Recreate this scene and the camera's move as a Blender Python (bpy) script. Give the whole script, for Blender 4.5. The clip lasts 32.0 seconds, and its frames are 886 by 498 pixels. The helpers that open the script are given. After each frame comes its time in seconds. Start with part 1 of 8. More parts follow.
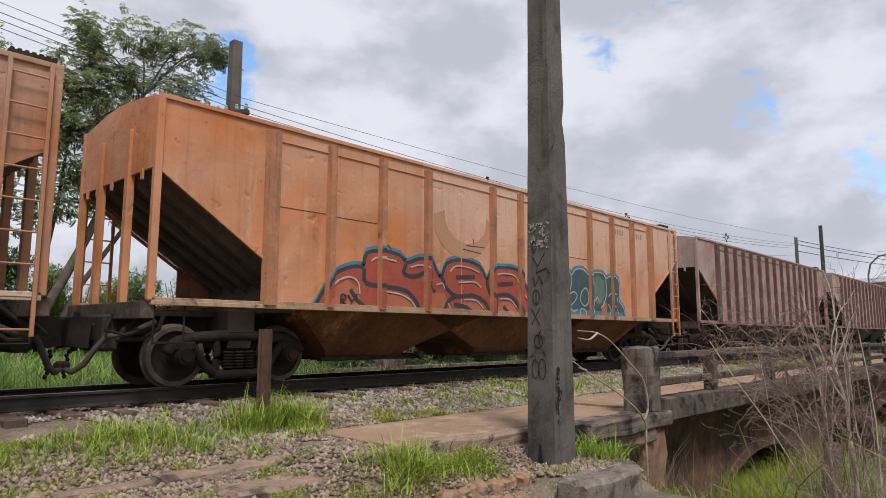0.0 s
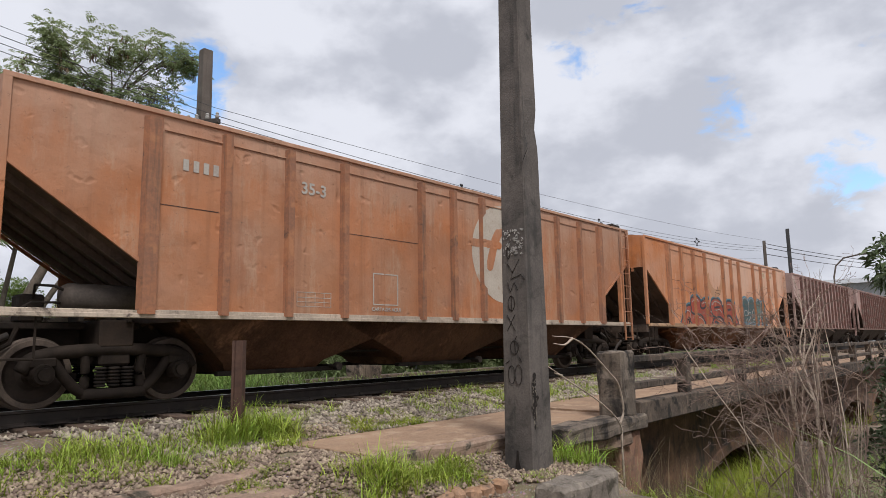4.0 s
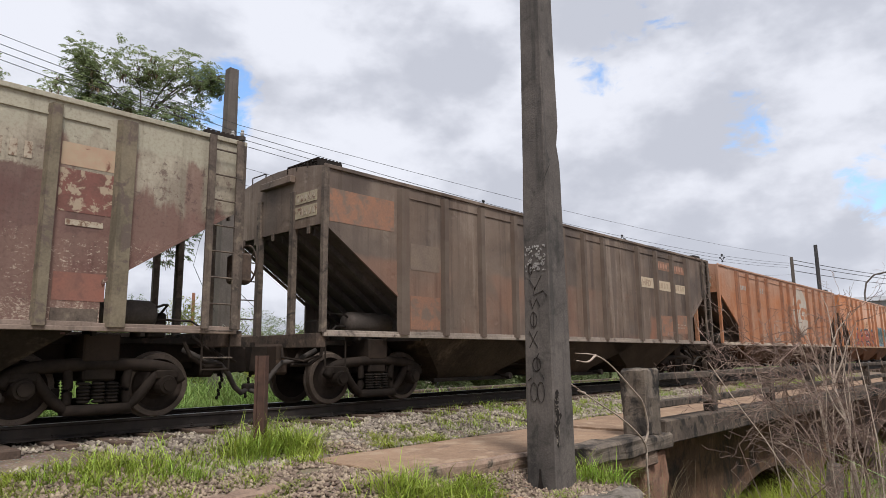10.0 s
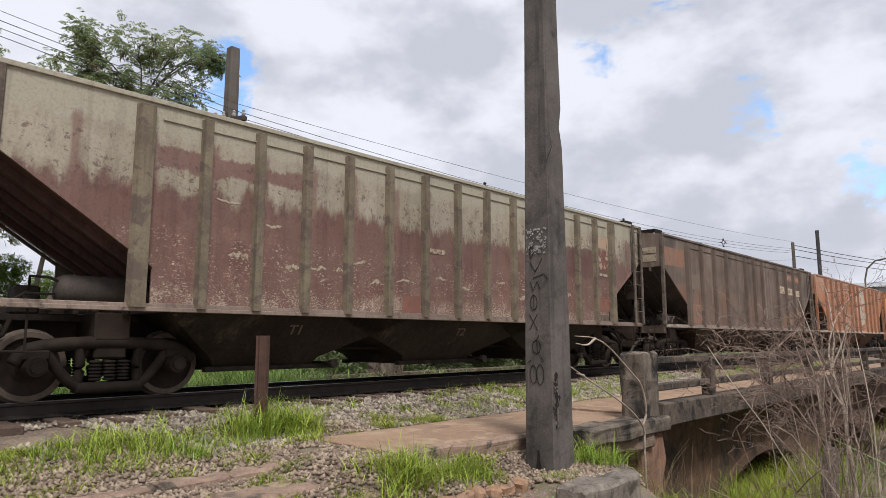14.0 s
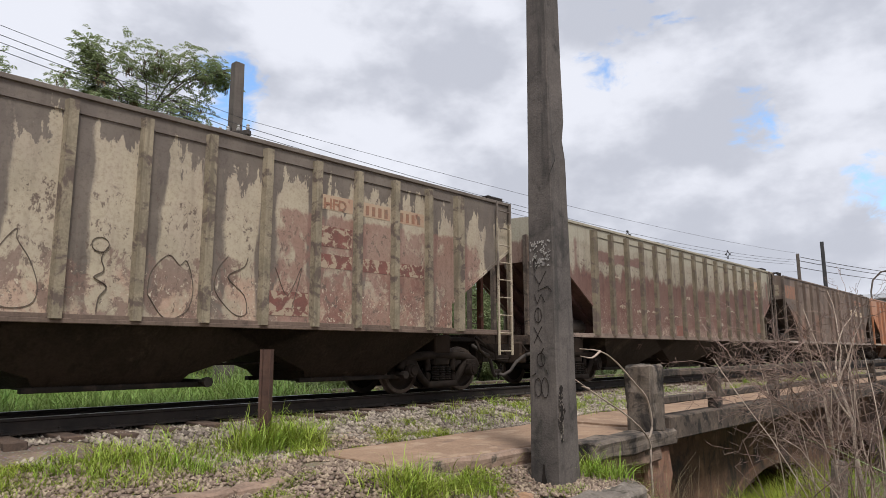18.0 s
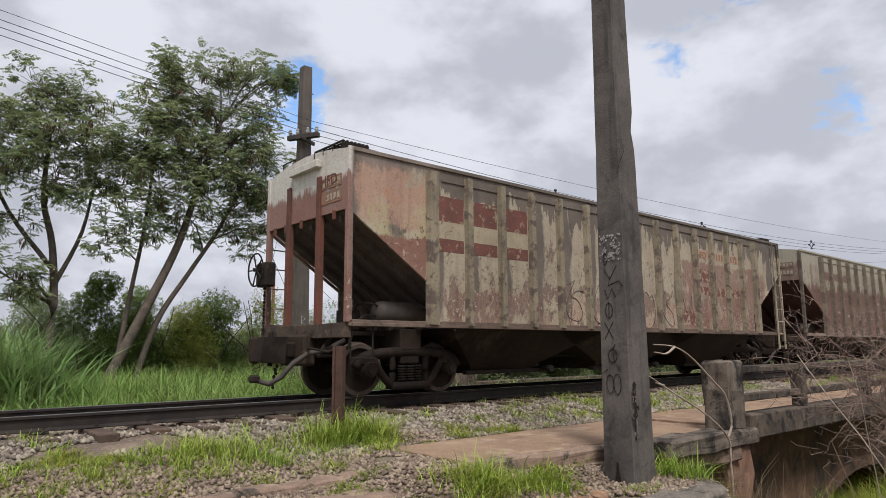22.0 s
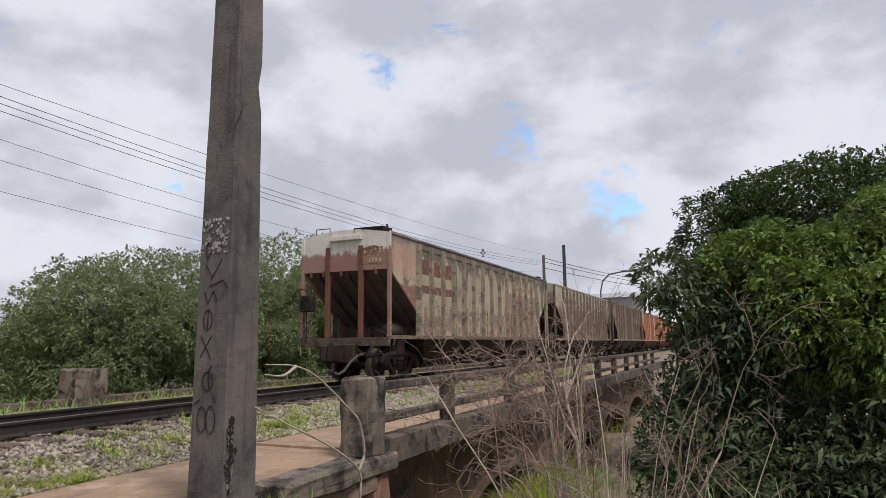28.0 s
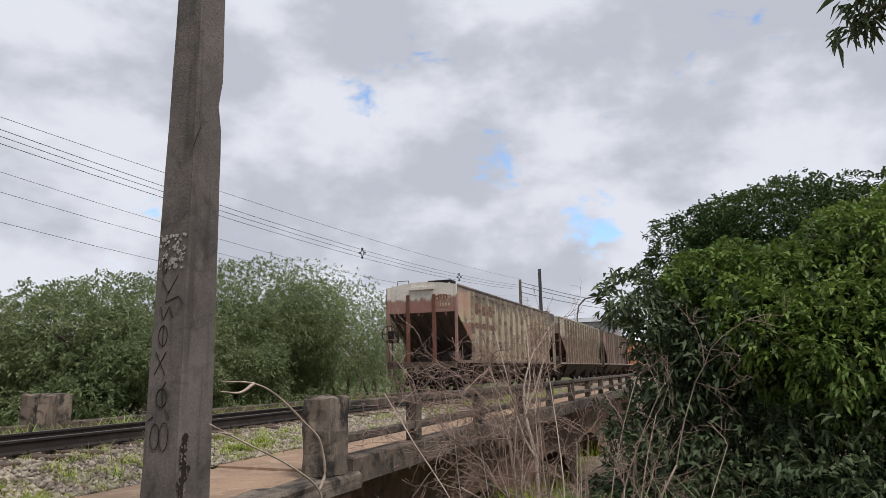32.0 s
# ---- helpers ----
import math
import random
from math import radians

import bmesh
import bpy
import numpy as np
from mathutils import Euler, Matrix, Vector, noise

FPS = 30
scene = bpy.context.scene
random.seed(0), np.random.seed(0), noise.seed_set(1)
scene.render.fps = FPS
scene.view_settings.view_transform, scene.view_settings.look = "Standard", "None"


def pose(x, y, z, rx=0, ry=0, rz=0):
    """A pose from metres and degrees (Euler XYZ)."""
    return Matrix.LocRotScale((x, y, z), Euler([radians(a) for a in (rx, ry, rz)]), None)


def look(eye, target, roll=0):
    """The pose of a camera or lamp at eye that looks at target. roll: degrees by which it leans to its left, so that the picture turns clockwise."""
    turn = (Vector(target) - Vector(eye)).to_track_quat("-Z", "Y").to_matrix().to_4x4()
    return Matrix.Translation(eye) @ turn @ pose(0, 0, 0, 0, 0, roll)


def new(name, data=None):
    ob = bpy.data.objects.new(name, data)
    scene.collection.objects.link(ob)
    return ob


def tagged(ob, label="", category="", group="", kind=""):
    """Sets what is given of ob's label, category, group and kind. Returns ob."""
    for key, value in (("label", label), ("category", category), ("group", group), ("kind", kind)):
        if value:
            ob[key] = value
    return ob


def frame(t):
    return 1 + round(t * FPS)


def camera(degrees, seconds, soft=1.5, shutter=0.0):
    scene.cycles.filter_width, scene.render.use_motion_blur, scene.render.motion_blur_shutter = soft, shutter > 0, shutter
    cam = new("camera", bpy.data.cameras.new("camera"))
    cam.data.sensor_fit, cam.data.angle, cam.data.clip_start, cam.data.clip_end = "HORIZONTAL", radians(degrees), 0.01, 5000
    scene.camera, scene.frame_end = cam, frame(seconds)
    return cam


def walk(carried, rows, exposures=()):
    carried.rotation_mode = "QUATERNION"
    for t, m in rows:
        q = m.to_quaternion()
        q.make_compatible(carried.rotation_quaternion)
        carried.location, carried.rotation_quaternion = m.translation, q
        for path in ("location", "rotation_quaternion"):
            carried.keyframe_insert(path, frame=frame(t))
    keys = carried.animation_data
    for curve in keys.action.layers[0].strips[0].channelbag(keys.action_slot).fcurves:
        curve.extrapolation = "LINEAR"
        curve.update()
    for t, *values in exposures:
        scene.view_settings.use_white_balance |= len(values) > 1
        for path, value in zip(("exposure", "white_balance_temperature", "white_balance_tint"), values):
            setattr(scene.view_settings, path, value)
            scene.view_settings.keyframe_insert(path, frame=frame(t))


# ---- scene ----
cam = camera(67.8, 32.0, soft=0.5)
PATH = [
    (0, pose(0.000, 0.000, 0.746, 97.33, -0.16, -46.86)),
    (0.5, pose(0.000, 0.000, 0.746, 97.79, 0.06, -47.17)),
    (1, pose(0.000, 0.000, 0.746, 97.83, 0.49, -47.46)),
    (1.5, pose(0.000, 0.000, 0.746, 98.19, 0.27, -49.00)),
    (2, pose(0.000, 0.000, 0.746, 97.93, -0.59, -49.21)),
    (2.5, pose(0.000, 0.000, 0.746, 97.96, 0.32, -48.86)),
    (3, pose(0.000, 0.000, 0.746, 97.89, 0.69, -49.27)),
    (3.5, pose(0.000, 0.000, 0.746, 97.87, 0.76, -48.87)),
    (5.5, pose(0.000, 0.000, 0.746, 98.30, 1.35, -49.54)),
    (6, pose(0.000, 0.000, 0.746, 98.30, 1.09, -49.63)),
    (6.5, pose(0.000, 0.000, 0.746, 99.03, 1.01, -49.19)),
    (7, pose(0.000, 0.000, 0.746, 99.24, 1.84, -48.19)),
    (7.5, pose(0.000, 0.000, 0.746, 99.27, 1.89, -48.84)),
    (8, pose(0.000, 0.000, 0.746, 99.19, 1.75, -49.91)),
    (8.5, pose(0.000, 0.000, 0.746, 99.53, 1.49, -49.94)),
    (9, pose(0.000, 0.000, 0.746, 99.32, 0.85, -49.62)),
    (9.5, pose(0.000, 0.000, 0.746, 99.30, 0.59, -48.51)),
    (10, pose(0.000, 0.000, 0.746, 99.39, 0.55, -47.06)),
    (10.5, pose(0.000, 0.000, 0.746, 99.39, 0.73, -46.24)),
    (11, pose(0.000, 0.000, 0.746, 99.26, 0.69, -46.09)),
    (11.5, pose(0.000, 0.000, 0.746, 98.60, 0.78, -46.24)),
    (12, pose(0.000, 0.000, 0.746, 98.63, 1.13, -46.35)),
    (12.5, pose(0.000, 0.000, 0.746, 98.06, 0.64, -46.20)),
    (13, pose(0.000, 0.000, 0.746, 98.15, 0.50, -46.55)),
    (13.5, pose(0.000, 0.000, 0.746, 98.14, 0.73, -46.59)),
    (14, pose(0.000, 0.000, 0.746, 97.83, 0.02, -47.05)),
    (14.5, pose(0.000, 0.000, 0.746, 97.98, 0.05, -47.21)),
    (16.5, pose(0.000, 0.000, 0.746, 98.35, -0.12, -46.40)),
    (17, pose(0.000, 0.000, 0.746, 98.44, -0.02, -45.90)),
    (17.5, pose(0.000, 0.000, 0.746, 98.75, -0.13, -46.06)),
    (18, pose(0.000, 0.000, 0.746, 98.96, 0.21, -46.69)),
    (18.5, pose(0.000, 0.000, 0.746, 99.15, 0.40, -46.87)),
    (19, pose(0.000, 0.000, 0.746, 99.13, 0.40, -47.16)),
    (19.5, pose(0.000, 0.000, 0.746, 99.20, 0.32, -47.81)),
    (20, pose(0.000, 0.000, 0.746, 99.15, 0.37, -47.76)),
    (20.5, pose(0.000, 0.000, 0.746, 99.50, -0.02, -47.44)),
    (21, pose(0.000, 0.000, 0.746, 98.99, 0.14, -45.24)),
    (21.5, pose(0.000, 0.000, 0.746, 98.68, 0.37, -43.25)),
    (22, pose(0.000, 0.000, 0.746, 98.66, 0.34, -40.77)),
    (22.5, pose(0.000, 0.000, 0.746, 98.16, 0.15, -40.10)),
    (23, pose(0.000, 0.000, 0.746, 97.90, -0.33, -41.61)),
    (23.5, pose(0.000, 0.000, 0.746, 97.89, -0.20, -45.24)),
    (24, pose(0.000, 0.000, 0.746, 97.99, 0.03, -50.49)),
    (24.5, pose(0.000, 0.000, 0.746, 97.74, 0.21, -54.93)),
    (25, pose(0.182, -0.001, 0.756, 97.40, 1.37, -58.40)),
    (25.5, pose(0.289, -0.059, 0.739, 96.88, 2.28, -61.60)),
    (25.6, pose(0.681, 0.098, 0.762, 97.13, 2.44, -62.02)),
    (25.7, pose(1.270, 0.333, 0.797, 97.50, 2.67, -62.65)),
    (25.8, pose(1.930, 0.598, 0.836, 97.92, 2.93, -63.35)),
    (26, pose(2.073, 0.655, 0.844, 98.01, 2.99, -63.50)),
    (26.5, pose(2.028, 0.764, 0.854, 97.78, 2.82, -67.02)),
    (28.5, pose(2.158, 0.285, 0.978, 98.27, 0.22, -66.05)),
    (29, pose(2.161, 0.241, 0.852, 99.18, 1.60, -67.18)),
    (29.5, pose(2.158, 0.263, 0.976, 98.52, 0.58, -67.67)),
    (30, pose(2.171, 0.280, 0.980, 99.00, 0.79, -65.41)),
    (30.5, pose(2.159, 0.260, 0.985, 99.44, 0.30, -65.80)),
    (31, pose(2.158, 0.240, 0.990, 99.79, 0.62, -66.74)),
    (31.5, pose(2.152, 0.224, 0.971, 99.88, 1.14, -67.37)),
    (32, pose(2.160, 0.195, 0.859, 100.41, 0.92, -68.02)),
]
walk(cam, PATH, [(t, e, 6250.0, 12.0) for t, e in ((0.0, 0.05), (3.0, 0.05), (6.0, 0.12), (9.0, 0.16), (13.0, 0.2), (18.0, 0.15), (20.5, 0.12), (22.5, -0.02), (25.0, -0.08), (26.0, 0.0), (32.0, 0.02))])

# ---- sky, sun ----
SUN_EL, SUN_AZ = radians(58), radians(240)      # azimuth from +x towards +y
world = bpy.data.worlds.new("sky")
scene.world = world
world.use_nodes = True


class Nodes:
    """Short-hand for building node trees."""

    def __init__(self, tree):
        self.tree = tree
        tree.nodes.clear()

    def add(self, kind, **kw):
        n = self.tree.nodes.new(kind)
        for k, v in kw.items():
            if k.startswith("in_"):
                k = k[3:]
                n.inputs[int(k) if k.isdigit() else k].default_value = v
            else:
                setattr(n, k, v)
        return n

    def link(self, a, b):
        self.tree.links.new(a, b)

    def put(self, socket, value):
        if isinstance(value, bpy.types.NodeSocket):
            self.link(value, socket)
        else:
            socket.default_value = value

    def math(self, op, a, b=0.0, c=0.0, clamp=False):
        n = self.add("ShaderNodeMath", operation=op, use_clamp=clamp)
        for i, v in enumerate((a, b, c)):
            self.put(n.inputs[i], v)
        return n.outputs[0]

    def noise(self, vec, scale, detail=4.0, rough=0.55, dist=0.0):
        n = self.add("ShaderNodeTexNoise")
        n.inputs["Scale"].default_value, n.inputs["Detail"].default_value = scale, detail
        n.inputs["Roughness"].default_value, n.inputs["Distortion"].default_value = rough, dist
        self.link(vec, n.inputs["Vector"])
        return n.outputs["Fac"]

    def step(self, v, lo, hi):
        n = self.add("ShaderNodeMapRange", interpolation_type="SMOOTHSTEP")
        self.put(n.inputs[0], v)
        n.inputs[1].default_value, n.inputs[2].default_value = lo, hi
        return n.outputs[0]

    def mix(self, f, a, b, blend="MIX"):
        n = self.add("ShaderNodeMix", data_type="RGBA", blend_type=blend)
        self.put(n.inputs[0], f)
        for i, v in ((6, a), (7, b)):
            self.put(n.inputs[i], v if isinstance(v, bpy.types.NodeSocket) else (*v, 1.0))
        return n.outputs[2]

    def mapping(self, vec, loc=(0, 0, 0), scale=(1, 1, 1), rot=(0, 0, 0)):
        n = self.add("ShaderNodeMapping")
        n.inputs[1].default_value, n.inputs[2].default_value, n.inputs[3].default_value = loc, rot, scale
        self.link(vec, n.inputs[0])
        return n.outputs[0]


def sky_nodes():
    n = Nodes(world.node_tree)
    out, bg = n.add("ShaderNodeOutputWorld"), n.add("ShaderNodeBackground")
    sky = n.add("ShaderNodeTexSky", sky_type="NISHITA", sun_disc=False, sun_elevation=SUN_EL,
                sun_rotation=math.pi / 2 - SUN_AZ, air_density=1.0, dust_density=1.5, ozone_density=1.2)
    co = n.add("ShaderNodeTexCoord").outputs["Generated"]
    sep = n.add("ShaderNodeSeparateXYZ")
    n.link(co, sep.inputs[0])
    # clouds on a flat layer overhead: direction divided by its height
    h = n.math("ADD", n.math("MAXIMUM", sep.outputs[2], 0.0), 0.22)
    comb = n.add("ShaderNodeCombineXYZ")
    n.link(n.math("DIVIDE", sep.outputs[0], h), comb.inputs[0])
    n.link(n.math("DIVIDE", sep.outputs[1], h), comb.inputs[1])
    n.link(n.math("MULTIPLY", sep.outputs[2], 1.2), comb.inputs[2])
    flat = n.mapping(comb.outputs[0], loc=CLOUD_SHIFT)
    dome = n.mapping(co, loc=CLOUD_SHIFT, scale=(1.0, 1.0, 1.7))
    big = n.noise(flat, 1.15, 5.0, 0.5)
    fine = n.noise(dome, 5.5, 8.0, 0.6)
    shade = n.noise(n.mapping(dome, loc=(0.31, 0.87, 0.35)), 3.8, 5.0, 0.5)
    cover = n.math("ADD", n.math("MULTIPLY", big, 0.72), n.math("MULTIPLY", fine, 0.28))
    low = n.step(sep.outputs[2], 0.45, 0.0)
    cover = n.math("ADD", cover, n.math("MULTIPLY", low, 0.03))
    for d, wide, deep in SKY_GAPS:
        dot = n.add("ShaderNodeVectorMath", operation="DOT_PRODUCT")
        n.link(co, dot.inputs[0])
        dot.inputs[1].default_value = Vector(d).normalized()
        cover = n.math("SUBTRACT", cover, n.math("MULTIPLY", n.step(dot.outputs["Value"], math.cos(wide), 1.0), deep))
    cover = n.math("ADD", cover, n.math("MULTIPLY", n.math("SUBTRACT", n.noise(dome, 17.0, 8.0, 0.6, 0.4), 0.5), 0.55))
    cover = n.step(cover, 0.215, 0.365)
    puff = n.noise(n.mapping(dome, loc=(0.4, 1.3, 0.2)), 6.5, 6.0, 0.55)
    grey = n.step(n.math("ADD", n.math("MULTIPLY", shade, 0.6), n.math("MULTIPLY", puff, 0.4)), 0.42, 0.58)
    cloud = n.mix(grey, CLOUD_BRIGHT, CLOUD_GREY)
    tone = n.mix(1.0, sky.outputs[0], (SKY_GAIN * 0.9, SKY_GAIN, SKY_GAIN * 1.05), "MULTIPLY")
    n.link(n.mix(cover, tone, cloud), bg.inputs[0])
    bg.inputs[1].default_value = 0.1
    n.link(bg.outputs[0], out.inputs[0])


CLOUD_SHIFT, CLOUD_BRIGHT, CLOUD_GREY, SKY_GAIN = (3.1, 1.4, 0.0), (7.7, 7.8, 8.15), (5.2, 5.35, 5.8), 2.2
# breaks in the cloud: direction, half width, depth
SKY_GAPS = (((0.914, 0.27, 0.302), 0.075, 0.235), ((0.966, 0.15, 0.208), 0.085, 0.235), ((0.9, 0.375, 0.22), 0.035, 0.16), ((0.43, 0.83, 0.357), 0.1, 0.21))
sky_nodes()
sun = new("sun", bpy.data.lights.new("sun", "SUN"))
sun.data.energy, sun.data.angle, sun.data.color = 2.9, radians(14), (1.0, 0.95, 0.88)
sun.matrix_world = look((0, 0, 30), (-math.cos(SUN_AZ) * math.cos(SUN_EL) * 30, -math.sin(SUN_AZ) * math.cos(SUN_EL) * 30,
                                     30 - math.sin(SUN_EL) * 30))
scene.view_settings.exposure = 0.0

# ---- materials ----
MATS = {}


def surface(name, colours, scale=3.0, fine=40.0, rough=0.8, bump=0.3, metal=0.0, stain=None, stain_at=(0.55, 0.7), spread=(0.35, 0.65), space="Object",
            depth=0.01, streak=None, island=0.0, spec=0.4, translucent=0.0):
    """A plain weathered surface: two or three colours by noise, grain, an optional stain colour and streaks that run down."""
    m = bpy.data.materials.new(name)
    m.use_nodes = True
    n = Nodes(m.node_tree)
    out, bsdf = n.add("ShaderNodeOutputMaterial"), n.add("ShaderNodeBsdfPrincipled")
    co = n.add("ShaderNodeTexCoord").outputs[space] if space != "World" else n.add("ShaderNodeNewGeometry").outputs["Position"]
    a = n.noise(co, scale, 6.0, 0.6)
    g = n.noise(co, fine, 5.0, 0.65)
    f = n.step(n.math("ADD", n.math("MULTIPLY", a, 0.7), n.math("MULTIPLY", g, 0.3)), *spread)
    col = n.mix(f, colours[0], colours[1])
    if len(colours) > 2:
        col = n.mix(n.step(n.noise(co, scale * 2.7, 5.0, 0.6), 0.52, 0.68), col, colours[2])
    if stain:
        col = n.mix(n.step(n.noise(co, scale * 1.6, 8.0, 0.68, 0.4), *stain_at), col, stain)
    if streak:
        s = n.noise(n.mapping(co, scale=(9, 9, 0.7)), 1.0, 5.0, 0.6)
        col = n.mix(n.math("MULTIPLY", n.step(s, 0.5, 0.72), 0.75), col, streak)
    col = n.mix(n.math("MULTIPLY", g, 0.5), col, n.mix(0.5, col, (0.02, 0.02, 0.02), "MULTIPLY"))
    if island:
        r = n.add("ShaderNodeNewGeometry").outputs["Random Per Island"]
        k = n.math("ADD", n.math("MULTIPLY", r, island), 1.0 - island / 2)
        hs = n.add("ShaderNodeHueSaturation")
        n.link(col, hs.inputs["Color"])
        n.link(k, hs.inputs["Value"])
        n.link(n.math("ADD", n.math("MULTIPLY", r, 0.03), 0.485), hs.inputs["Hue"])
        col = hs.outputs[0]
    n.link(col, bsdf.inputs["Base Color"])
    bsdf.inputs["Metallic"].default_value = metal
    bsdf.inputs["Specular IOR Level"].default_value = spec
    n.put(bsdf.inputs["Roughness"], n.math("ADD", n.math("MULTIPLY", g, 0.25), rough - 0.12, clamp=True))
    if bump:
        b = n.add("ShaderNodeBump")
        b.inputs["Strength"].default_value, b.inputs["Distance"].default_value = bump, depth
        n.link(n.math("ADD", g, n.math("MULTIPLY", a, 0.6)), b.inputs["Height"])
        n.link(b.outputs[0], bsdf.inputs["Normal"])
    if translucent:
        tr, add = n.add("ShaderNodeBsdfTranslucent"), n.add("ShaderNodeMixShader")
        n.link(col, tr.inputs[0])
        add.inputs[0].default_value = translucent
        n.link(bsdf.outputs[0], add.inputs[1])
        n.link(tr.outputs[0], add.inputs[2])
        n.link(add.outputs[0], out.inputs[0])
    else:
        n.link(bsdf.outputs[0], out.inputs[0])
    MATS[name] = m
    return m


def wagon_paint(name, base, coats, dust, dust_amount=0.5, rough=0.75, drips=0.35, dent=0.03, seed=0.0, grit=0.5):
    """Old wagon paint. coats, in order:
    above / below: colour, height, how ragged its edge is, how soft, amount, x range: soot or primer with a ragged run edge;
    patch: colour, scale, low, high, z range, x range, amount: flaked areas;
    fleck: colour, scale along, scale upright, low, high, z range, x range, amount: fine scratches and specks;
    post: colour, first post, spacing, width, lowest z, amount: runs of dirt that follow the posts."""
    m = bpy.data.materials.new(name)
    m.use_nodes = True
    n = Nodes(m.node_tree)
    out, bsdf = n.add("ShaderNodeOutputMaterial"), n.add("ShaderNodeBsdfPrincipled")
    raw = n.add("ShaderNodeTexCoord").outputs["Object"]
    sep = n.add("ShaderNodeSeparateXYZ")
    n.link(raw, sep.inputs[0])
    x, z = sep.outputs[0], sep.outputs[2]
    co = n.mapping(raw, loc=(seed * 7.3, seed * 3.1, 0))
    flake = n.noise(n.mapping(co, scale=(1.0, 1.0, 0.6)), 3.2, 11.0, 0.74, 0.5)
    runs = n.noise(n.mapping(co, scale=(4.2, 4.2, 0.5)), 1.0, 7.0, 0.62)
    grain = n.noise(co, 26.0, 6.0, 0.7)
    ragged = n.math("SUBTRACT", n.math("ADD", n.math("MULTIPLY", runs, 0.6), n.math("MULTIPLY", flake, 0.4)), 0.5)

    def window(v, lo, hi, soft):
        return n.math("MULTIPLY", n.step(v, lo - soft, lo + soft), n.step(v, hi + soft, hi - soft))

    col = n.mix(n.step(n.noise(co, 0.9, 5.0, 0.62), 0.35, 0.7), base, tuple(c * 0.76 for c in base))
    for kind, colour, *a in coats:
        if kind in ("above", "below"):
            z0, amp, soft, amount = a[:4]
            v = n.math("ADD", z, n.math("MULTIPLY", ragged, 2 * amp))
            f = n.step(v, z0 - soft, z0 + soft) if kind == "above" else n.step(v, z0 + soft, z0 - soft)
            if len(a) > 4:
                f = n.math("MULTIPLY", f, window(x, a[4][0], a[4][1], 0.04))
        elif kind == "patch":
            scale, lo, hi, zr, xr, amount = a
            p = n.noise(n.mapping(co, loc=(scale * 3, 1.0, scale), scale=(1, 1, 0.7)), scale, 9.0 if grit > 0.3 else 4.0, 0.7 if grit > 0.3 else 0.5, 0.6)
            gate = n.math("MULTIPLY", window(z, zr[0], zr[1], 0.18), window(x, xr[0], xr[1], 0.25))
            k = 0.4 if grit > 0.3 else 0.12
            v = n.math("ADD", n.math("ADD", n.math("MULTIPLY", p, 1.0 - k), n.math("MULTIPLY", flake, k)), n.math("MULTIPLY", n.math("SUBTRACT", gate, 1.0), 0.35))
            f = n.step(v, lo, hi)
        elif kind == "fleck":
            sx, sz, lo, hi, zr, xr, amount = a
            p = n.noise(n.mapping(co, loc=(sx, 2.0, sz), scale=(sx, sx, sz)), 1.0, 9.0, 0.76, 0.15)
            gate = n.math("MULTIPLY", window(z, zr[0], zr[1], 0.3), window(x, xr[0], xr[1], 0.3))
            v = n.math("ADD", n.math("ADD", p, n.math("MULTIPLY", n.math("SUBTRACT", flake, 0.5), 0.4)), n.math("MULTIPLY", n.math("SUBTRACT", gate, 1.0), 0.3))
            f = n.step(v, lo, hi)
        else:
            first, pitch, width, zlow, amount = a
            d = n.math("MULTIPLY", n.math("FRACT", n.math("DIVIDE", n.math("SUBTRACT", x, first), pitch)), pitch)
            far = n.math("MINIMUM", d, n.math("MULTIPLY", n.math("SUBTRACT", pitch, d), 1.6))
            v = n.math("ADD", far, n.math("MULTIPLY", n.math("ADD", ragged, n.math("MULTIPLY", n.math("SUBTRACT", n.noise(co, 0.7, 3.0, 0.5), 0.5), 0.9)), -width * 3.0))
            f = n.math("MULTIPLY", n.step(v, width + 0.05, width - 0.03), n.step(n.math("ADD", z, n.math("MULTIPLY", ragged, 2.0)), zlow - 0.2, zlow + 0.3))
        col = n.mix(n.math("MULTIPLY", f, amount), col, colour)
    drip = n.noise(n.mapping(co, scale=(7.0, 7.0, 0.3)), 1.0, 5.0, 0.6)
    col = n.mix(n.math("MULTIPLY", n.step(drip, 0.5, 0.72), drips), col, n.mix(0.8, col, (0.3, 0.24, 0.2), "MULTIPLY"))
    speck = n.noise(co, 11.0, 9.0, 0.78)
    col = n.mix(n.math("MULTIPLY", n.step(speck, 0.6, 0.66), 0.6), col, (0.08, 0.05, 0.04))
    d = n.math("MULTIPLY", n.step(n.math("ADD", n.noise(co, 1.3, 5.0 if grit > 0.3 else 2.0, 0.5), n.math("MULTIPLY", grain, 0.3)), 0.42, 0.85), dust_amount)
    col = n.mix(d, col, dust)
    col = n.mix(n.math("MULTIPLY", n.step(grain, 0.45, 0.7), grit), col, n.mix(1.0, col, (0.55, 0.5, 0.46), "MULTIPLY"))
    n.link(col, bsdf.inputs["Base Color"])
    bsdf.inputs["Specular IOR Level"].default_value = 0.35
    n.put(bsdf.inputs["Roughness"], n.math("ADD", n.math("MULTIPLY", grain, 0.4), rough - 0.25, clamp=True))
    b = n.add("ShaderNodeBump")
    b.inputs["Strength"].default_value, b.inputs["Distance"].default_value = 0.5, dent
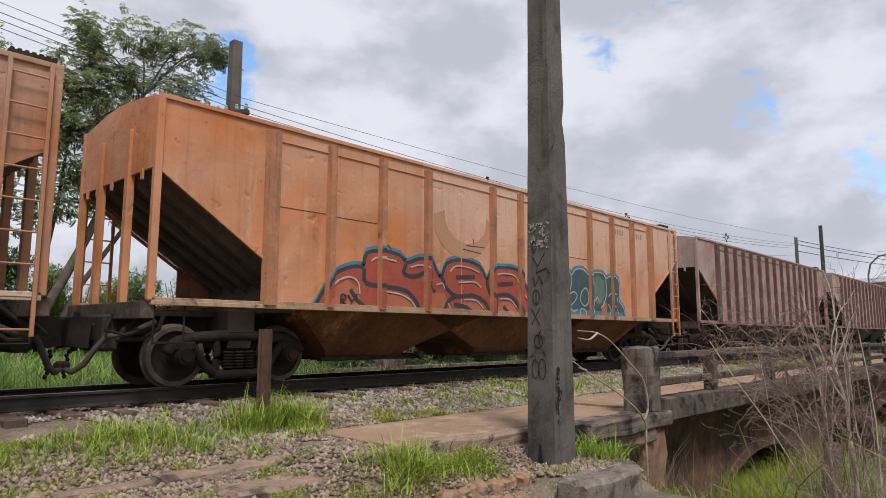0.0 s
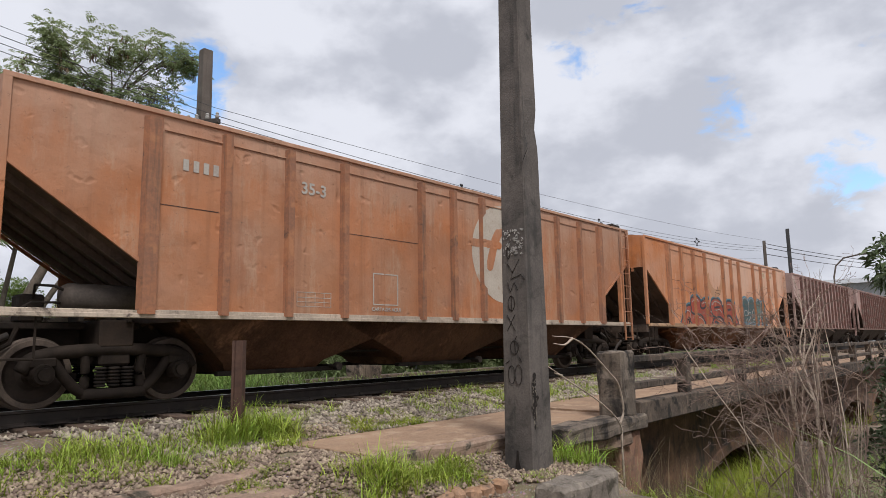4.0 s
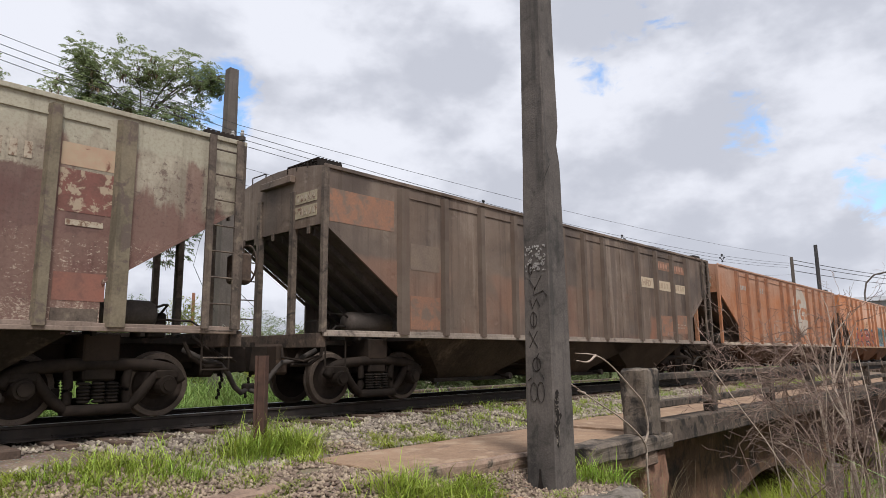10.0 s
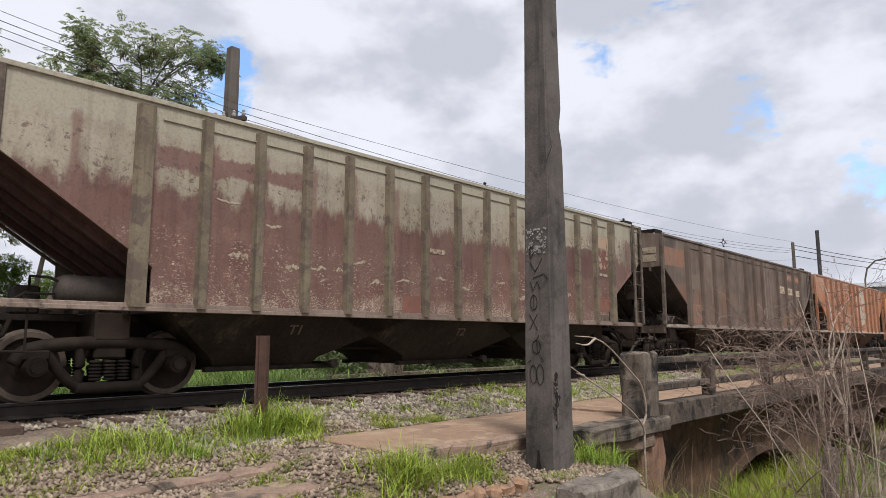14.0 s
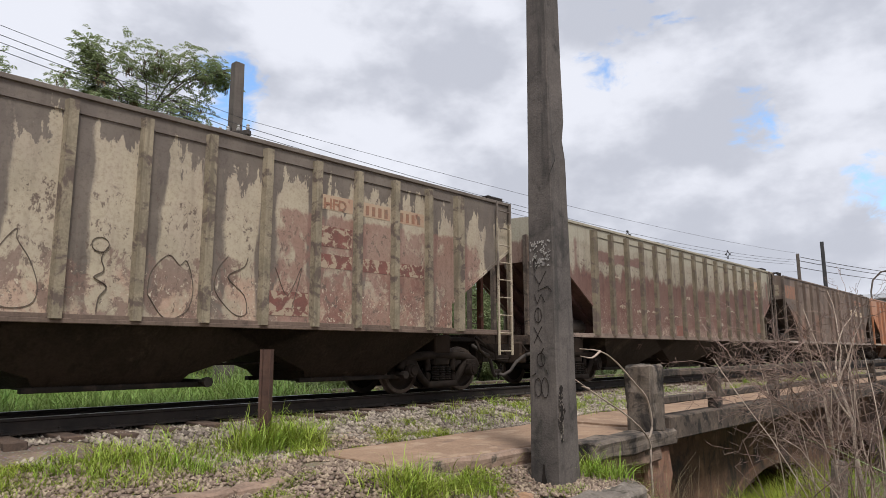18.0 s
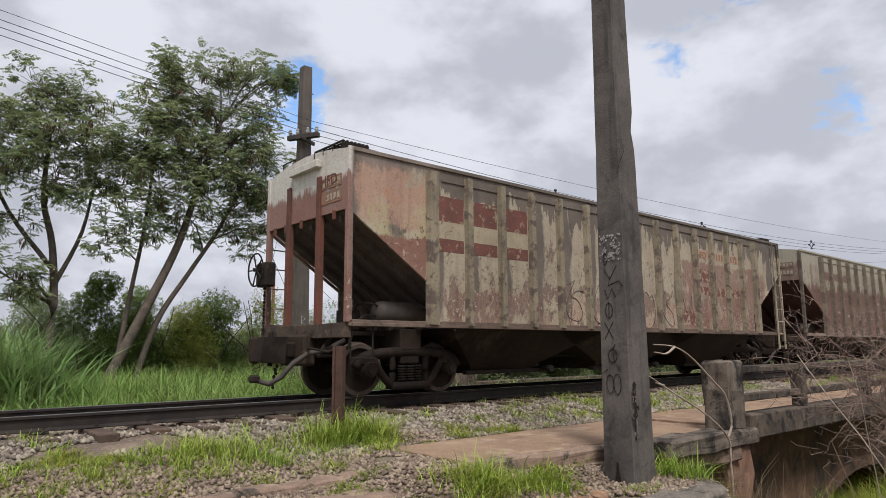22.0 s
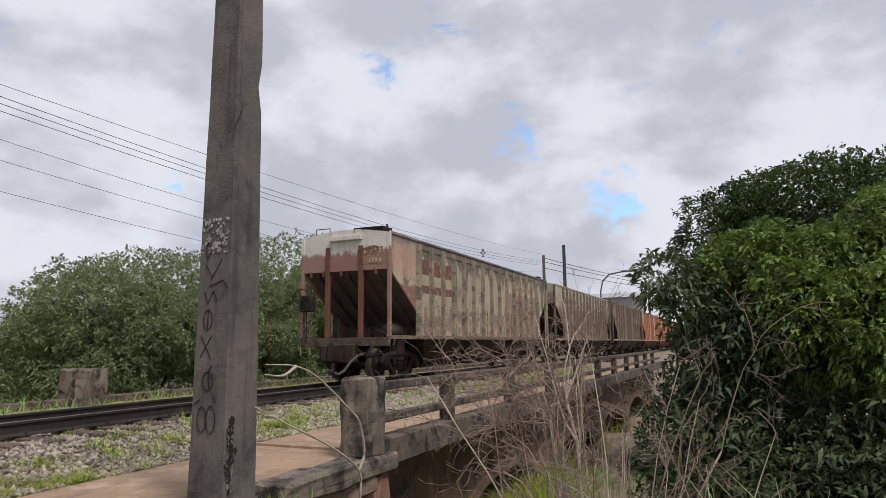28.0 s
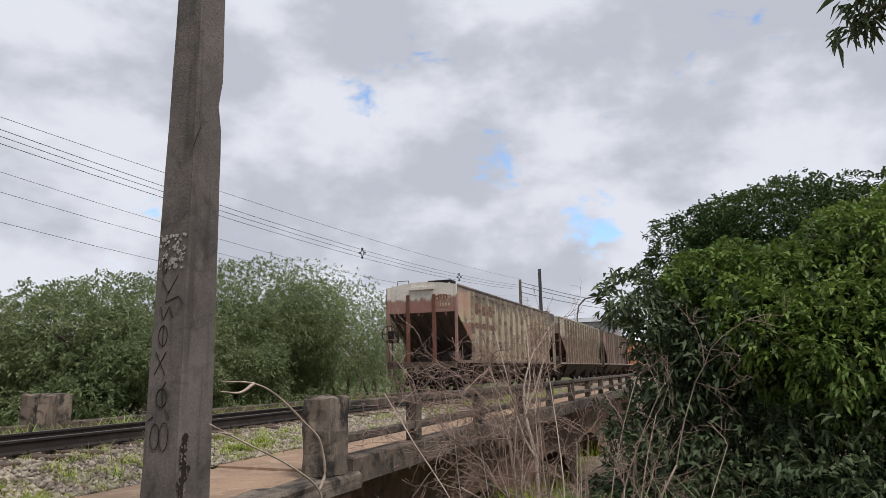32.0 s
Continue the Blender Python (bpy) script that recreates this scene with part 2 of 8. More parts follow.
    n.link(n.math("ADD", n.math("ADD", n.math("MULTIPLY", n.noise(co, 1.5, 3.0, 0.5), 1.2), n.math("MULTIPLY", n.step(n.noise(co, 4.5, 2.0, 0.4), 0.62, 0.78), -0.25)), n.math("ADD", n.math("MULTIPLY", grain, 0.1), n.math("MULTIPLY", flake, 0.15))), b.inputs["Height"])
    n.link(b.outputs[0], bsdf.inputs["Normal"])
    n.link(bsdf.outputs[0], out.inputs[0])
    MATS[name] = m
    return m


ALL = (-2.0, 20.0)
CREAM, SOOT = (0.46, 0.395, 0.285), (0.107, 0.087, 0.074)
wagon_paint("paint_last", CREAM, [
    ("patch", (0.45, 0.28, 0.205), 1.1, 0.44, 0.56, (0.9, 1.9), ALL, 0.75),
    ("patch", (0.4, 0.33, 0.25), 0.7, 0.47, 0.6, (1.5, 3.6), ALL, 0.75),
    ("above", SOOT, 3.34, 1.9, 0.015, 0.93, (1.8, 20.0)),
    ("post", SOOT, 1.76, 0.86, 0.16, 1.2, 0.92),
    ("patch", (0.19, 0.12, 0.095), 2.2, 0.495, 0.525, (1.0, 2.15), (1.8, 14.5), 0.85),
    ("patch", (0.21, 0.115, 0.09), 3.0, 0.44, 0.5, (1.0, 1.85), (1.8, 4.6), 0.8),
    ("patch", (0.2, 0.135, 0.11), 1.3, 0.5, 0.53, (1.1, 3.4), (4.3, 5.4), 0.85),
    ("patch", (0.24, 0.115, 0.09), 1.5, 0.42, 0.5, (1.1, 3.0), (9.6, 14.5), 0.75),
    ("patch", (0.45, 0.27, 0.19), 0.9, 0.42, 0.52, (2.6, 3.8), (0.0, 1.85), 0.85),
    ("patch", (0.44, 0.39, 0.22), 0.7, 0.44, 0.54, (2.3, 3.2), (0.2, 1.85), 0.8),
    ("patch", (0.5, 0.22, 0.12), 4.0, 0.57, 0.6, (3.0, 3.6), (0.2, 1.6), 0.8),
    ("above", (0.2, 0.16, 0.14), 3.66, 0.7, 0.05, 0.85, (0.07, 1.85)),
    ("patch", (0.23, 0.1, 0.075), 1.4, 0.35, 0.42, (1.2, 2.6), (0.3, 1.85), 0.92),
    ("fleck", (0.5, 0.36, 0.25), 9.0, 9.0, 0.57, 0.61, (1.4, 2.9), (0.3, 1.8), 0.85),
    ("above", (0.62, 0.59, 0.53), 3.36, 0.5, 0.08, 1.0, (-1.0, 0.066)),
    ("below", (0.26, 0.12, 0.095), 3.36, 0.9, 0.06, 0.9, (-1.0, 0.066)),
    ("patch", (0.2, 0.12, 0.09), 3.0, 0.52, 0.56, (2.8, 4.0), (-1.0, 0.0), 0.8),
    ("fleck", (0.11, 0.075, 0.058), 13.0, 8.0, 0.57, 0.6, (1.0, 3.0), ALL, 0.9),
    ("fleck", (0.6, 0.53, 0.4), 16.0, 13.0, 0.58, 0.61, (1.0, 2.0), ALL, 0.85)], (0.4, 0.34, 0.28), 0.22, seed=1)
wagon_paint("paint_cream", (0.41, 0.365, 0.28), [
    ("patch", (0.3, 0.265, 0.19), 0.8, 0.45, 0.6, (2.4, 4.0), ALL, 0.85),
    ("patch", (0.22, 0.185, 0.14), 1.0, 0.42, 0.58, (2.3, 4.0), (12.4, 20.0), 0.85),
    ("fleck", (0.2, 0.17, 0.13), 5.0, 0.9, 0.52, 0.62, (2.3, 4.0), ALL, 0.35),
    ("below", (0.155, 0.08, 0.064), 2.76, 0.75, 0.1, 0.96),
    ("patch", (0.12, 0.06, 0.052), 1.1, 0.36, 0.42, (2.2, 3.0), (11.3, 13.6), 0.9),
    ("patch", (0.18, 0.095, 0.08), 1.6, 0.3, 0.38, (3.0, 3.3), (1.8, 4.35), 0.92),
    ("post", (0.2, 0.11, 0.09), 1.72, 0.86, 0.1, 2.0, 0.75),
    ("above", (0.39, 0.36, 0.275), 3.42, 0.5, 0.06, 1.0),
    ("patch", (0.24, 0.135, 0.105), 0.9, 0.46, 0.62, (0.9, 2.4), ALL, 0.8),
    ("patch", (0.13, 0.06, 0.05), 1.9, 0.51, 0.57, (1.2, 2.75), ALL, 0.7),
    ("patch", (0.44, 0.33, 0.26), 2.4, 0.53, 0.6, (0.9, 1.6), ALL, 0.4),
    ("fleck", (0.47, 0.385, 0.3), 26.0, 46.0, 0.5, 0.57, (0.9, 1.6), ALL, 0.9),
    ("fleck", (0.45, 0.365, 0.29), 17.0, 30.0, 0.565, 0.61, (1.2, 2.4), ALL, 0.85),
    ("fleck", (0.6, 0.51, 0.4), 2.6, 13.0, 0.61, 0.63, (1.5, 2.1), ALL, 0.95),
    ("fleck", (0.11, 0.065, 0.055), 9.0, 9.0, 0.55, 0.6, (2.3, 3.5), ALL, 0.75)], (0.34, 0.27, 0.22), 0.15, seed=2)
wagon_paint("paint_brown", (0.175, 0.125, 0.093), [
    ("fleck", (0.27, 0.21, 0.163), 1.3, 0.1, 0.48, 0.62, (0.0, 5.0), ALL, 0.75),
    ("post", (0.1, 0.07, 0.055), 1.75, 1.09, 0.1, -1.0, 0.75),
    ("patch", (0.085, 0.064, 0.053), 0.6, 0.44, 0.6, (0.0, 5.0), ALL, 0.85),
    ("patch", (0.31, 0.135, 0.08), 0.9, 0.40, 0.62, (0.9, 1.9), (11.2, 14.4), 0.75),
    ("patch", (0.25, 0.13, 0.085), 0.7, 0.44, 0.62, (0.9, 2.5), (0.0, 11.0), 0.6),
    ("fleck", (0.46, 0.4, 0.34), 20.0, 15.0, 0.66, 0.7, (1.0, 3.8), ALL, 0.5)], (0.26, 0.21, 0.17), 0.22, dent=0.06, drips=0.6, seed=3, grit=0.15)
wagon_paint("paint_orange", (0.56, 0.19, 0.055), [
    ("patch", (0.5, 0.215, 0.1), 0.6, 0.42, 0.6, (0.0, 5.0), (-2.0, 6.0), 0.8),
    ("patch", (0.58, 0.31, 0.19), 0.6, 0.36, 0.54, (0.0, 5.0), (5.6, 20.0), 0.9),
    ("above", (0.62, 0.405, 0.295), 2.5, 1.0, 0.6, 0.8, (4.9, 20.0)),
    ("above", (0.56, 0.31, 0.19), 3.0, 1.0, 0.5, 0.5, (1.8, 4.9)),
    ("patch", (0.6, 0.24, 0.1), 0.8, 0.42, 0.6, (0.9, 2.2), ALL, 0.7),
    ("patch", (0.44, 0.19, 0.1), 0.9, 0.52, 0.66, (1.3, 3.2), ALL, 0.6),
    ("patch", (0.3, 0.13, 0.08), 4.0, 0.56, 0.62, (1.6, 2.6), (1.9, 2.9), 0.8),
    ("patch", (0.42, 0.16, 0.15), 5.0, 0.58, 0.64, (1.9, 2.6), (2.8, 10.0), 0.6),
    ("fleck", (0.62, 0.42, 0.3), 1.6, 0.2, 0.54, 0.7, (0.0, 5.0), ALL, 0.55),
    ("fleck", (0.3, 0.14, 0.09), 14.0, 12.0, 0.63, 0.67, (1.0, 3.8), ALL, 0.7)], (0.62, 0.42, 0.31), 0.26, dent=0.09, seed=4, grit=0.15)
wagon_paint("paint_orange_dusty", (0.45, 0.172, 0.07), [
    ("patch", (0.385, 0.185, 0.1), 0.6, 0.42, 0.6, (0.0, 5.0), ALL, 0.85),
    ("above", (0.43, 0.26, 0.18), 3.3, 1.0, 0.5, 0.7),
    ("patch", (0.33, 0.15, 0.085), 0.8, 0.49, 0.62, (1.3, 2.7), ALL, 0.75),
    ("fleck", (0.45, 0.3, 0.2), 1.4, 0.2, 0.5, 0.68, (0.0, 5.0), ALL, 0.6),
    ("fleck", (0.33, 0.17, 0.12), 14.0, 12.0, 0.64, 0.68, (1.0, 3.8), ALL, 0.6)], (0.42, 0.27, 0.19), 0.28, dent=0.1, seed=5, grit=0.15)
wagon_paint("paint_maroon", (0.31, 0.165, 0.14), [("patch", (0.46, 0.33, 0.29), 1.2, 0.46, 0.6, (0.0, 5.0), ALL, 0.7)], (0.46, 0.37, 0.33), 0.5, seed=6)
surface("dark_steel", [(0.022, 0.019, 0.017), (0.045, 0.036, 0.03), (0.065, 0.047, 0.037)], 2.5, 30, 0.7, 0.3, 0.2, spec=0.1)
surface("under_steel", [(0.025, 0.02, 0.017), (0.06, 0.042, 0.032)], 1.4, 26, 0.8, 0.3, stain=(0.2, 0.12, 0.07), stain_at=(0.6, 0.75), spec=0.1)
surface("truck_steel", [(0.022, 0.017, 0.014), (0.045, 0.034, 0.027)], 3, 35, 0.75, 0.35, 0.1, spec=0.1)
surface("wheel_steel", [(0.026, 0.02, 0.017), (0.05, 0.037, 0.03)], 4, 30, 0.85, 0.2, 0.0, spec=0.15)
surface("rim_steel", [(0.15, 0.115, 0.092), (0.09, 0.07, 0.056)], 5, 60, 0.6, 0.1, 0.1, spec=0.2)
surface("rail_steel", [(0.022, 0.018, 0.016), (0.045, 0.034, 0.028)], 4, 50, 0.75, 0.25, 0.1)
surface("rail_head", [(0.42, 0.42, 0.43), (0.3, 0.3, 0.31)], 3, 70, 0.3, 0.05, 0.9)
surface("rust_post", [(0.075, 0.042, 0.032), (0.13, 0.07, 0.05)], 6, 60, 0.8, 0.4, 0.1)
surface("pole_concrete", [(0.165, 0.142, 0.126), (0.092, 0.08, 0.072), (0.13, 0.113, 0.101)], 1.6, 45, 0.92, 0.5, 0, stain=(0.045, 0.041, 0.037), stain_at=(0.5, 0.7), streak=(0.05, 0.046, 0.042), depth=0.012)
surface("far_pole_concrete", [(0.165, 0.14, 0.12), (0.1, 0.085, 0.073)], 1.2, 40, 0.92, 0.4, streak=(0.09, 0.075, 0.06))
surface("old_concrete", [(0.26, 0.21, 0.165), (0.13, 0.105, 0.083), (0.19, 0.15, 0.118)], 1.8, 38, 0.95, 0.7, stain=(0.035, 0.03, 0.026), stain_at=(0.46, 0.62), streak=(0.045, 0.038, 0.033), space="World", depth=0.015)
surface("rail_concrete", [(0.15, 0.115, 0.088), (0.08, 0.062, 0.05), (0.19, 0.145, 0.108)], 2.2, 38, 0.95, 0.7, stain=(0.03, 0.026, 0.022), stain_at=(0.48, 0.62), space="World", depth=0.015)
surface("block_concrete", [(0.24, 0.205, 0.17), (0.14, 0.12, 0.1), (0.3, 0.26, 0.21)], 2.6, 34, 0.95, 0.8, stain=(0.08, 0.07, 0.05), stain_at=(0.5, 0.64), space="World", depth=0.02)
surface("bridge_render", [(0.2, 0.115, 0.072), (0.1, 0.066, 0.047), (0.27, 0.155, 0.095)], 0.9, 20, 0.95, 0.5, stain=(0.05, 0.04, 0.035), stain_at=(0.48, 0.66), streak=(0.07, 0.055, 0.045), space="World", depth=0.02)
surface("red_earth_slab", [(0.38, 0.255, 0.165), (0.28, 0.185, 0.122), (0.42, 0.305, 0.21)], 1.1, 30, 0.95, 0.5, stain=(0.19, 0.13, 0.098), stain_at=(0.54, 0.7), space="World")
surface("red_stone", [(0.36, 0.2, 0.125), (0.25, 0.155, 0.11)], 3, 30, 0.95, 0.6, stain=(0.1, 0.07, 0.055), space="World", island=0.4)
surface("sleeper_wood", [(0.13, 0.085, 0.06), (0.075, 0.052, 0.04), (0.17, 0.12, 0.085)], 4, 40, 0.9, 0.6, space="World", depth=0.01)
surface("wire", [(0.03, 0.03, 0.032), (0.05, 0.05, 0.05)], 3, 10, 0.6, 0.0)
surface("crossarm_wood", [(0.05, 0.042, 0.037), (0.09, 0.075, 0.065)], 5, 40, 0.9, 0.4)
surface("porcelain", [(0.5, 0.48, 0.45), (0.35, 0.33, 0.31)], 8, 40, 0.35, 0.0)
surface("white_paint", [(0.62, 0.6, 0.56), (0.5, 0.47, 0.42)], 5, 30, 0.7, 0.2)


def ground_material():
    """Earth, ballast and grassy soil, by the height bands of the place and noise."""
    m = bpy.data.materials.new("ground_earth")
    m.use_nodes = True
    n = Nodes(m.node_tree)
    out, bsdf = n.add("ShaderNodeOutputMaterial"), n.add("ShaderNodeBsdfPrincipled")
    co = n.add("ShaderNodeNewGeometry").outputs["Position"]
    a, b, g = n.noise(co, 0.7, 6, 0.6), n.noise(co, 2.3, 6, 0.6), n.noise(co, 30, 5, 0.7)
    soil = n.mix(n.step(b, 0.4, 0.62), (0.2, 0.145, 0.105), (0.33, 0.245, 0.175))
    grass = n.mix(n.step(g, 0.35, 0.65), (0.06, 0.095, 0.02), (0.11, 0.15, 0.035))
    col = n.mix(n.math("MULTIPLY", n.step(n.math("ADD", a, n.math("MULTIPLY", g, 0.3)), 0.68, 0.76), 0.35), soil, grass)
    pebble = n.add("ShaderNodeTexVoronoi")
    pebble.inputs["Scale"].default_value = 26.0
    n.link(co, pebble.inputs["Vector"])
    col = n.mix(n.math("MULTIPLY", n.step(pebble.outputs["Distance"], 0.45, 0.2), 0.5), col, n.mix(0.6, pebble.outputs["Color"], (0.34, 0.27, 0.21)))
    far = n.add("ShaderNodeSeparateXYZ")
    n.link(co, far.inputs[0])
    col = n.mix(n.step(far.outputs[1], 12.0, 18.0), col, n.mix(n.step(a, 0.4, 0.6), (0.1, 0.14, 0.045), (0.17, 0.17, 0.07)))
    col = n.mix(n.math("MULTIPLY", g, 0.6), col, n.mix(1.0, col, (0.3, 0.3, 0.3), "MULTIPLY"))
    n.link(col, bsdf.inputs["Base Color"])
    bsdf.inputs["Roughness"].default_value = 0.95
    bp = n.add("ShaderNodeBump")
    bp.inputs["Strength"].default_value, bp.inputs["Distance"].default_value = 0.7, 0.04
    n.link(n.math("ADD", g, b), bp.inputs["Height"])
    n.link(bp.outputs[0], bsdf.inputs["Normal"])
    n.link(bsdf.outputs[0], out.inputs[0])
    MATS["ground_earth"] = m


ground_material()
surface("gravel", [(0.38, 0.32, 0.255), (0.21, 0.172, 0.135)], 3, 30, 0.95, 0.3, space="World", island=1.0)
surface("gravel_dusty", [(0.36, 0.275, 0.205), (0.22, 0.165, 0.12)], 3, 30, 0.95, 0.3, space="World", island=0.8)
surface("grass_fresh", [(0.39, 0.42, 0.06), (0.23, 0.3, 0.04)], 0.8, 6, 0.6, 0, space="World", island=0.7, translucent=0.3, spec=0.25)
surface("grass_deep", [(0.17, 0.28, 0.06), (0.32, 0.43, 0.12)], 0.5, 5, 0.6, 0, space="World", island=0.7, translucent=0.3, spec=0.25)
surface("grass_spring", [(0.24, 0.35, 0.045), (0.4, 0.46, 0.075)], 0.8, 6, 0.5, 0, space="World", island=0.9, translucent=0.22, spec=0.3)
surface("grass_dry", [(0.34, 0.27, 0.16), (0.25, 0.19, 0.11)], 0.8, 6, 0.8, 0, space="World", island=0.6, translucent=0.2)
surface("leaf_fine", [(0.23, 0.29, 0.14), (0.35, 0.4, 0.2)], 0.35, 4, 0.7, 0, space="World", island=0.6, translucent=0.45, spec=0.3)
surface("leaf_far", [(0.19, 0.24, 0.115), (0.29, 0.33, 0.165)], 0.25, 3, 0.85, 0, space="World", island=0.5, translucent=0.45, spec=0.1)
surface("leaf_glossy", [(0.062, 0.088, 0.04), (0.115, 0.148, 0.068)], 0.6, 5, 0.6, 0, space="World", island=0.55, translucent=0.22, spec=0.3)
surface("leaf_mango", [(0.05, 0.085, 0.028), (0.085, 0.125, 0.04)], 0.5, 4, 0.75, 0, space="World", island=0.4, translucent=0.25, spec=0.15)
surface("leaf_lime", [(0.2, 0.28, 0.055), (0.12, 0.185, 0.04)], 0.6, 5, 0.6, 0, space="World", island=0.6, translucent=0.35, spec=0.4)
surface("leaf_yellow", [(0.48, 0.48, 0.11), (0.3, 0.35, 0.08)], 0.5, 5, 0.6, 0, space="World", island=0.6, translucent=0.3)
surface("grass_tall", [(0.18, 0.3, 0.085), (0.33, 0.44, 0.17)], 0.5, 5, 0.5, 0, space="World", island=0.7, translucent=0.3, spec=0.35)
surface("kerb_earth", [(0.35, 0.24, 0.175), (0.22, 0.155, 0.115), (0.4, 0.3, 0.225)], 2.0, 30, 0.95, 0.7, stain=(0.07, 0.06, 0.045), stain_at=(0.5, 0.65), space="World", depth=0.015)
surface("pods", [(0.2, 0.125, 0.07), (0.11, 0.07, 0.042)], 2, 10, 0.8, 0, space="World", island=0.5)
surface("bark", [(0.15, 0.12, 0.095), (0.08, 0.065, 0.05)], 5, 40, 0.95, 0.6, depth=0.015)
surface("dry_twig", [(0.6, 0.5, 0.4), (0.38, 0.3, 0.235)], 3, 30, 0.9, 0.2, island=0.5)
surface("dry_twig_dark", [(0.33, 0.235, 0.19), (0.18, 0.125, 0.1)], 3, 30, 0.9, 0.2, island=0.5)

# ---- mesh helpers ----
def box(bm, x0, x1, y0, y1, z0, z1, bevel=0.0):
    vs = [bm.verts.new(p) for p in ((x0, y0, z0), (x1, y0, z0), (x1, y1, z0), (x0, y1, z0), (x0, y0, z1), (x1, y0, z1), (x1, y1, z1), (x0, y1, z1))]
    fs = [bm.faces.new([vs[i] for i in q]) for q in ((3, 2, 1, 0), (4, 5, 6, 7), (0, 1, 5, 4), (1, 2, 6, 5), (2, 3, 7, 6), (3, 0, 4, 7))]
    if bevel:
        es = {e for f in fs for e in f.edges}
        bmesh.ops.bevel(bm, geom=list(es), offset=bevel, segments=1, affect="EDGES")
    return vs


def rough_block(bm, x0, x1, y0, y1, z0, z1, amount=0.03, cuts=3, seed=0.0):
    """A block with broken, uneven faces and edges."""
    vs = [bm.verts.new(p) for p in ((x0, y0, z0), (x1, y0, z0), (x1, y1, z0), (x0, y1, z0), (x0, y0, z1), (x1, y0, z1), (x1, y1, z1), (x0, y1, z1))]
    fs = [bm.faces.new([vs[i] for i in q]) for q in ((3, 2, 1, 0), (4, 5, 6, 7), (0, 1, 5, 4), (1, 2, 6, 5), (2, 3, 7, 6), (3, 0, 4, 7))]
    es = list({e for f in fs for e in f.edges})
    bmesh.ops.bevel(bm, geom=es, offset=amount, segments=1, affect="EDGES")
    bmesh.ops.subdivide_edges(bm, edges=bm.edges[:], cuts=cuts, use_grid_fill=True)
    for v in bm.verts:
        q = v.co * 5.0 + Vector((seed, seed * 1.7, 0))
        v.co += Vector((noise.noise(q), noise.noise(q + Vector((9, 0, 0))), noise.noise(q + Vector((0, 9, 0))))) * amount
        q = v.co * 17.0
        v.co += Vector((noise.noise(q), noise.noise(q + Vector((9, 0, 0))), noise.noise(q + Vector((0, 9, 0))))) * amount * 0.4


def eased(points, n=6):
    """More points along a smooth curve through the given ones."""
    p = [Vector(q) for q in points]
    p = [p[0] * 2 - p[1]] + p + [p[-1] * 2 - p[-2]]
    out = []
    for a, b, c, d in zip(p, p[1:], p[2:], p[3:]):
        for k in range(n):
            t = k / n
            out.append(0.5 * (2 * b + (c - a) * t + (2 * a - 5 * b + 4 * c - d) * t * t + (3 * b - a - 3 * c + d) * t ** 3))
    return out + [p[-2]]


def prism(bm, outline, y0, y1):
    """A plate with the outline [(x, z), ...] from y0 to y1."""
    a = [bm.verts.new((x, y0, z)) for x, z in outline]
    b = [bm.verts.new((x, y1, z)) for x, z in outline]
    bm.faces.new(a)
    bm.faces.new(b[::-1])
    for i in range(len(a)):
        j = (i + 1) % len(a)
        bm.faces.new((a[j], a[i], b[i], b[j]))


def bar(bm, p, q, r, sides=6, r2=None, cap=True):
    """A round bar from p to q; r2: the radius at q."""
    p, q = Vector(p), Vector(q)
    m = (q - p).to_track_quat("Z", "Y").to_matrix()
    rings = []
    for c, rad in ((p, r), (q, r if r2 is None else r2)):
        rings.append([bm.verts.new(c + m @ Vector((rad * math.cos(2 * math.pi * i / sides), rad * math.sin(2 * math.pi * i / sides), 0))) for i in range(sides)])
    for i in range(sides):
        j = (i + 1) % sides
        bm.faces.new((rings[0][i], rings[0][j], rings[1][j], rings[1][i]))
    if cap:
        bm.faces.new(rings[0][::-1])
        bm.faces.new(rings[1])


def tube(bm, points, r, sides=5, r2=None):
    """A round tube along the points, tapering to r2."""
    pts = [Vector(p) for p in points]
    rings = []
    for k, c in enumerate(pts):
        d = (pts[min(k + 1, len(pts) - 1)] - pts[max(k - 1, 0)])
        m = d.to_track_quat("Z", "Y").to_matrix()
        rad = r + ((r if r2 is None else r2) - r) * k / max(1, len(pts) - 1)
        rings.append([bm.verts.new(c + m @ Vector((rad * math.cos(2 * math.pi * i / sides), rad * math.sin(2 * math.pi * i / sides), 0))) for i in range(sides)])
    for a, b in zip(rings, rings[1:]):
        for i in range(sides):
            j = (i + 1) % sides
            bm.faces.new((a[i], a[j], b[j], b[i]))
    bm.faces.new(rings[0][::-1])
    bm.faces.new(rings[-1])


def lathe(bm, profile, sides=28, axis="y", centre=(0, 0, 0), hollow=False):
    """A turned body: profile [(radius, place along the axis), ...]; hollow: a ring whose profile closes on itself."""
    rings = []
    for r, a in profile:
        ring = []
        for i in range(sides):
            c, s = r * math.cos(2 * math.pi * i / sides), r * math.sin(2 * math.pi * i / sides)
            p = {"y": (c, a, s), "x": (a, c, s), "z": (c, s, a)}[axis]
            ring.append(bm.verts.new(Vector(p) + Vector(centre)))
        rings.append(ring)
    for a, b in zip(rings, rings[1:] + rings[:1] if hollow else rings[1:]):
        for i in range(sides):
            j = (i + 1) % sides
            bm.faces.new((a[i], a[j], b[j], b[i]))
    if not hollow:
        bm.faces.new(rings[0][::-1])
        bm.faces.new(rings[-1])


